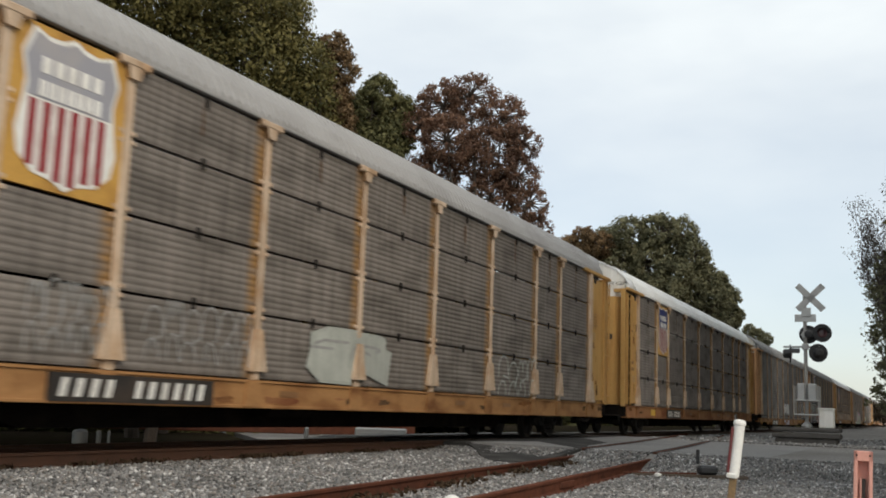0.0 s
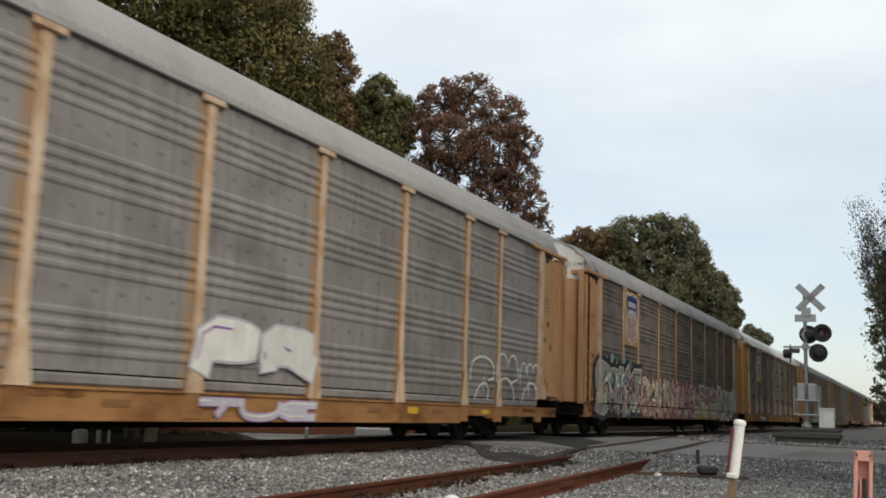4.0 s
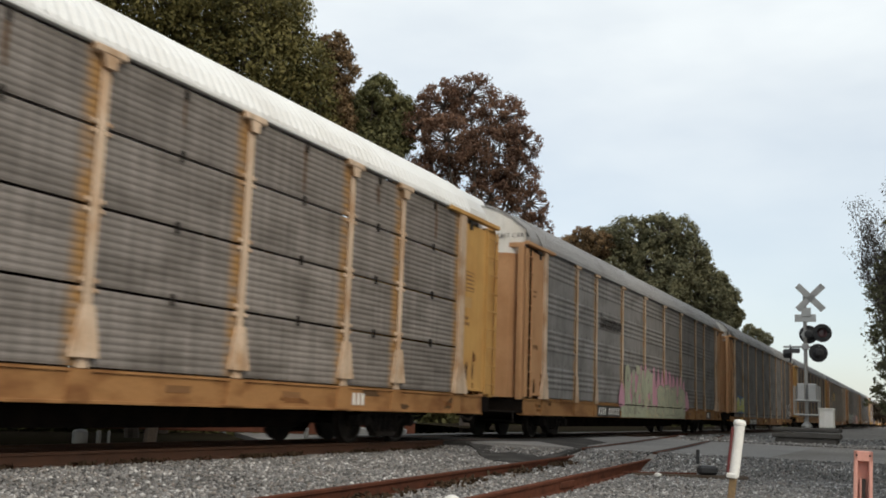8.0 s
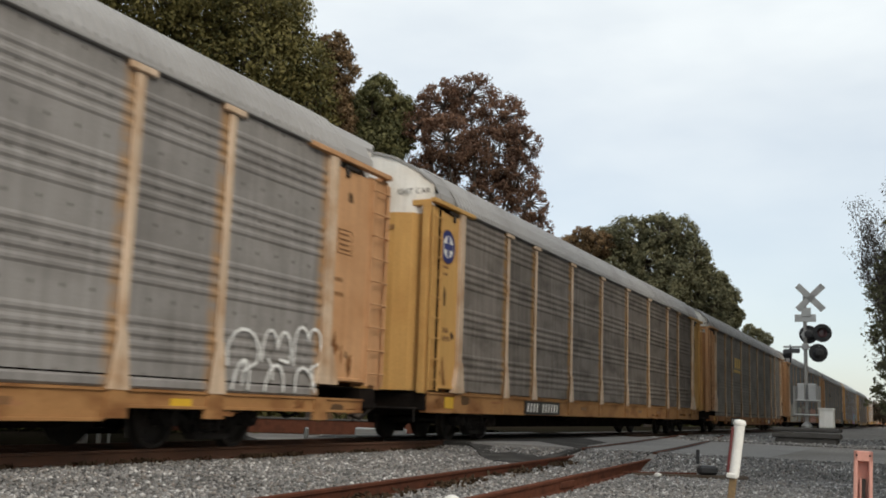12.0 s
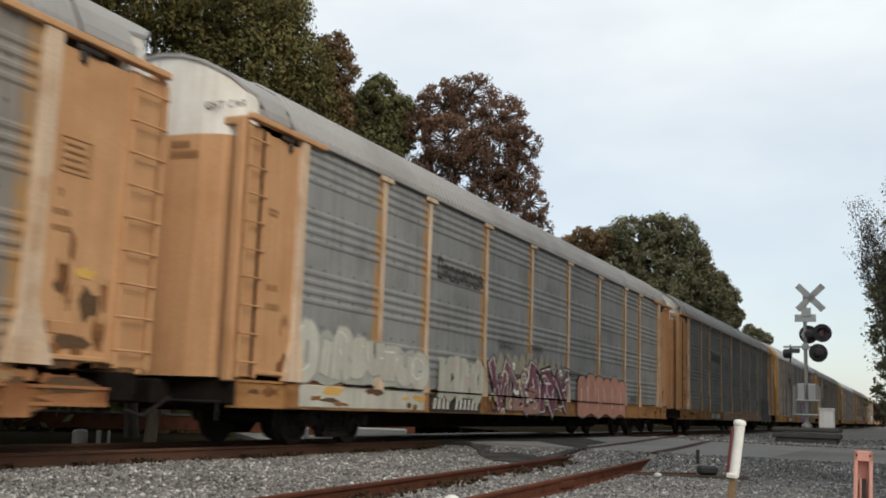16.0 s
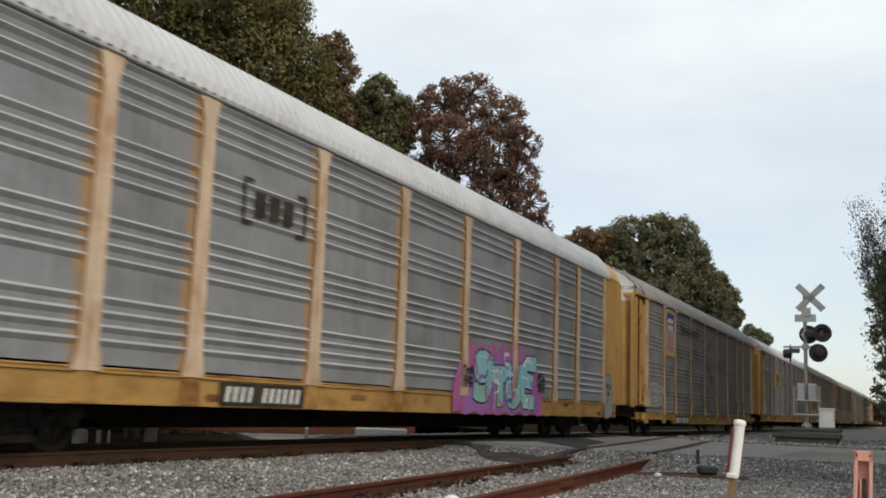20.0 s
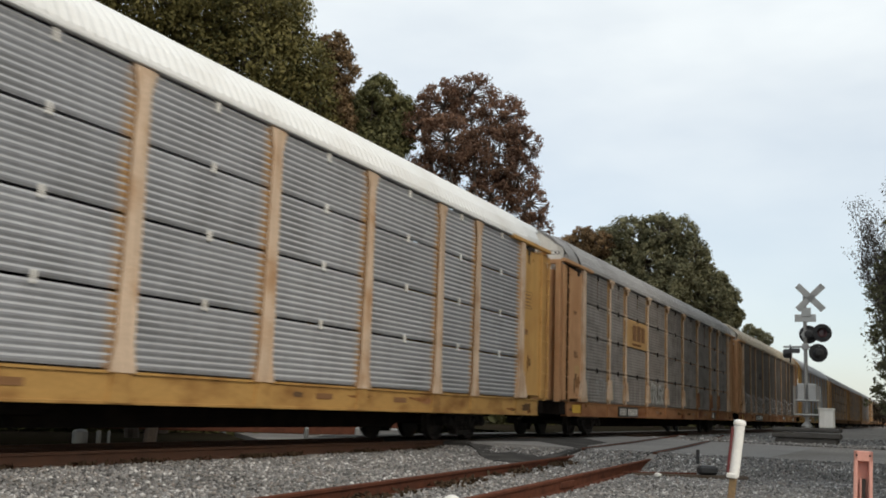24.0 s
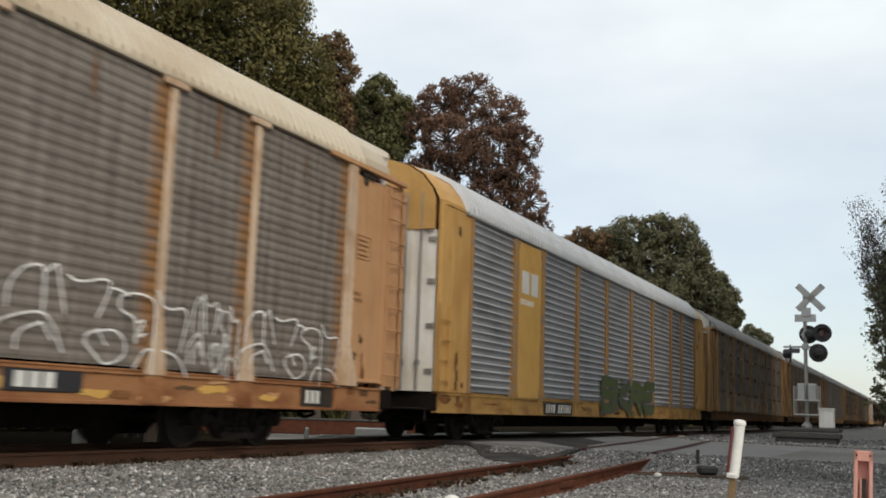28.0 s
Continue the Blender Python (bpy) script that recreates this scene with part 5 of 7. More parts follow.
    # rust and grime on the end sheets, sills and doors
    for k in range(17):
        r2 = random.Random(900 + k)
        flush, low = SPECS[k].get("flush", False), SPECS[k].get("dropped", False)
        for e in (0, 9):
            out = -1 if e == 0 else 1
            for i in range(6):
                y = P[e] + out * r2.uniform(0.10, 0.92)
                z = r2.choice((r2.uniform(1.12, 1.6), r2.uniform(1.12, 1.9), r2.uniform(1.1, 4.4)))
                blotch(CARS[k], 1.5272 + (0.026 if flush else 0) + 0.0004 * i, y, z, r2.uniform(0.02, 0.10), r2.uniform(0.05, 0.26), r2, ("rust_blotch", "grime", "rust_blotch")[i % 3], "patch of rust on the end sheet")
            for i in range(4):
                y = P[e] + out * r2.uniform(-0.6, 1.3)
                blotch(CARS[k], 1.5345 + 0.0004 * i, y, (0.585 if low else 0.79) + r2.uniform(-0.11, 0.11), r2.uniform(0.10, 0.35), r2.uniform(0.03, 0.10), r2, ("grime", "rust_blotch")[i % 2], "grimy patch on the sill")
        for i in range(7):
            y = r2.uniform(P[0], P[9])
            blotch(CARS[k], 1.5345 + 0.0004 * i, y, (0.585 if low else 0.79) + r2.uniform(-0.11, 0.11), r2.uniform(0.10, 0.5), r2.uniform(0.02, 0.07), r2, ("grime", "rust_blotch", "sill_rust")[i % 3], "worn patch on the sill")
    # dark bars across the end doors
    for k in (1, 4, 14):
        part("door_bar", (Shape().cbox(0.25, 1.12, -1.73, -1.66, 3.08, 3.26), M["black_paint"]), [o for o in CARS[k].children if o.name.startswith("end_frame")][0], "black bar across the end door")
    # graffiti
    C = CARS
    piece(C[0], "ER", -2.95, -0.35, 1.02, 1.95, "g_mist", "g_mist", "g_grey", 11, "washed-out white tag", 0.25, x=1.572)
    outline_tag(C[0], -8.7, -7.4, 1.15, 1.95, 5, "g_grey", 12, "faint grey scrawl", 0.012)
    outline_tag(C[0], -6.85, -4.6, 1.15, 1.95, 6, "g_grey", 15, "faint grey scrawl", 0.012)
    outline_tag(C[0], 4.9, 7.4, 1.05, 1.95, 4, "g_mist", 13, "chalky outline tag", 0.018)
    piece(C[2], "PR", -1.45, 1.45, 0.95, 1.88, "g_lilac", "g_white", "g_violet", 21, "small lilac and white tag", 0.19)
    piece(C[2], "TUE", -1.4, 1.5, 0.40, 0.76, "g_violet", "g_lilac", "g_white", 23, "lilac tag on the sill", 0.14)
    outline_tag(C[2], 7.55, 12.0, 0.92, 2.0, 3, "g_white", 22, "white outline tag")
    paint_cloud(C[3], -12.6, -7.1, 0.62, 2.55, "g_black", 30, "black backing of the graffiti", 9, 0.25, 1.5775)
    paint_cloud(C[3], -12.3, -7.6, 1.7, 2.62, "g_teal", 31, "teal spray above the graffiti", 7, 0.6, 1.5765)
    piece(C[3], "SRKE", -12.4, -7.15, 0.66, 2.3, "g_white", ("g_silver", "g_olive"), "g_black", 32, "large grey and black graffiti piece", 0.19, halo="g_black", grow=1.12)
    dashes(C[3], -12.2, -7.2, 0.68, 1.9, 16, ("g_maroon", "g_white", "g_black", "g_teal", "g_mauve"), 321, "strokes of grey, maroon and teal paint", thick=0.035)
    piece(C[3], "GKAUR", -7.05, -2.6, 0.62, 2.1, "g_white", ("g_cream", "g_pale", "g_cream"), "g_maroon", 33, "cream and maroon graffiti piece", 0.15, halo="g_maroon", low="g_rose", grow=1.14)
    dashes(C[3], -7.0, -2.6, 0.64, 1.8, 20, ("g_maroon", "g_white", "g_ochre", "g_rose", "g_grey"), 331, "strokes of cream, rose and maroon paint", thick=0.028)
    paint_cloud(C[3], -2.6, 2.0, 0.62, 2.1, "g_mauve", 36, "dusky backing of the graffiti", 9, 0.25)
    piece(C[3], "REAOB", -2.55, 2.0, 0.64, 2.05, "g_white", ("g_rose", "g_mauve"), "g_white", 34, "dusky pink graffiti piece", 0.14, halo="g_maroon", grow=1.12)
    dashes(C[3], -2.5, 2.0, 0.64, 2.0, 26, ("g_maroon", "g_white", "g_rose", "g_cream"), 341, "strokes of dusky pink and white paint", thick=0.025)
    paint_cloud(C[3], 2.0, 7.1, 0.62, 1.35, "g_ochre", 37, "ochre lower part of the graffiti", 4, 0.1)
    piece(C[3], "MESHO", 2.02, 7.05, 0.72, 2.05, "g_white", "g_rose", "g_mauve", 35, "pink and white block graffiti", 0.17, low="g_cream", soft=0, grow=1.4)
    dashes(C[3], 2.1, 7.0, 0.66, 1.9, 18, ("g_mauve", "g_white", "g_black"), 351, "strokes of pink and white paint")
    piece(C[3], "RAUN", 7.1, 11.9, 0.63, 2.1, "g_grey", ("g_mist", "g_pale", "g_mist"), "g_white", 38, "white and grey graffiti piece", 0.20, halo="g_white", grow=1.15)
    dashes(C[3], 7.2, 11.8, 0.66, 2.0, 16, ("g_black", "g_white", "g_slate", "g_mauve"), 381, "strokes of white and grey paint", thick=0.03)
    seam(C[3], -12.0, 12.0)
    paint_cloud(C[5], -4.95, 5.75, 0.95, 2.5, "g_pink", 50, "pink flames behind the graffiti", 17, 0.55)
    panel(C[5], "paint_band", -4.6, 5.0, 0.60, 0.975, "g_pale", "pale green painted stretch of sill", 1.572)
    piece(C[5], "RIZA", -4.2, -1.5, 0.66, 2.38, "g_olive", "g_pale", "g_cream", 51, "pale green graffiti with olive shadows", 0.23, grow=1.14)
    piece(C[5], "PL", -1.5, -0.1, 0.66, 2.25, "g_olive", "g_pale", "g_cream", 52, "pale green graffiti with olive shadows", 0.24, grow=1.14)
    piece(C[5], "SEEUB", 0.3, 4.95, 0.62, 1.92, "g_olive", "g_pale", "g_cream", 53, "pale green graffiti with olive shadows", 0.19, grow=1.2)
    dashes(C[5], -4.2, 4.9, 0.64, 1.7, 26, ("g_olive", "g_cream", "g_pale"), 531, "olive and cream strokes of paint", thick=0.028)
    seam(C[5], -4.9, 5.5)
    paint_cloud(C[6], -11.7, -9.2, 0.98, 1.95, "g_blue", 60, "blue backing of the graffito", 5, 0.25)
    piece(C[6], "SUE", -11.75, -9.25, 0.96, 1.85, "g_blue", "g_yellow", "g_white", 61, "small yellow and blue graffito", 0.21)
    dashes(C[6], -11.7, -9.3, 1.1, 1.8, 6, ("g_slate", "g_white"), 611, "strokes of grey and white paint", thick=0.016)
    outline_tag(C[6], 9.4, 11.9, 0.85, 1.85, 3, "g_bright", 62, "white outline tag")
    outline_tag(C[6], -12.75, -12.2, 2.75, 3.55, 2, "g_black", 63, "thin black scrawl", 0.018)
    paint_cloud(C[9], -11.85, -9.3, 1.0, 1.9, "g_mist", 90, "thin white spray behind the graffiti", 5, 0.2, 1.572)
    piece(C[9], "OIRSU", -11.95, -9.2, 0.98, 2.0, "g_grey", "g_chalk", "g_white", 91, "chalky white rounded graffiti", 0.26, x=1.578, grow=1.22, stagger=0.22)
    paint_cloud(C[9], -9.2, -7.4, 1.0, 1.8, "g_mist", 98, "thin white spray behind the graffiti", 4, 0.2, 1.572)
    piece(C[9], "EUO", -9.25, -7.35, 0.98, 1.9, "g_grey", "g_chalk", "g_white", 95, "chalky white rounded graffiti", 0.26, x=1.578, grow=1.22, stagger=0.22)
    panel(C[9], "paint_band", -11.8, -7.4, 0.62, 0.965, "g_chalk", "whitewashed stretch of sill", 1.572)
    piece(C[9], "ICUHO", -6.95, -4.6, 0.78, 1.78, "g_pale", "g_chalk", "g_pink", 92, "chalky white graffiti", 0.27)
    paint_cloud(C[9], -4.2, 1.3, 1.5, 2.1, "g_olive", 96, "olive spray behind the graffiti", 12, 0.5)
    piece(C[9], "VMA", -4.15, -0.85, 0.60, 1.95, "g_white", ("g_plum", "g_mauve"), "g_black", 93, "maroon graffiti with cream rims", 0.13, halo="g_black", low="g_rose", soft=0, grow=1.3)
    piece(C[9], "RN", -0.8, 1.3, 0.58, 1.88, "g_white", "g_plum", "g_black", 97, "maroon graffiti with cream rims", 0.15, halo="g_black", soft=0, grow=1.3)
    dashes(C[9], -4.1, 1.3, 0.62, 1.75, 12, ("g_white", "g_plum", "g_cream", "g_black"), 971, "strokes of cream and maroon paint", thick=0.022)
    bubbles(C[9], 2.25, 7.3, 0.62, 1.82, 6, "g_black", "g_salmon", "g_white", 94, "salmon bubble graffiti")
    for i, (a, z) in enumerate(((-3.7, 2.05), (-1.6, 2.1), (1.5, 1.6), (7.9, 1.1))):
        outline_tag(C[9], a, a + 0.9, z, z + 0.2, 4, "g_black", 190 + i, "thin black scrawl", 0.012)
    seam(C[9], -10.5, 7.4)
    outline_tag(C[10], -4.2, 8.8, 0.60, 0.98, 30, "g_white", 101, "whitish scrawl along the sill", 0.008)
    outline_tag(C[10], -4.0, 8.9, 0.62, 1.06, 23, "g_white", 103, "whitish scrawl along the sill", 0.007)
    bubbles(C[10], 9.0, 12.3, 0.56, 1.95, 6, "g_black", "g_slate", "g_black", 102, "slate grey bubble graffiti with black outlines")
    for a, z in ((8.95, 1.75), (9.0, 1.5), (12.4, 1.45)):
        bubbles(C[10], a - 0.2, a + 0.35, z - 0.14, z + 0.16, 1, "g_black", "g_slate", "g_black", 106, "round knob of the slate graffiti")
    paint_cloud(C[11], 0.9, 6.35, 0.60, 2.25, "g_magenta", 110, "magenta spray behind the graffiti", 9, 0.22)
    piece(C[11], "STUE", 2.0, 5.75, 0.58, 2.05, "g_black", "g_cyan", "g_white", 111, "cyan and violet graffiti", 0.19, low="g_mint", grow=1.2, stagger=0.2)
    dashes(C[11], 2.0, 5.7, 0.62, 1.95, 10, ("g_blue", "g_white", "g_violet", "g_magenta"), 1111, "strokes of blue, white and violet paint", thick=0.022)
    paint_cloud(C[11], 1.5, 6.0, 0.62, 2.1, "g_violet", 113, "violet spray behind the graffiti", 11, 0.25, 1.5800)
    for a in (1.35, 5.95):
        outline_tag(C[11], a, a + 0.55, 1.15, 1.6, 3, "g_black", int(a * 10), "dark violet scrawl", 0.03, 1.590)
    bubbles(C[11], 11.95, 12.75, 0.62, 1.95, 1, "g_black", "g_grey", "g_black", 112, "grey rounded figure with black outline")
    for a, z in ((12.2, 1.52), (12.5, 1.50), (12.35, 1.28)):
        part("painted_spot", (Shape().lathe([(1.585, 0.09), (1.589, 0.09)], 12, (0, a, z)), M["g_black"]), C[11], "black spot on the grey figure")
    piece(C[12], "OESH", -11.55, -9.65, 1.0, 1.88, "g_white", "g_steel", None, 121, "white outlined tag", 0.20, grow=1.3, x=1.572)
    piece(C[14], "GRUSK", -4.0, -2.05, 1.05, 1.85, "g_mist", "g_grey", "g_white", 141, "faint white tag", 0.16, x=1.572)
    outline_tag(C[14], -10.8, -9.6, 1.2, 1.7, 4, "g_grey", 142, "faint grey scrawl", 0.012)
    for i, (a, b) in enumerate(((-11.85, -9.2), (-9.2, -7.5), (-7.25, -4.55), (-4.3, -1.6), (-1.35, 1.45), (1.6, 4.6), (4.8, 7.95), (7.95, 9.05), (9.05, 11.8))):
        throw_up(C[15], a, b, 0.96, 2.12 - 0.05 * (i % 3), "g_bright", "white outline graffiti", 0.013)
    piece(C[16], "SKRE", -2.1, 4.6, 0.66, 1.85, "g_slate", "g_green", None, 161, "dark green tag", 0.09, grow=1.4)
    dashes(C[16], -2.0, 4.6, 0.66, 1.8, 18, ("g_green", "g_slate"), 162, "strokes of dark green paint", thick=0.03)
    outline_tag(C[15], -12.9, -12.15, 1.6, 2.9, 2, "g_black", 163, "thin black scrawl", 0.010)
    r6 = random.Random(66)
    for i in range(9):
        blotch(C[9], 1.5735 + 0.0005 * i, r6.uniform(-11.6, -7.6), r6.uniform(0.66, 0.92), r6.uniform(0.10, 0.35), r6.uniform(0.03, 0.08), r6, ("rust_blotch", "ochre", "grime")[i % 3], "rust showing through the whitewash")
    for i in range(14):
        blotch(C[15], 1.5355 + 0.0005 * i, r6.uniform(4.5, 12.9), r6.uniform(0.66, 0.93), r6.uniform(0.12, 0.35), r6.uniform(0.03, 0.08), r6, ("ochre", "peach", "rust_blotch")[i % 3], "chipped patch on the sill")
    panel(C[15], "painted_patch", 5.05, 6.2, 0.70, 0.955, "g_black", "black painted patch on the sill", 1.548)
    tagged(part("lettering", (bars([0.9] * 3, 0.17, 0.3), M["g_white"]), C[15], "white lettering bars on the black patch", (1.5495, 5.2, 0.745)), kind="stuff")
    # worn and smeared foot of one peach end sheet
    r5 = random.Random(58)
    for i, (y, z, w, h, mat) in enumerate(((12.93, 1.68, 0.17, 0.22, "grime"), (12.72, 1.26, 0.30, 0.11, "grime"), (13.12, 1.42, 0.12, 0.20, "rust_blotch"), (12.40, 1.15, 0.16, 0.10, "rust_blotch"), (13.15, 1.85, 0.06, 0.26, "rust_blotch"), (12.55, 1.02, 0.25, 0.06, "grime"), (12.85, 2.06, 0.17, 0.07, "ochre"), (12.60, 2.36, 0.05, 0.2, "rust_blotch"))):
        blotch(C[8], 1.5285 + 0.0005 * i, y, z, w, h, r5, mat, "smeared dirt on the end sheet")
    panel(C[8], "placard", 12.34, 12.70, 1.34, 1.49, "peach", "small pale peach placard", 1.536)
    for i in range(16):
        blotch(C[8], 1.5345 + 0.0005 * i, r5.uniform(9.3, 13.0), r5.uniform(0.5, 0.9), r5.uniform(0.08, 0.5), r5.uniform(0.04, 0.12), r5, ("grime", "rust_blotch", "sill_rust")[i % 3], "rusty grime on the sill")
    # soot and rust that run down from the panel clips
    r3 = random.Random(44)
    for k in (0, 1, 4, 14, 15):
        for i in range(9):
            mid = (POSTS[i] + POSTS[i + 1]) / 2
            blotch(C[k], 1.5565, mid + r3.uniform(-0.1, 0.1), 4.35, r3.uniform(0.02, 0.05), r3.uniform(0.15, 0.5), r3, "grime" if k != 15 else "rust_blotch", "dark streak below the clip")


def data_frame():
    s = Shape()
    for a in ((0, 0.48, 0, 0.015), (0, 0.48, 0.40, 0.415), (0, 0.015, 0, 0.415), (0.465, 0.48, 0, 0.415)):
        s.box(0, 0.004, *a)
    for i in range(4):
        s.box(0, 0.004, 0.06, 0.42 - 0.05 * (i % 2), 0.06 + i * 0.085, 0.09 + i * 0.085)
    return s


# ---------- ground, road, tracks ----------
ROAD_Y0, ROAD_Y1 = 21.0, 33.4


def road_bend(x):
    """The road turns along the line beyond the track."""
    return 1.1 * max(0.0, -12.2 - x)


def ground_z(x, y):
    z = -0.36
    d = abs(x - TRACK_X)
    z = max(z, -0.20 - max(0.0, d - 1.6) * 0.045)
    if x < -13.0:
        return max(-0.42 + (x + 13.0) * 0.22, -0.86)
    if y > ROAD_Y0 - 2:
        z = z + (-0.09 - z) * min(1.0, (y - ROAD_Y0 + 2) / 2)
    return z


ROAD_CROSS = [(-70, -0.64), (-40, -0.64), (-22, -0.64), (-17, -0.42), (-14, -0.10), (-12.2, -0.012), (-8.2, -0.012), (-6.5, -0.05), (-2, -0.10), (3, -0.13), (40, -0.30)]


def road_z(x):
    for (x0, z0), (x1, z1) in zip(ROAD_CROSS, ROAD_CROSS[1:]):
        if x0 <= x <= x1:
            return z0 + (z1 - z0) * (x - x0) / (x1 - x0)
    return -0.3


def build_ground():
    xs = [-3000, -900, -300, -120, -60, -40, -30, -24] + [-20 + 0.5 * i for i in range(45)] + [4, 8, 16, 40, 120, 400, 1500, 3000]
    ys = [-1500, -400, -120, -50, -20, -10, -5] + [0.7 * i for i in range(62)] + [46, 52, 60, 75, 100, 140, 200, 300, 500, 1000, 4000]
    rng = random.Random(3)
    vs = [(x, y, ground_z(x, y) + (rng.uniform(-0.008, 0.008) if -20 < x < 4 and 0 < y < 20 else 0)) for y in ys for x in xs]
    n = len(xs)
    fs = [(j * n + i, j * n + i + 1, (j + 1) * n + i + 1, (j + 1) * n + i) for j in range(len(ys) - 1) for i in range(n - 1)]
    me = bpy.data.meshes.new("ground")
    me.from_pydata(vs, [], fs)
    me.materials.append(M["ground"])
    tagged(new("ground", me), "bare earth and gravel ground beside the tracks", "ground", kind="structure")
    s = Shape()
    cols = ROAD_CROSS
    near = [(x, ROAD_Y0 + 0.25 * math.sin(x * 1.7) + road_bend(x), z) for x, z in cols]
    away = [(x, ROAD_Y1 + road_bend(x), z) for x, z in cols[::-1]]
    s.rings([near + away, [(x, y, z - 0.3) for x, y, z in near + away]], True, False)
    m = len(cols)
    s.f += [(i, i + 1, 2 * m - 2 - i, 2 * m - 1 - i) for i in range(m - 1)]
    road = tagged(new("road", s.mesh("road", M["asphalt"])), "worn grey asphalt road over the level crossing", "road", kind="structure")
    apron = [(-9.36, 21.3, 0.0), (-8.6, 20.2, -0.07), (-7.7, 18.6, -0.19), (-6.95, 17.4, -0.235), (-6.5, 18.6, -0.235), (-6.45, 21.0, -0.045), (-6.9, 23.0, -0.033), (-7.2, 25.5, -0.025), (-8.5, 28.0, 0.0), (-9.36, 28.5, 0.0)]
    s, n = Shape(), len(apron)
    s.add([(-8.3, 23.5, 0.0)] + apron + [(x, y, z - 0.25) for x, y, z in apron], [(0, 1 + i, 1 + (i + 1) % n) for i in range(n)] + [(1 + i, 1 + n + i, 1 + n + (i + 1) % n, 1 + (i + 1) % n) for i in range(n)])
    part("apron", (s, M["crossing"]), road, "dark asphalt patch beside the rail")
    # crossing panels and flangeways
    for x0, x1 in ((-9.40, -8.85), (-10.85, -9.55), (-11.55, -11.0)):
        for i in range(4):
            y0 = ROAD_Y0 - 0.5 + i * 3.4
            part("crossing_panel", (Shape().cbox(x0, x1, y0, y0 + 3.38, -0.16, -0.002, 0.02), M["crossing"]), road, "dark rubber crossing panel")


def build_far_verge():
    """Leaf litter under the trees beyond the track, on both sides of the road."""
    for side in (0, 1):
        n, rows = 40, []
        for x, dz in ((-13.2, 0.0), (-14.5, 0.03), (-17, 0.03), (-22, 0.04), (-30, 0.05), (-60, 0.05), (-160, 0.05)):
            y0, y1 = ((-120, ROAD_Y0 - 0.6 + road_bend(x)), (ROAD_Y1 + 0.6 + road_bend(x), 600))[side]
            rows.append([(x + (0.4 * math.sin(i * 1.3) if x == -13.2 else 0), y0 + (y1 - y0) * i / n, (-0.09 + dz if side else max(-0.72 + dz, -0.27 + (x + 13.2) * 0.25)) ) for i in range(n + 1)])
        s = Shape().rings(rows, False, False)
        tagged(new("verge", s.mesh("verge", M["litter"])), "dark leaf-littered verge beyond the track", "verge", kind="structure")


def rail_shape(pts, z):
    """A flat-bottomed rail along (x, y) points, its top at z, or at a height for each point."""
    prof = [(-0.076, -0.18), (0.076, -0.18), (0.076, -0.168), (0.012, -0.145), (0.012, -0.045), (0.036, -0.035), (0.036, -0.006), (0.028, 0), (-0.028, 0), (-0.036, -0.006), (-0.036, -0.035), (-0.012, -0.045), (-0.012, -0.145), (-0.076, -0.168)]
    rings = []
    tops = z if isinstance(z, list) else [z] * len(pts)
    for i, (x, y) in enumerate(pts):
        z, a, b = tops[i], pts[max(i - 1, 0)], pts[min(i + 1, len(pts) - 1)]
        t = Vector((b[0] - a[0], b[1] - a[1], 0)).normalized()
        n = Vector((t.y, -t.x, 0))
        rings.append([(x + n.x * p, y + n.y * p, z + q) for p, q in prof])
    return Shape().rings(rings, True, True)


def siding_x(y):
    """Centre line of the siding that runs in to the main track."""
    return -4.62 - 0.083 * (y - 8.0) - 0.0014 * max(0.0, min(y, 48.0) - 22.0) ** 2


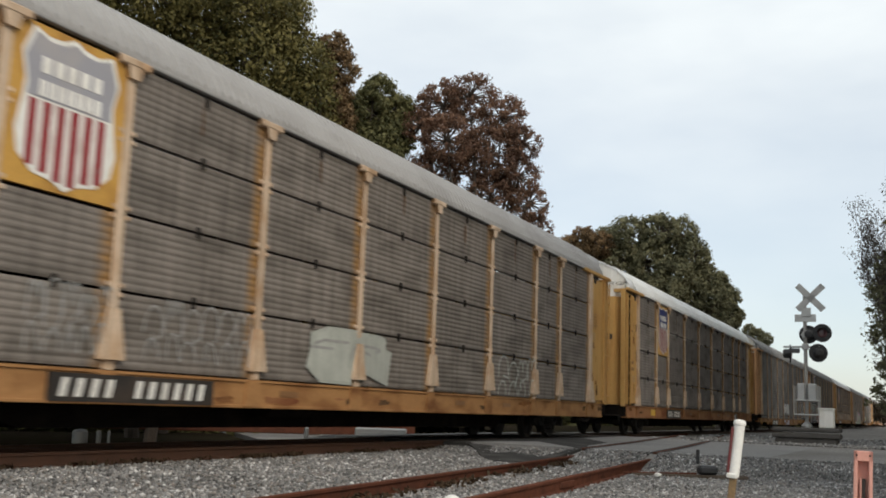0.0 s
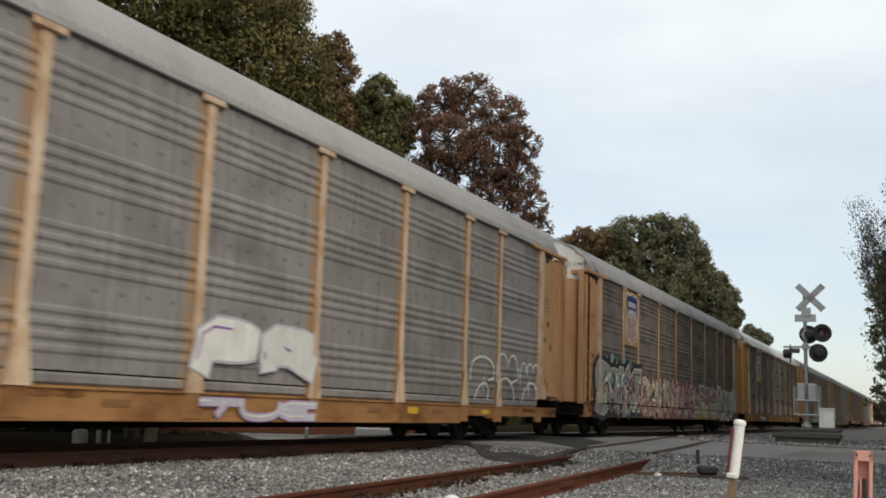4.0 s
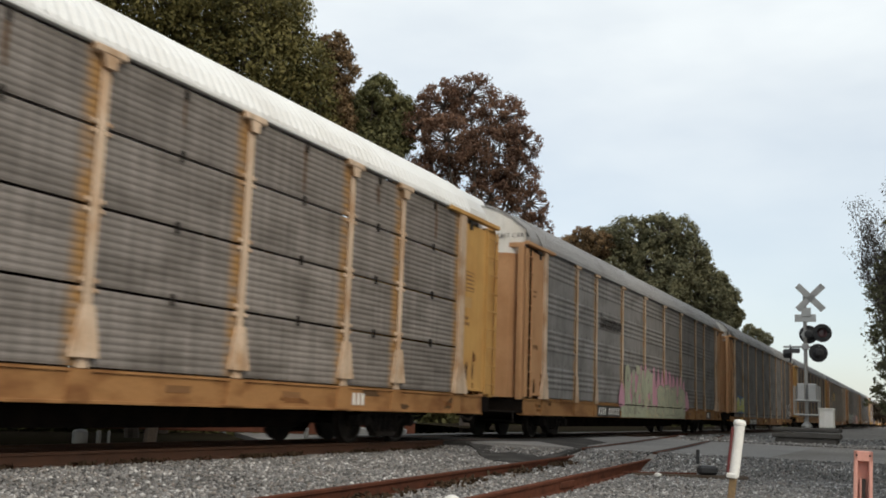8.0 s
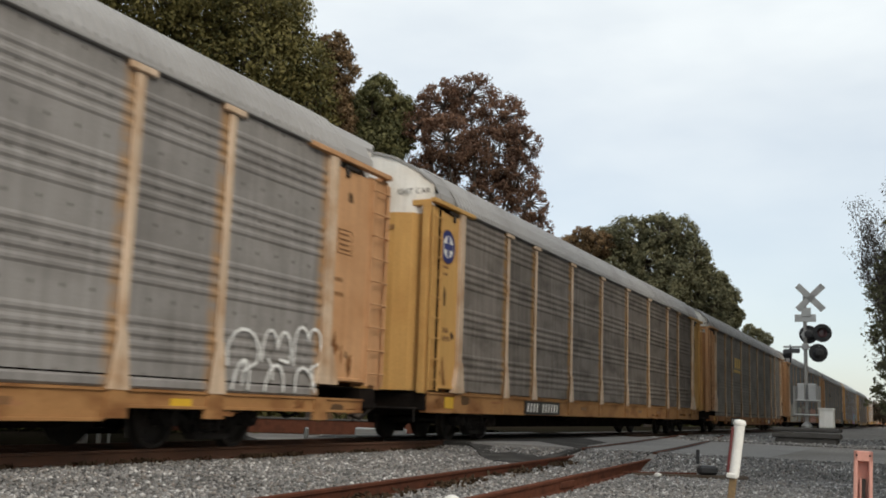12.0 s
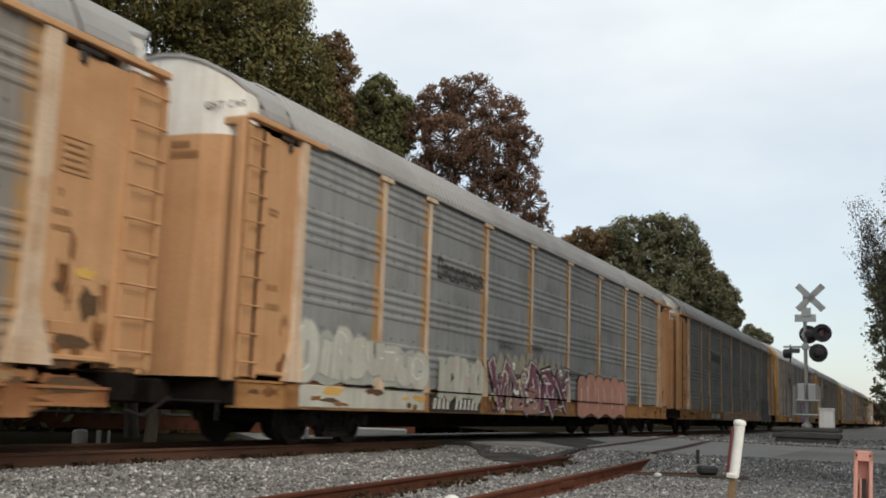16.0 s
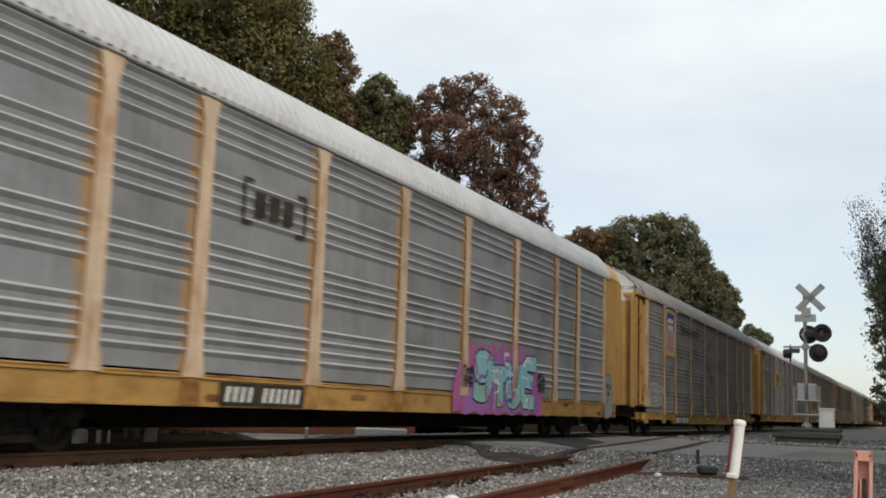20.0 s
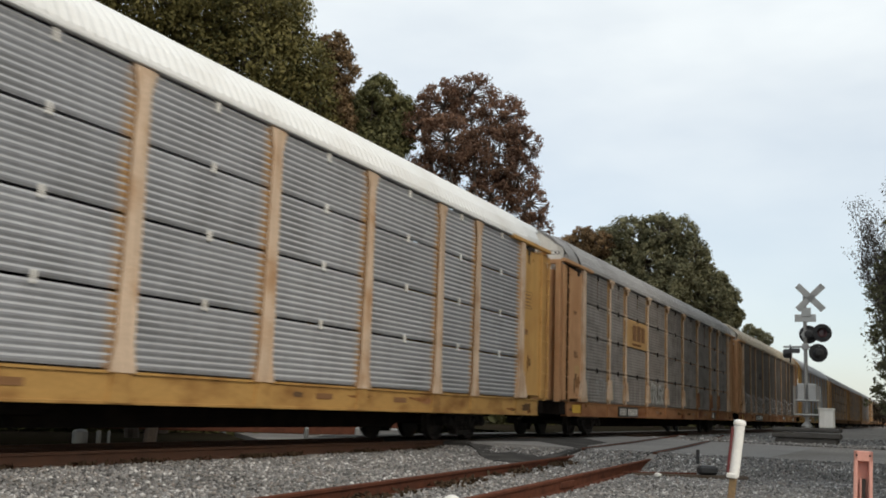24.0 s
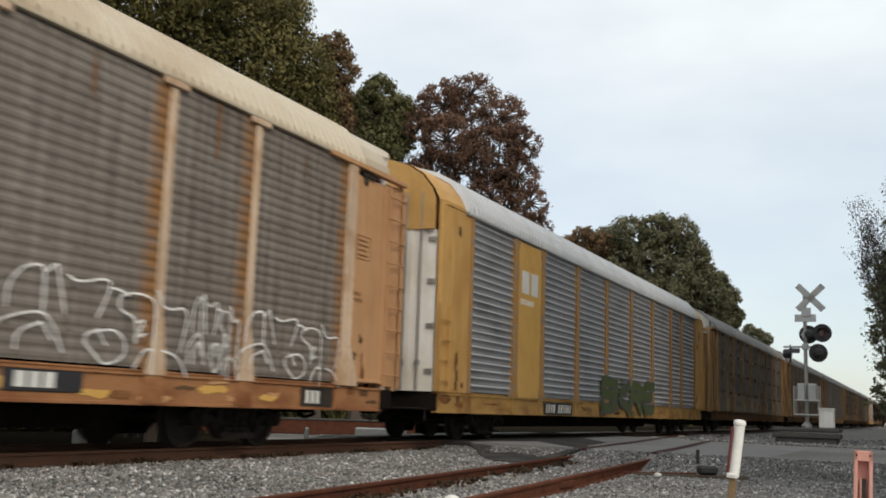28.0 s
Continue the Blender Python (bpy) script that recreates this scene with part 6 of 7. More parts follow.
def build_tracks():
    main = empty("railway_track", label="main line track with worn rusty rails on ballast", category="railway track")
    for dx in (-0.755, 0.755):
        part("rail", (rail_shape([(TRACK_X + dx, y) for y in (-120, 0, 40, 120, 600)], 0.0), M["railhead"]), main)
    side = empty("siding_track", label="rusty siding track running in towards the main line", category="railway track")
    ys = [-30 + 3 * i for i in range(28)]
    for dx in (-0.755, 0.755):
        part("rail", (rail_shape([(siding_x(y) + dx, y) for y in ys if y < ROAD_Y0 + 0.3], -0.165), M["rust"]), side)
        run = [(siding_x(y) + dx, y) for y in ys if ROAD_Y0 - 1.5 < y < 46]
        part("rail", (rail_shape(run, [road_z(x) + 0.012 for x, _ in run]), M["rust"]), side)
        for d in (-0.085, 0.085):
            s = Shape().rings([[(x + d - 0.05, y, road_z(x) + 0.001), (x + d + 0.05, y, road_z(x) + 0.001), (x + d + 0.05, y, road_z(x) + 0.005), (x + d - 0.05, y, road_z(x) + 0.005)] for x, y in run if y < ROAD_Y1 + 1])
            part("flangeway", (s, M["crossing"]), side, "dark groove filled with dirt beside the rail")
    rng = random.Random(9)
    tie = kept("tie", "tie", M["wood"], lambda: Shape().cbox(-1.30, 1.30, -0.115, 0.115, -0.16, 0.0, 0.012))
    plate = kept("tieplate", "tie_plate", M["rust"], lambda: Shape().cbox(-0.17, 0.17, -0.09, 0.09, 0.0, 0.018, 0.004).box(-0.11, -0.08, -0.06, -0.03, 0.018, 0.05).box(0.08, 0.11, 0.03, 0.06, 0.018, 0.05))
    y = -20.0
    while y < ROAD_Y0 - 0.8:
        part("tie", tie, main, "", (TRACK_X + rng.uniform(-0.05, 0.05), y, -0.198), rng.uniform(-0.02, 0.02))
        if y > 4:
            part("tie_plate", plate, main, "", (TRACK_X + 0.755, y, -0.198))
        a = math.atan2(0.083, 1)
        part("tie", tie, side, "", (siding_x(y) + rng.uniform(-0.05, 0.05), y, -0.355), a + rng.uniform(-0.03, 0.03))
        if y > 4:
            for dx in (-0.755, 0.755):
                part("tie_plate", plate, side, "", (siding_x(y) + dx, y, -0.360), a)
        y += 0.53
    y = ROAD_Y1 + 0.5
    while y < 75:
        part("tie", tie, main, "", (TRACK_X, y, -0.14))
        y += 0.53
    for dx in (0.755,):
        part("joint_bar", (Shape().cbox(siding_x(13.2) + dx + 0.02, siding_x(13.2) + dx + 0.055, 12.9, 13.5, -0.30, -0.21, 0.01), M["rust"]), side, "bolted joint bar")


def build_ballast():
    """Loose stones over the ground between and beside the rails: uneven eight-sided pieces."""
    rng = np.random.default_rng(4)
    n, far = 150000, 16000
    y = np.concatenate([rng.uniform(4.5, ROAD_Y0 + 0.25, n), ROAD_Y1 + 0.3 + rng.random(far) ** 1.6 * 16])
    x = np.concatenate([rng.uniform(-9.45, 1.2, n), rng.uniform(-8.4, -0.8, far)])
    keep = (x < -0.02 * y + 0.8) 
    x, y = x[keep], y[keep]
    # thin out towards the right verge where earth shows
    thin = rng.random(len(x)) < np.where(x > -3.2, 0.85, 1.0)
    x, y = x[thin], y[thin]
    size = rng.gamma(6.0, 0.0031, len(x)).clip(0.010, 0.04)
    size = np.where(x > -3.4, size * 0.92, size)
    size = np.where(y > 30, size * 1.9, size)
    ok = np.abs(x + 9.445) > 0.10
    sx = -4.62 - 0.083 * (y - 8.0)
    for d in (-0.755, 0.755):
        ok &= np.abs(x - sx - d) > 0.085
    x, y, size = x[ok], y[ok], size[ok]
    bank = 0.20 + np.maximum(0, np.abs(x - TRACK_X) - 1.6) * 0.045
    z = -np.minimum(bank, 0.36)
    lift = np.clip((y - ROAD_Y0 + 2) / 2, 0, 1)
    z = z + (-0.09 - z) * lift + 0.016
    z += 0.006 * np.sin(x * 2.3 + y) + 0.006 * np.sin(y * 1.9 - x * 1.1) + size * 0.25
    base = np.array([(1, 0, 0), (-1, 0, 0), (0, 1, 0), (0, -1, 0), (0, 0, 1), (0, 0, -1)], float)
    tri = np.array([(0, 2, 4), (2, 1, 4), (1, 3, 4), (3, 0, 4), (2, 0, 5), (1, 2, 5), (3, 1, 5), (0, 3, 5)])
    m = len(x)
    q = rng.normal(size=(m, 4))
    q /= np.linalg.norm(q, axis=1, keepdims=True)
    w, a, b, c = q.T
    rot = np.stack([1 - 2 * (b * b + c * c), 2 * (a * b - c * w), 2 * (a * c + b * w), 2 * (a * b + c * w), 1 - 2 * (a * a + c * c), 2 * (b * c - a * w),
                    2 * (a * c - b * w), 2 * (b * c + a * w), 1 - 2 * (a * a + b * b)], 1).reshape(m, 3, 3)
    v = base[None] * rng.uniform(0.65, 1.25, (m, 6, 1)) + rng.normal(0, 0.12, (m, 6, 3))
    v = np.einsum("mij,mkj->mki", rot, v) * size[:, None, None]
    v[:, :, 2] *= 0.8
    v += np.stack([x, y, z], 1)[:, None, :]
    f = (tri[None] + 6 * np.arange(m)[:, None, None]).reshape(-1)
    me = bpy.data.meshes.new("ballast")
    me.vertices.add(6 * m)
    me.vertices.foreach_set("co", v.reshape(-1))
    me.loops.add(len(f))
    me.loops.foreach_set("vertex_index", f)
    me.polygons.add(8 * m)
    me.polygons.foreach_set("loop_start", np.arange(0, len(f), 3))
    me.update(calc_edges=True)
    me.materials.append(M["gravel"])
    me.name = "ballast"
    tagged(new("ballast", me), "loose grey crushed stone ballast between the tracks", "ballast", kind="stuff")


def build_debris():
    """Dead leaves and dirt caught along the rails and between the siding's ties."""
    rg = np.random.default_rng(31)
    y = rg.uniform(5.0, ROAD_Y0 - 0.6, 5200)
    centre = -4.62 - 0.083 * (y - 8.0)
    side = rg.integers(0, 3, len(y))
    x = np.where(side == 0, centre - 0.755 + rg.normal(0.16, 0.10, len(y)), np.where(side == 1, centre + 0.755 - np.abs(rg.normal(0.12, 0.12, len(y))), -9.33 + np.abs(rg.normal(0, 0.05, len(y)))))
    z = -np.minimum(0.20 + np.maximum(0, np.abs(x - TRACK_X) - 1.6) * 0.045, 0.36) + 0.05
    keep = np.sin(y * 2.1 + side * 2) + np.sin(y * 5.3) + rg.normal(0, 0.5, len(y)) > 0.2
    me = leaf_mesh(np.stack([x, y, z + rg.uniform(-0.01, 0.03, len(y))], 1)[keep], 0.045, rg)
    me.name = "debris"
    me.materials.append(M["debris"])
    tagged(new("debris", me), "dead brown leaves and dirt caught along the rails", "leaf litter", kind="stuff")


# ---------- trackside things ----------
def build_signal():
    """Crossing signal: mast on a concrete footing, crossed boards, two pairs of lamps, bell housing, guard rail, relay box."""
    sig = empty("crossing_signal", pose(-3.5, 36.4, -0.10), label="railway crossing signal with crossed boards and dark lamps", category="crossing signal")
    part("footing", (Shape().cbox(-0.95, 0.95, -0.55, 0.55, 0, 0.22, 0.03).cbox(-1.05, 1.05, -0.60, 0.60, 0.22, 0.38, 0.03).cbox(-1.05, 1.05, -0.60, 0.60, 0.42, 0.56, 0.03), M["footing"]), sig, "stacked weathered concrete blocks")
    part("mast", (Shape().tube((0, 0, 0.5), (0, 0, 5.02), 0.062, n=14).lathe([(5.05, 0.075), (5.10, 0.06), (5.12, 0.01)], 14, axis="z").lathe([(0.56, 0.18), (0.62, 0.18), (0.75, 0.08)], 14, axis="z"), M["alu"]), sig, "dull aluminium mast")
    for a in (45, -45):
        s = Shape().cbox(-0.58, 0.58, -0.012, 0.012, -0.105, 0.105, 0.006)
        b = part("crossbuck_board", (s, M["alu"]), sig, "bare back of a crossed board", (0.19, -0.09, 4.86))
        b.rotation_euler = (0, radians(a), radians(8))
    part("track_sign", (Shape().cbox(-0.32, 0.36, -0.085, -0.065, 4.05, 4.30, 0.006).cbox(-0.10, 0.20, -0.12, -0.06, 4.22, 4.52, 0.01), M["alu"]), sig, "bare backs of the small plates")
    arm = Shape()
    arm.tube((-0.15, 0, 3.62), (0.75, 0.1, 3.62), 0.035).tube((-0.70, 0.0, 3.22), (0.45, 0, 3.22), 0.035).cbox(-0.1, 0.1, -0.1, 0.1, 3.5, 3.72).cbox(-0.1, 0.1, -0.1, 0.1, 3.12, 3.32)
    part("lamp_arm", (arm, M["alu"]), sig, "lamp brackets")

    def lamp(x, z, facing, back):
        h = part("lamp", (Shape().lathe([(-0.02, 0.02), (-0.02, 0.30), (0.0, 0.305), (0.02, 0.30), (0.02, 0.16), (0.20, 0.15), (0.24, 0.08), (0.24, 0.02)], 24, axis="y"), M["signal_black"]), sig, "black round lamp backing", (x, back, z), facing)
        part("lens", (Shape().lathe([(-0.06, 0.02), (-0.055, 0.10), (-0.03, 0.155), (-0.02, 0.155)], 20, axis="y"), M["lens"]), h, "unlit dark red lens")
        s = Shape()
        rings = []
        for y in (-0.03, -0.30):
            rings.append([(0.18 * math.cos(t), y, 0.18 * math.sin(t)) for t in (math.pi * (0.05 + 0.9 * i / 10) for i in range(11))])
        s.rings(rings, False, False)
        part("visor", (s, M["signal_black"]), h, "hooded visor")

    lamp(0.54, 3.68, math.radians(10), -0.05)
    lamp(0.10, 3.64, math.radians(190), 0.08)
    lamp(0.40, 3.02, math.radians(195), -0.02)
    lamp(-0.48, 2.99, math.radians(98), -0.05)
    s = Shape()
    for x in (-0.36, 0.40):
        for y in (-0.35, 0.3):
            s.tube((x, y, 0.96), (x, y, 1.92), 0.025)
    for z in (0.98, 1.44):
        s.tube((-0.36, -0.35, z), (0.40, -0.35, z), 0.028).tube((-0.36, 0.3, z), (0.40, 0.3, z), 0.028)
        for x in (-0.36, 0.40):
            s.tube((x, -0.35, z), (x, 0.3, z), 0.028)
    part("guard_frame", (s, M["alu"]), sig, "pale pipe frame round the gate gear")
    part("gear_box", (Shape().cbox(-0.28, -0.02, -0.25, 0.15, 1.40, 2.0, 0.03).cbox(0.06, 0.34, -0.25, 0.15, 1.40, 2.0, 0.03), M["alu"]), sig, "grey gear housings")
    part("relay_box", (Shape().cbox(0.40, 0.86, -0.35, 0.20, 0.56, 1.18, 0.03).cbox(0.38, 0.88, -0.38, 0.23, 1.16, 1.21, 0.01), M["white"]), sig, "white relay box")


def build_markers():
    s = empty("marker_post", pose(-1.455, 8.56, -0.36, 0, 7.2, 0), label="white tube marker post leaning on a wooden stake", category="marker post")
    part("stake", (Shape().cbox(-0.026, 0.026, -0.026, 0.026, -0.1, 0.68, 0.004), M["stem"]), s, "brown wooden stake")
    part("tube", (Shape().lathe([(0.575, 0.040), (0.60, 0.042), (0.98, 0.043), (0.985, 0.050), (1.00, 0.050), (1.015, 0.044), (1.024, 0.025), (1.026, 0.004)], 20, axis="z"), M["white_paint"]), s, "white plastic tube with a domed cap")
    part("tape", (Shape().cbox(-0.056, -0.036, -0.04, 0.02, 0.60, 0.96, 0.005), M["maroon"]), s, "dark red strip")
    part("fitting", (Shape().cbox(-0.05, 0.03, -0.05, 0.045, 0.56, 0.60, 0.008), M["white_paint"]), s)
    p = empty("cable_marker", pose(-0.36, 6.67, -0.36, 0, 2.0, 4), label="sun-faded red plastic marker with a dark slot", category="marker post")
    b = Shape()
    b.cbox(-0.052, 0.052, 0.02, 0.035, 0, 0.86, 0.004).cbox(-0.052, -0.030, -0.035, 0.02, 0, 0.86, 0.004).cbox(0.030, 0.052, -0.035, 0.02, 0, 0.86, 0.004).cbox(-0.052, 0.052, -0.035, 0.02, 0.80, 0.86, 0.004)
    part("channel", (b, M["pink"]), p)
    part("slot", (Shape().cbox(-0.006, 0.014, -0.012, 0.018, 0.1, 0.70, 0.003), M["black_paint"]), p, "black strip in the slot")
    part("inlay", (Shape().cbox(-0.018, -0.008, -0.022, 0.015, 0.1, 0.70, 0.003), M["pink"]), p)
    for x in (-0.036, 0.036):
        part("screw", (Shape().lathe([(-0.038, 0.004), (-0.036, 0.006), (-0.030, 0.006)], 8, (x, 0, 0.835), "y"), M["black_paint"]), p)
    t = empty("switch_tie", pose(-3.6, 17.9, -0.33, 0, 0, 24), label="long dark tie with a small switch box on it", category="switch tie")
    part("timber", (Shape().cbox(-1.0, 0.95, -0.11, 0.11, -0.06, 0.045, 0.012), M["wood"]), t)
    part("box", (Shape().cbox(0.12, 0.44, -0.12, 0.12, 0.05, 0.20, 0.04), M["signal_black"]), t, "black switch box")
    part("lever", (Shape().cbox(0.10, 0.15, -0.03, 0.03, 0.22, 0.46, 0.01), M["signal_black"]), t, "short upright lever")
    part("rod", (Shape().tube((-1.6, 0.0, 0.03), (0.1, 0.0, 0.06), 0.018), M["rust"]), t, "rusty throw rod")
    r = random.Random(2)
    for x, y, z, k in ((-4.55, 10.2, -0.29, 0.075), (-3.95, 17.0, -0.28, 0.05)):
        s = Shape()
        rings = []
        for i in range(5):
            h = -1 + i * 0.5
            rr = math.sqrt(max(0.05, 1 - h * h * 0.9))
            rings.append([(k * 1.3 * rr * math.cos(t2) * r.uniform(0.8, 1.15), k * rr * math.sin(t2) * r.uniform(0.8, 1.15), k * h * 0.8) for t2 in (2 * math.pi * j / 9 for j in range(9))])
        s.rings(rings)
        tagged(new("pale_stone", s.mesh("pale_stone", M["white"])), "pale lump of stone lying in the ballast", "stone").location = (x, y, z)


def build_beyond():
    """Low things seen under the train on the far side of the track."""
    s = empty("white_tank", pose(-22.3, 23.3, -0.70), label="small white round tank on the far verge", category="tank")
    part("shell", (Shape().lathe([(0, 0.20), (0.03, 0.22), (0.36, 0.22), (0.42, 0.15), (0.44, 0.03)], 16, axis="z"), M["alu"]), s)
    for dx, w in ((0.55, 0.07), (0.85, 0.05)):
        b = empty("white_bollard", pose(-22.3 + dx, 23.3 + dx * 0.3, -0.70), label="white painted bollard on the far verge", category="bollard", group="far bollards")
        part("post", (Shape().lathe([(0, w), (0.38, w), (0.42, w * 0.5)], 12, axis="z"), M["alu"]), b)
    b = empty("concrete_barrier", pose(-16.3, 30.6, -0.35, 0, 0, 25), label="long white concrete barrier beyond the track", category="barrier")
    part("block", (Shape().cbox(-0.85, 0.85, -0.2, 0.2, 0, 0.32, 0.04), M["alu"]), b)
    b = empty("white_bollard", pose(-16.3, 26.0, -0.35), label="thin white bollard beyond the track", category="bollard", group="far bollards")
    part("post", (Shape().lathe([(0, 0.07), (0.32, 0.07), (0.36, 0.03)], 12, axis="z"), M["alu"]), b)
    w = empty("low_brick_wall", pose(-26, 33, -0.5, 0, 0, 40), label="low reddish brick wall on the far side", category="wall")
    part("body", (Shape().cbox(-9, 9, -0.15, 0.15, 0, 0.55, 0.02), M["rust"]), w)
    part("coping", (Shape().cbox(-9.05, 9.05, -0.2, 0.2, 0.55, 0.63, 0.02), M["footing"]), w)


# ---------- trees ----------
def leaf_mesh(pos, size, rg, out=None):
    """Small pointed leaves at pos; out: the ways in which their clumps bulge, along which they lie loosely."""
    m = len(pos)
    t1 = rg.normal(size=(m, 3))
    if out is not None:
        t1 = np.cross(out + rg.normal(0, 0.42, (m, 3)), t1)
    t1 /= np.linalg.norm(t1, axis=1, keepdims=True)
    t2 = np.cross(t1, rg.normal(size=(m, 3)) if out is None else out + rg.normal(0, 0.3, (m, 3)))
    t2 /= np.linalg.norm(t2, axis=1, keepdims=True)
    sz = size * rg.uniform(0.5, 1.3, (m, 1))
    quad = np.stack([pos - t1 * sz, pos + t2 * sz * 0.5 - t1 * sz * 0.1, pos + t1 * sz, pos - t2 * sz * 0.5 + t1 * sz * 0.1], 1)
    me = bpy.data.meshes.new("crown")
    me.vertices.add(4 * m)
    me.vertices.foreach_set("co", quad.reshape(-1))
    me.loops.add(4 * m)
    me.loops.foreach_set("vertex_index", np.arange(4 * m))
    me.polygons.add(m)
    me.polygons.foreach_set("loop_start", np.arange(0, 4 * m, 4))
    me.update(calc_edges=True)
    return me


def tree(name, x, y, height, spread, leaf, seed, leaves, leaf_size, label, low=0.35, lobes=26, lobe=0.22):
    """A tapered trunk with limbs that reach into many clumps of small leaves; the clumps fill an uneven dome."""
    rng, rg = random.Random(seed), np.random.default_rng(seed)
    root = empty(name, pose(x, y, -0.75 if x < -13 else -0.3), label=label, category="tree")
    s, r = Shape(), spread / 2
    zc, zh = height * (1 + low) / 2, height * (1 - low) / 2
    trunk = [Vector((rng.uniform(-0.2, 0.2), rng.uniform(-0.2, 0.2), height * 0.8 * i / 6)) for i in range(7)]
    rad = [height * 0.02 * (1 - 0.13 * i) for i in range(7)]
    for i in range(6):
        s.tube(trunk[i], trunk[i + 1], rad[i], rad[i + 1], 9, False)
    clumps = []
    for i in range(lobes):
        u = (i + rng.random()) / lobes
        cz = -0.92 + 1.80 * u
        a = i * 2.399 + rng.uniform(-0.5, 0.5)
        k = math.sqrt(max(0.0, 1 - cz * cz)) * rng.uniform(0.35, 1.0)
        lr = lobe * spread * rng.uniform(0.65, 1.15)
        k *= max(0.0, 1 - lr / r * 0.75)
        c = Vector((r * k * math.cos(a), r * k * math.sin(a), zc + (zh - lr * 0.8) * cz))
        clumps.append((c, lr))
        j = min(5, max(1, int((c.z - lr) / (height * 0.8) * 6) - 1))
        p0, prev = trunk[j], trunk[j]
        for q in (0.35, 0.7, 1.0):
            n = p0.lerp(c, q) + Vector((rng.uniform(-1, 1), rng.uniform(-1, 1), rng.uniform(0, 1))) * spread * 0.02
            s.tube(prev, n, rad[j] * 0.5 * (1.1 - 0.9 * (q - 0.3)), rad[j] * 0.5 * (1.1 - 0.9 * q), 5, False)
            prev = n
        for q in range(5):
            d = Vector((rng.gauss(0, 1), rng.gauss(0, 1), rng.gauss(0.4, 0.8))).normalized() * lr * 0.9
            s.tube(prev, prev + d, 0.03, 0.012, 4, False)
    part("trunk", (s, M["bark"]), root, "grey-brown trunk and limbs")
    w = np.array([q[1] ** 2 for q in clumps])
    pick = rg.choice(len(clumps), leaves, p=w / w.sum())
    c = np.array([tuple(q[0]) for q in clumps])[pick]
    lr = np.array([q[1] for q in clumps])[pick][:, None]
    d = rg.normal(size=(leaves, 3))
    d /= np.linalg.norm(d, axis=1, keepdims=True)
    bumps = 1 + 0.16 * np.sin(d[:, :1] * 7 + pick[:, None]) * np.sin(d[:, 1:2] * 6 - pick[:, None]) + 0.12 * np.sin(d[:, 2:] * 9 + 2 * pick[:, None])
    twig = rg.integers(0, max(leaves // 48, 8), leaves)
    away = d * lr * bumps * rg.random((leaves, 1)) ** 0.42 * np.array([1, 1, 0.85])
    seats = (c + away)[:twig.max() + 1]
    pos = np.where(rg.random((leaves, 1)) < 0.70, seats[twig] + rg.normal(0, 0.042 * spread ** 0.75, (leaves, 3)) * np.array([1, 1, 0.7]), c + away)
    me = leaf_mesh(pos, leaf_size, rg)
    me.materials.append(M[leaf])
    part("crown", me, root)
    return root


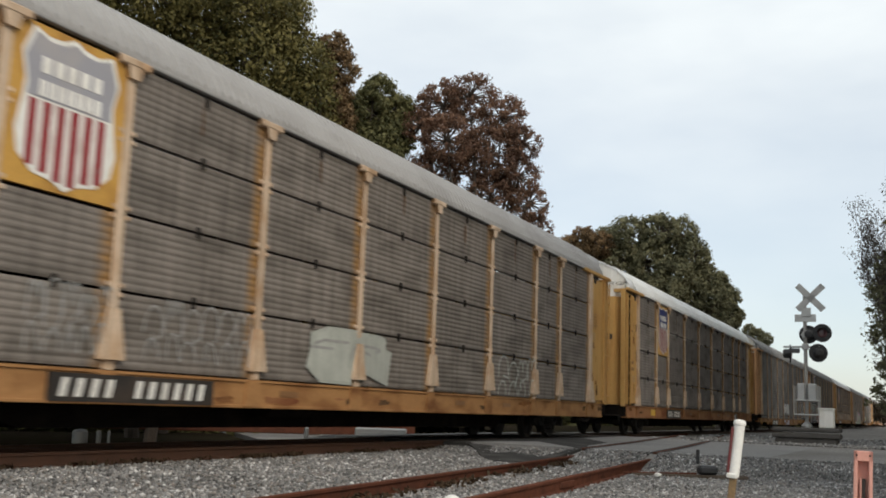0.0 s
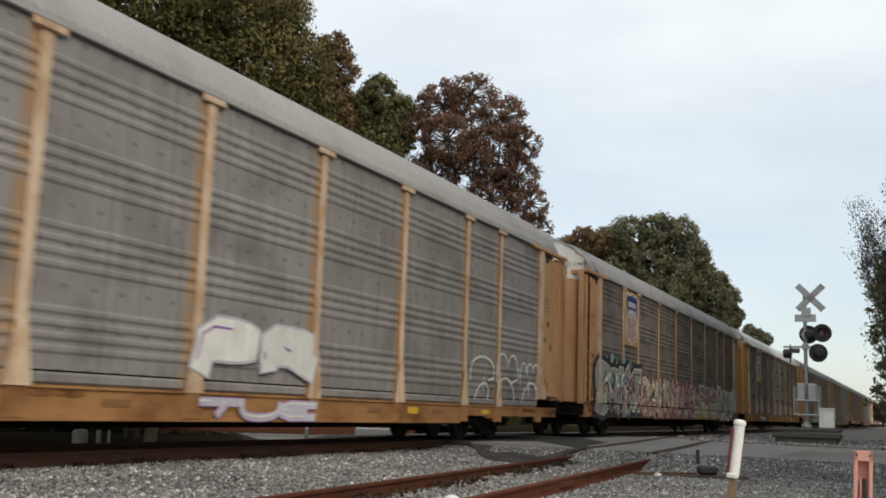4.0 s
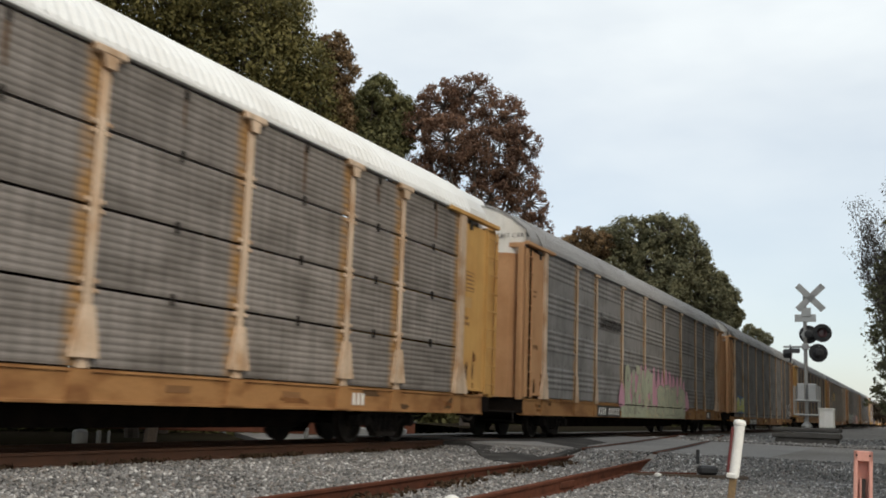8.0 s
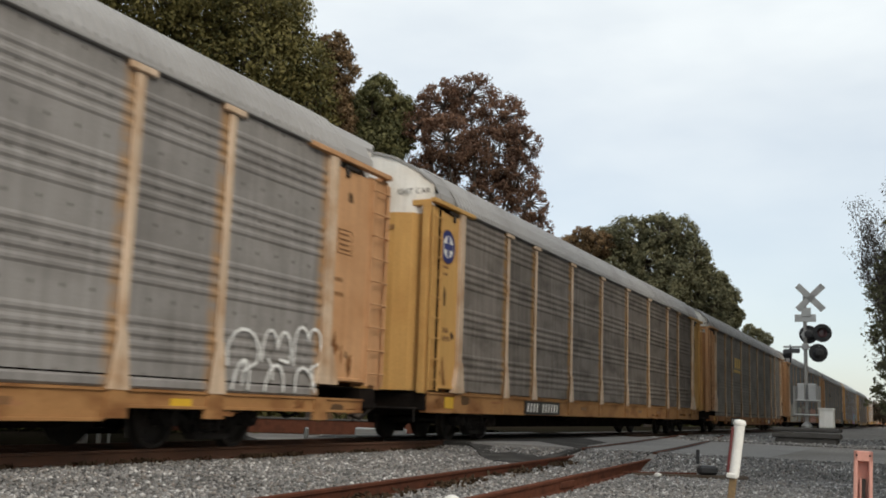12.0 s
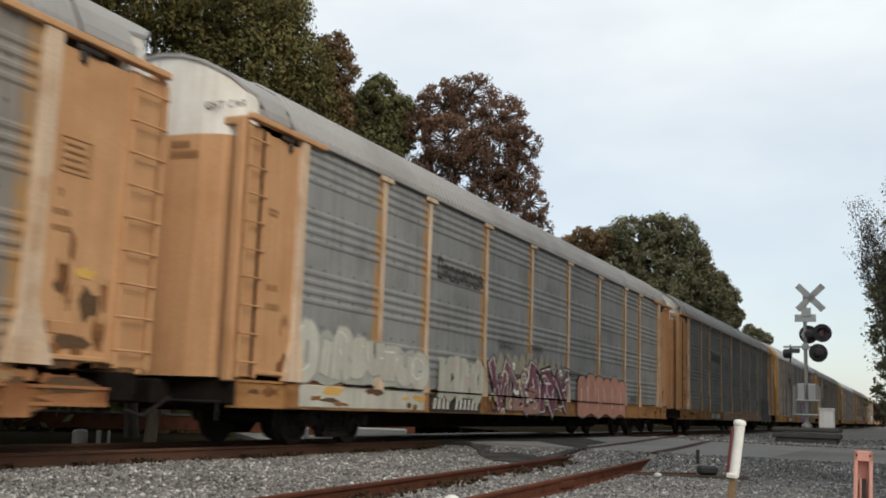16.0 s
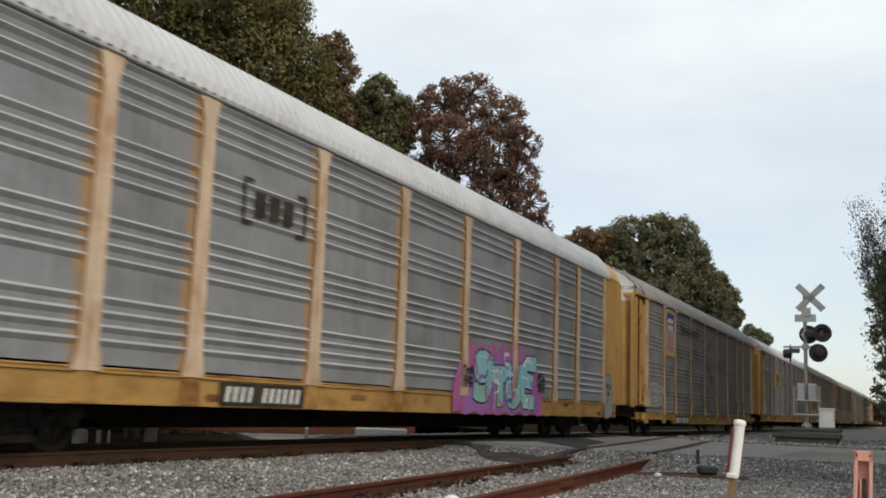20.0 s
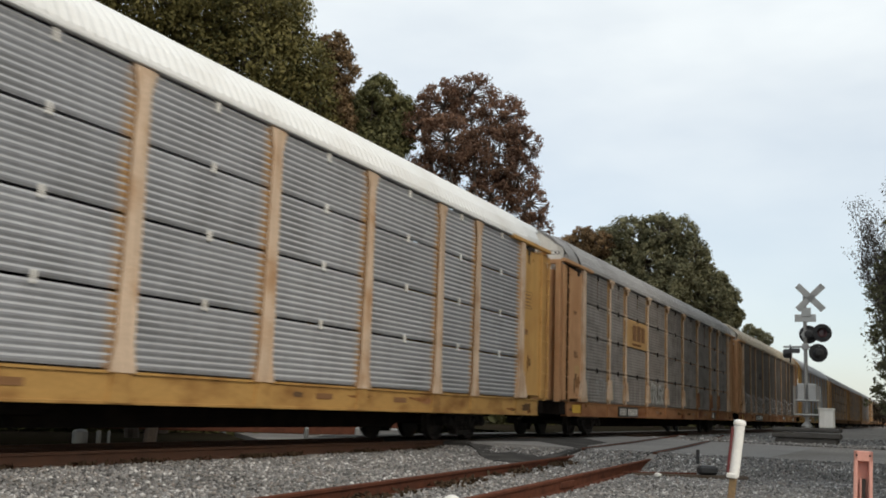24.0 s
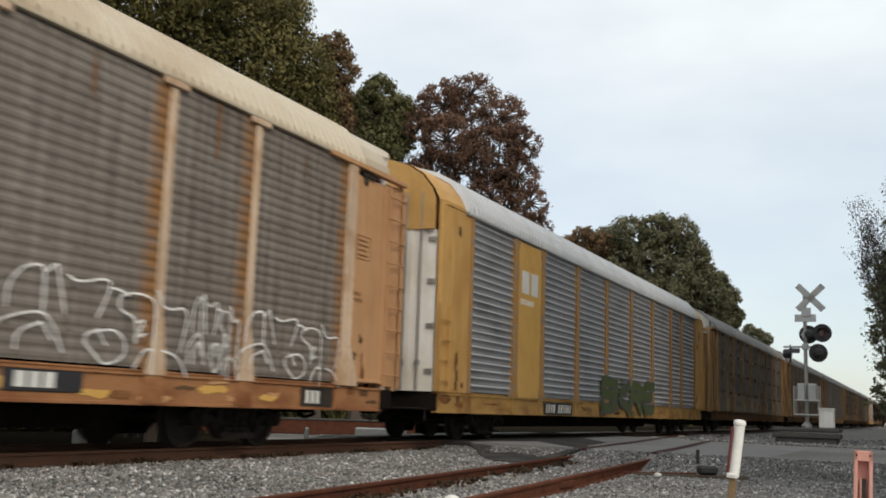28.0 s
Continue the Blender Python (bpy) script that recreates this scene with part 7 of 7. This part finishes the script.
def clumped_tree(name, x, y, heading, masses, leaf, seed, leaves, leaf_size, label, lobe=0.34, fill=2.6, girth=0.3):
    """A tree whose crown is built of rounded masses (across, height, radius) along its heading; each mass carries clumps of small leaves on its limbs."""
    rng, rg = random.Random(seed), np.random.default_rng(seed)
    root = empty(name, pose(x, y, -0.75 if x < -13 else -0.3, 0, 0, heading), label=label, category="tree")
    s, low = Shape(), min(m[1] - m[2] for m in masses)
    fork = Vector((sum(m[0] for m in masses) / len(masses) * 0.4, 0, low * 0.75))
    s.tube((0, 0, 0), fork * 0.5, girth * 1.2, girth, 9, False)
    s.tube(fork * 0.5, fork, girth, girth * 0.85, 9, False)
    clumps = []
    for a, z, r in masses:
        deep = rng.uniform(-0.5, 0.5) * r
        core, prev = Vector((a, deep, z + 0.75)), fork
        for q in (0.4, 0.75, 1.0):
            n = fork.lerp(core, q) + Vector((rng.uniform(-1, 1), rng.uniform(-1, 1), 0)) * r * 0.15
            s.tube(prev, n, girth * 0.55 * (1.15 - q * 0.8), girth * 0.55 * (1.0 - q * 0.8), 6, False)
            prev = n
        count = int(6 + fill * 6 * r)
        for i in range(count):
            u = 1 - 2 * (i + 0.5) / count
            t = i * 2.399 + rng.uniform(-0.3, 0.3)
            k = math.sqrt(max(0.0, 1 - u * u))
            lr = r * lobe * rng.uniform(0.7, 1.25)
            d = Vector((k * math.cos(t), k * math.sin(t), u)) * (r - lr * 0.72) * rng.uniform(0.86, 1.06)
            clumps.append((core + d, lr))
            s.tube(prev, core + d * 0.9, 0.045, 0.015, 4, False)
            for _ in range(3):
                e = Vector((rng.gauss(0, 1), rng.gauss(0, 1), rng.gauss(0.3, 1))).normalized() * lr * 0.8
                s.tube(core + d * 0.8, core + d + e, 0.02, 0.008, 3, False)
    part("trunk", (s, M["bark"]), root, "grey-brown trunk and limbs")
    w = np.array([q[1] ** 2 for q in clumps])
    pick = rg.choice(len(clumps), leaves, p=w / w.sum())
    c = np.array([tuple(q[0]) for q in clumps])[pick]
    lr = np.array([q[1] for q in clumps])[pick][:, None]
    d = rg.normal(size=(leaves, 3))
    d /= np.linalg.norm(d, axis=1, keepdims=True)
    ragged = 1 + 0.20 * np.sin(d[:, :1] * 6 + pick[:, None]) * np.sin(d[:, 1:2] * 5 - pick[:, None]) + 0.14 * np.sin(d[:, 2:] * 8 + 2 * pick[:, None])
    pos = c + d * lr * ragged * rg.random((leaves, 1)) ** 0.30 * np.array([1, 1, 0.82]) + rg.normal(0, 0.04, (leaves, 3))
    me = leaf_mesh(pos, leaf_size, rg, d)
    me.materials.append(M[leaf])
    part("crown", me, root)
    return root


def bare_tree(name, x, y, height, spread, leaf, seed, leaves, leaf_size, label, lobes=12):
    """A tree late in the year: forking limbs down to twigs, with a thin remnant of leaves."""
    rng, rg = random.Random(seed), np.random.default_rng(seed)
    root = empty(name, pose(x, y, -0.75 if x < -13 else -0.3), label=label, category="tree")
    s, tips = Shape(), []

    def grow(p, d, length, r, level):
        q = p + d * length
        mid = p.lerp(q, 0.5) + Vector((rng.uniform(-1, 1), rng.uniform(-1, 1), 0)) * length * 0.06
        n = (8, 6, 4, 3, 3, 3)[level]
        s.tube(p, mid, r, r * 0.85, n, False)
        s.tube(mid, q, r * 0.85, r * 0.6, n, False)
        if level >= 2:
            tips.extend((tuple(q), tuple(mid)))
        if level >= 5:
            return
        for i in range(rng.choice((2, 3, 3)) if level else lobes):
            a, tilt = rng.uniform(0, 2 * math.pi), rng.uniform(0.3, 0.9)
            nd = (d * math.cos(tilt) + Vector((math.cos(a), math.sin(a), 0)) * math.sin(tilt) + Vector((0, 0, 0.12))).normalized()
            start = p.lerp(q, rng.uniform(0.4, 1.0) if level else rng.uniform(0.35, 1.0))
            grow(start, nd, length * rng.uniform(0.48, 0.70), max(r * rng.uniform(0.42, 0.6), 0.012), level + 1)

    grow(Vector((0, 0, 0)), Vector((0, 0, 1)), height * 0.5, height * 0.016, 0)
    c = np.array(tips)
    kz, kr = height / c[:, 2].max(), spread / 2 / np.hypot(c[:, 0], c[:, 1]).max()
    s.v = [(a * kr, b * kr, z * kz) for a, b, z in s.v]
    part("trunk", (s, M["bark"]), root, "grey trunk, limbs and twigs")
    c = c * np.array([kr, kr, kz])
    pos = c[rg.integers(0, len(c), leaves)] + rg.normal(0, 0.18, (leaves, 3))
    me = leaf_mesh(pos, leaf_size, rg)
    me.materials.append(M[leaf])
    part("crown", me, root)
    return root


def build_trees():
    clumped_tree("oak_tree", -27.95, 33.3, 40.6, [(-4.6, 18.0, 2.6), (-1.6, 17.4, 2.4), (0.6, 16.8, 2.0), (2.7, 17.2, 2.2), (3.9, 17.6, 1.7), (3.2, 15.0, 2.2), (5.0, 15.3, 1.7), (5.2, 13.6, 1.8), (1.5, 19.6, 2.2), (0.4, 14.4, 2.2), (-2.6, 20.2, 2.4), (2.8, 12.4, 2.2)],
                 "leaf_oak", 1, 90000, 0.105, "tall olive-green oak beyond the tracks", girth=0.42)
    clumped_tree("russet_oak", -24.1, 38.9, 32.5, [(0.1, 16.8, 0.85), (0.35, 15.7, 1.05), (-0.1, 14.6, 1.2), (0, 13.3, 1.3)], "leaf_amber", 3, 15000, 0.085, "narrow amber-brown oak at the edge of the grove")
    clumped_tree("oak_tree", -23.6, 41.65, 29.9, [(0.5, 15.4, 1.0), (1.4, 14.7, 1.05), (0, 14.4, 1.2), (1.1, 13.5, 1.3), (-0.9, 14.3, 1.1), (0.4, 12.4, 1.5)], "leaf_dark", 4, 26000, 0.10, "dark green tree between larger oaks")
    clumped_tree("russet_oak", -18.95, 43.8, 23.7, [(-1.7, 15, 1.35), (-0.2, 15.4, 1.35), (1.4, 14.6, 1.25), (2.3, 13.3, 1.0), (-1.2, 13.1, 1.5), (0.7, 12.7, 1.7), (2.2, 11.6, 1.1), (2.7, 10.3, 1.0), (-1.9, 11.6, 1.5), (0.9, 10.6, 1.5), (-2.7, 13.9, 0.9), (3, 9.1, 0.9)],
                 "leaf_rust", 5, 40000, 0.080, "russet autumn oak with gaps in its crown", lobe=0.27, fill=3.4)
    clumped_tree("broad_oak", -17.2, 70.8, 13.7, [(-2.8, 12.6, 1.4), (-1.2, 13.1, 1.5), (0.8, 13.3, 1.5), (2.2, 13.2, 1.5), (3.1, 11.7, 1.4), (3.8, 10.2, 1.4), (0.2, 11.2, 1.9), (2.1, 10.1, 1.8), (4.5, 8.5, 1.4), (-1.8, 11.2, 1.6), (3.2, 8.9, 1.2), (1.0, 8.6, 1.8), (2.6, 7.0, 1.8)],
                 "leaf_far", 6, 52000, 0.12, "broad dark green tree behind the train", lobe=0.30, fill=3.0)
    clumped_tree("broad_oak", -21.4, 69.0, 17.2, [(0.2, 12.8, 1.0), (-0.8, 12.3, 1.0), (1.2, 12.3, 1.1), (0.2, 11.5, 1.3)], "leaf_amber", 7, 9000, 0.12, "smaller brownish tree beside a broad oak")
    clumped_tree("broad_oak", -14.1, 81.0, 9.9, [(-0.1, 11.0, 1.0), (0.6, 9.8, 1.1), (1.0, 8.5, 0.95), (-0.3, 8.7, 1.2), (0.3, 7.2, 1.4)], "leaf_far", 8, 14000, 0.13, "rounded green tree behind the train")
    clumped_tree("small_tree", -15.6, 113.0, 7.9, [(-0.9, 10.0, 0.75), (0.0, 9.5, 0.85), (0.8, 9.0, 0.75), (0.2, 8.2, 1.0)], "leaf_far", 9, 4200, 0.15, "small thin tree far along the line", lobe=0.3)
    bare_tree("bare_tree", -1.2, 65.0, 15.6, 7.0, "leaf_twig", 10, 9000, 0.07, "nearly bare tree beside the line")
    bare_tree("bare_tree", -1.3, 73.0, 12.8, 7.4, "leaf_twig", 12, 9000, 0.08, "thin brownish tree beside the line")
    tree("evergreen_tree", -1.1, 64.5, 12.3, 5.0, "leaf_far", 11, 9000, 0.13, "dense dark evergreen beside the line", low=0.04, lobes=30, lobe=0.26)
    # unseen wood on the near side past the crossing, added to shade far cars
    rng = random.Random(77)
    for x, y in ((4.6, 35.6), (10.5, 36.5), (16.0, 36.5), (5.0, 45.5), (11.0, 45.0), (22.0, 37.5), (4.8, 53.0), (28.0, 36.0)):
        tree("woodland_tree", x, y, rng.uniform(24, 26), rng.uniform(9.4, 10.4), rng.choice(("leaf_dark", "leaf_oak")), int(400 + x * 10 + y), 16000, 0.44,
             "unseen tall tree added to shade the cars past the crossing", low=0.04, lobes=32, lobe=0.24)
    for i in range(15):
        y = 60 + i * 9 + rng.uniform(-1, 1)
        tree("woodland_tree", 3.6 + rng.uniform(-0.5, 1.0) - (0.8 if i > 3 else 0), y, rng.uniform(23, 26), rng.uniform(9.6, 10.8), rng.choice(("leaf_dark", "leaf_brown", "leaf_oak")), 200 + i, 13000, 0.44,
             "unseen tall tree added beside the line to shade the far cars", low=0.03, lobes=30, lobe=0.24)
    for i in range(9):
        y = 52 + i * 19
        tree("woodland_tree", 15 + rng.uniform(-2, 3), y, rng.uniform(17, 21), 12, "leaf_dark", 300 + i, 6000, 0.32, "unseen tall tree added in a second row to block sky light", low=0.08, lobes=22, lobe=0.25)
    # unseen trees on the near side of the road, added to block light
    for i, (x, y) in enumerate(((7.5, 12.5), (8.0, 18.5), (15.0, 13.0), (15.5, 19.0), (23.0, 15.5))):
        tree("roadside_tree", x, y, (19.0, 25.5, 22.0, 27.0, 24.0)[i], (8.2, 9.6, 8.6, 10.0, 9.0)[i], "leaf_oak", 600 + i, 12000, 0.40, "unseen leafy tree added on the near side of the road to block light", low=0.06, lobes=26, lobe=0.25)
    # low trees hidden beyond the track, before the road, added to shade the verge
    for i, (x, y) in enumerate(((-20.2, -6.0), (-20.8, 1.5), (-20.0, 8.5), (-20.6, 15.5), (-27.5, 5.0), (-27.5, 13.0), (-27.0, 21.5), (-19.2, 22.6), (-25.0, 28.5))):
        tree("understorey_tree", x, y, (9.4 if y > 20 else 10.2) if x > -24 else 12.5, 9.6, "leaf_dark", 500 + i, 9000, 0.40, "hidden low spreading tree added beyond the track to shade the verge", low=0.18, lobes=26, lobe=0.24)
    tree("far_tree", -14.5, 205.0, 7.2, 6, "leaf_dark", 13, 3000, 0.30, "far dark tree at the end of the line", low=0.1, lobes=12, lobe=0.3)
    tree("far_tree", -7.0, 215.0, 6.0, 7, "leaf_brown", 14, 3000, 0.30, "far brownish tree at the end of the line", low=0.05, lobes=12, lobe=0.3)


def build_thicket():
    """The dark undergrowth at the wood's edge beyond the track: one leafy bank of uneven height."""
    rg = np.random.default_rng(21)
    line = [(-45.0, 5.0), (-36.0, 20.0), (-29.0, 31.0), (-24.0, 42.0), (-20.0, 58.0), (-17.5, 75.0), (-16.5, 100.0), (-16.0, 140.0), (-15.5, 200.0), (-15.5, 260.0)]
    out = []
    for (x0, y0), (x1, y1) in zip(line, line[1:]):
        n = int(260 * math.hypot(x1 - x0, y1 - y0) * (1.0 if y0 < 60 else 0.45))
        t = rg.random(n)
        depth = rg.uniform(0, 3.0, n)
        top = 2.6 + 0.9 * np.sin(t * 9 + x0) + 0.5 * np.sin(t * 23 + y0)
        z = -0.8 + (top + 0.4) * rg.random(n) ** 0.8
        out.append(np.stack([x0 + (x1 - x0) * t - depth + rg.normal(0, 0.25, n), y0 + (y1 - y0) * t + rg.normal(0, 0.25, n), z], 1))
    pos = np.concatenate(out)
    me = leaf_mesh(pos, 0.30, rg)
    me.name = "thicket"
    me.materials.append(M["leaf_dark"])
    tagged(new("thicket", me), "dark leafy undergrowth along the far side of the track", "undergrowth", kind="stuff")


# ---------- what moves ----------
def motions():
    times = [0, 2, 4, 6, 8, 10, 12, 14, 16, 18, 20, 22, 24, 26, 28]
    for k, car in enumerate(CARS):
        walk(car, [(t, pose(TRACK_X, car_y(k, t), 0)) for t in times])
    for k, ws, y in SPIN:
        if k > 16:
            continue
        rows, t = [], 0.0
        lo, hi = None, None
        for i in range(841):
            c = car_y(k, i / 30)
            if -16 < c < 105:
                rows.append((i / 30, pose(0, y, 0.42, math.degrees(-(car_y(k, 0) - c) / 0.416) * -1)))
        if rows and rows[0][0] > 0:
            rows.insert(0, (0.0, rows[0][1]))
        if rows and rows[-1][0] < 28:
            rows.append((28.0, rows[-1][1]))
        walk(ws, rows)


build_ground()
build_far_verge()
build_tracks()
build_train()
build_signal()
build_markers()
build_beyond()
build_trees()
build_thicket()
build_ballast()
build_debris()
motions()
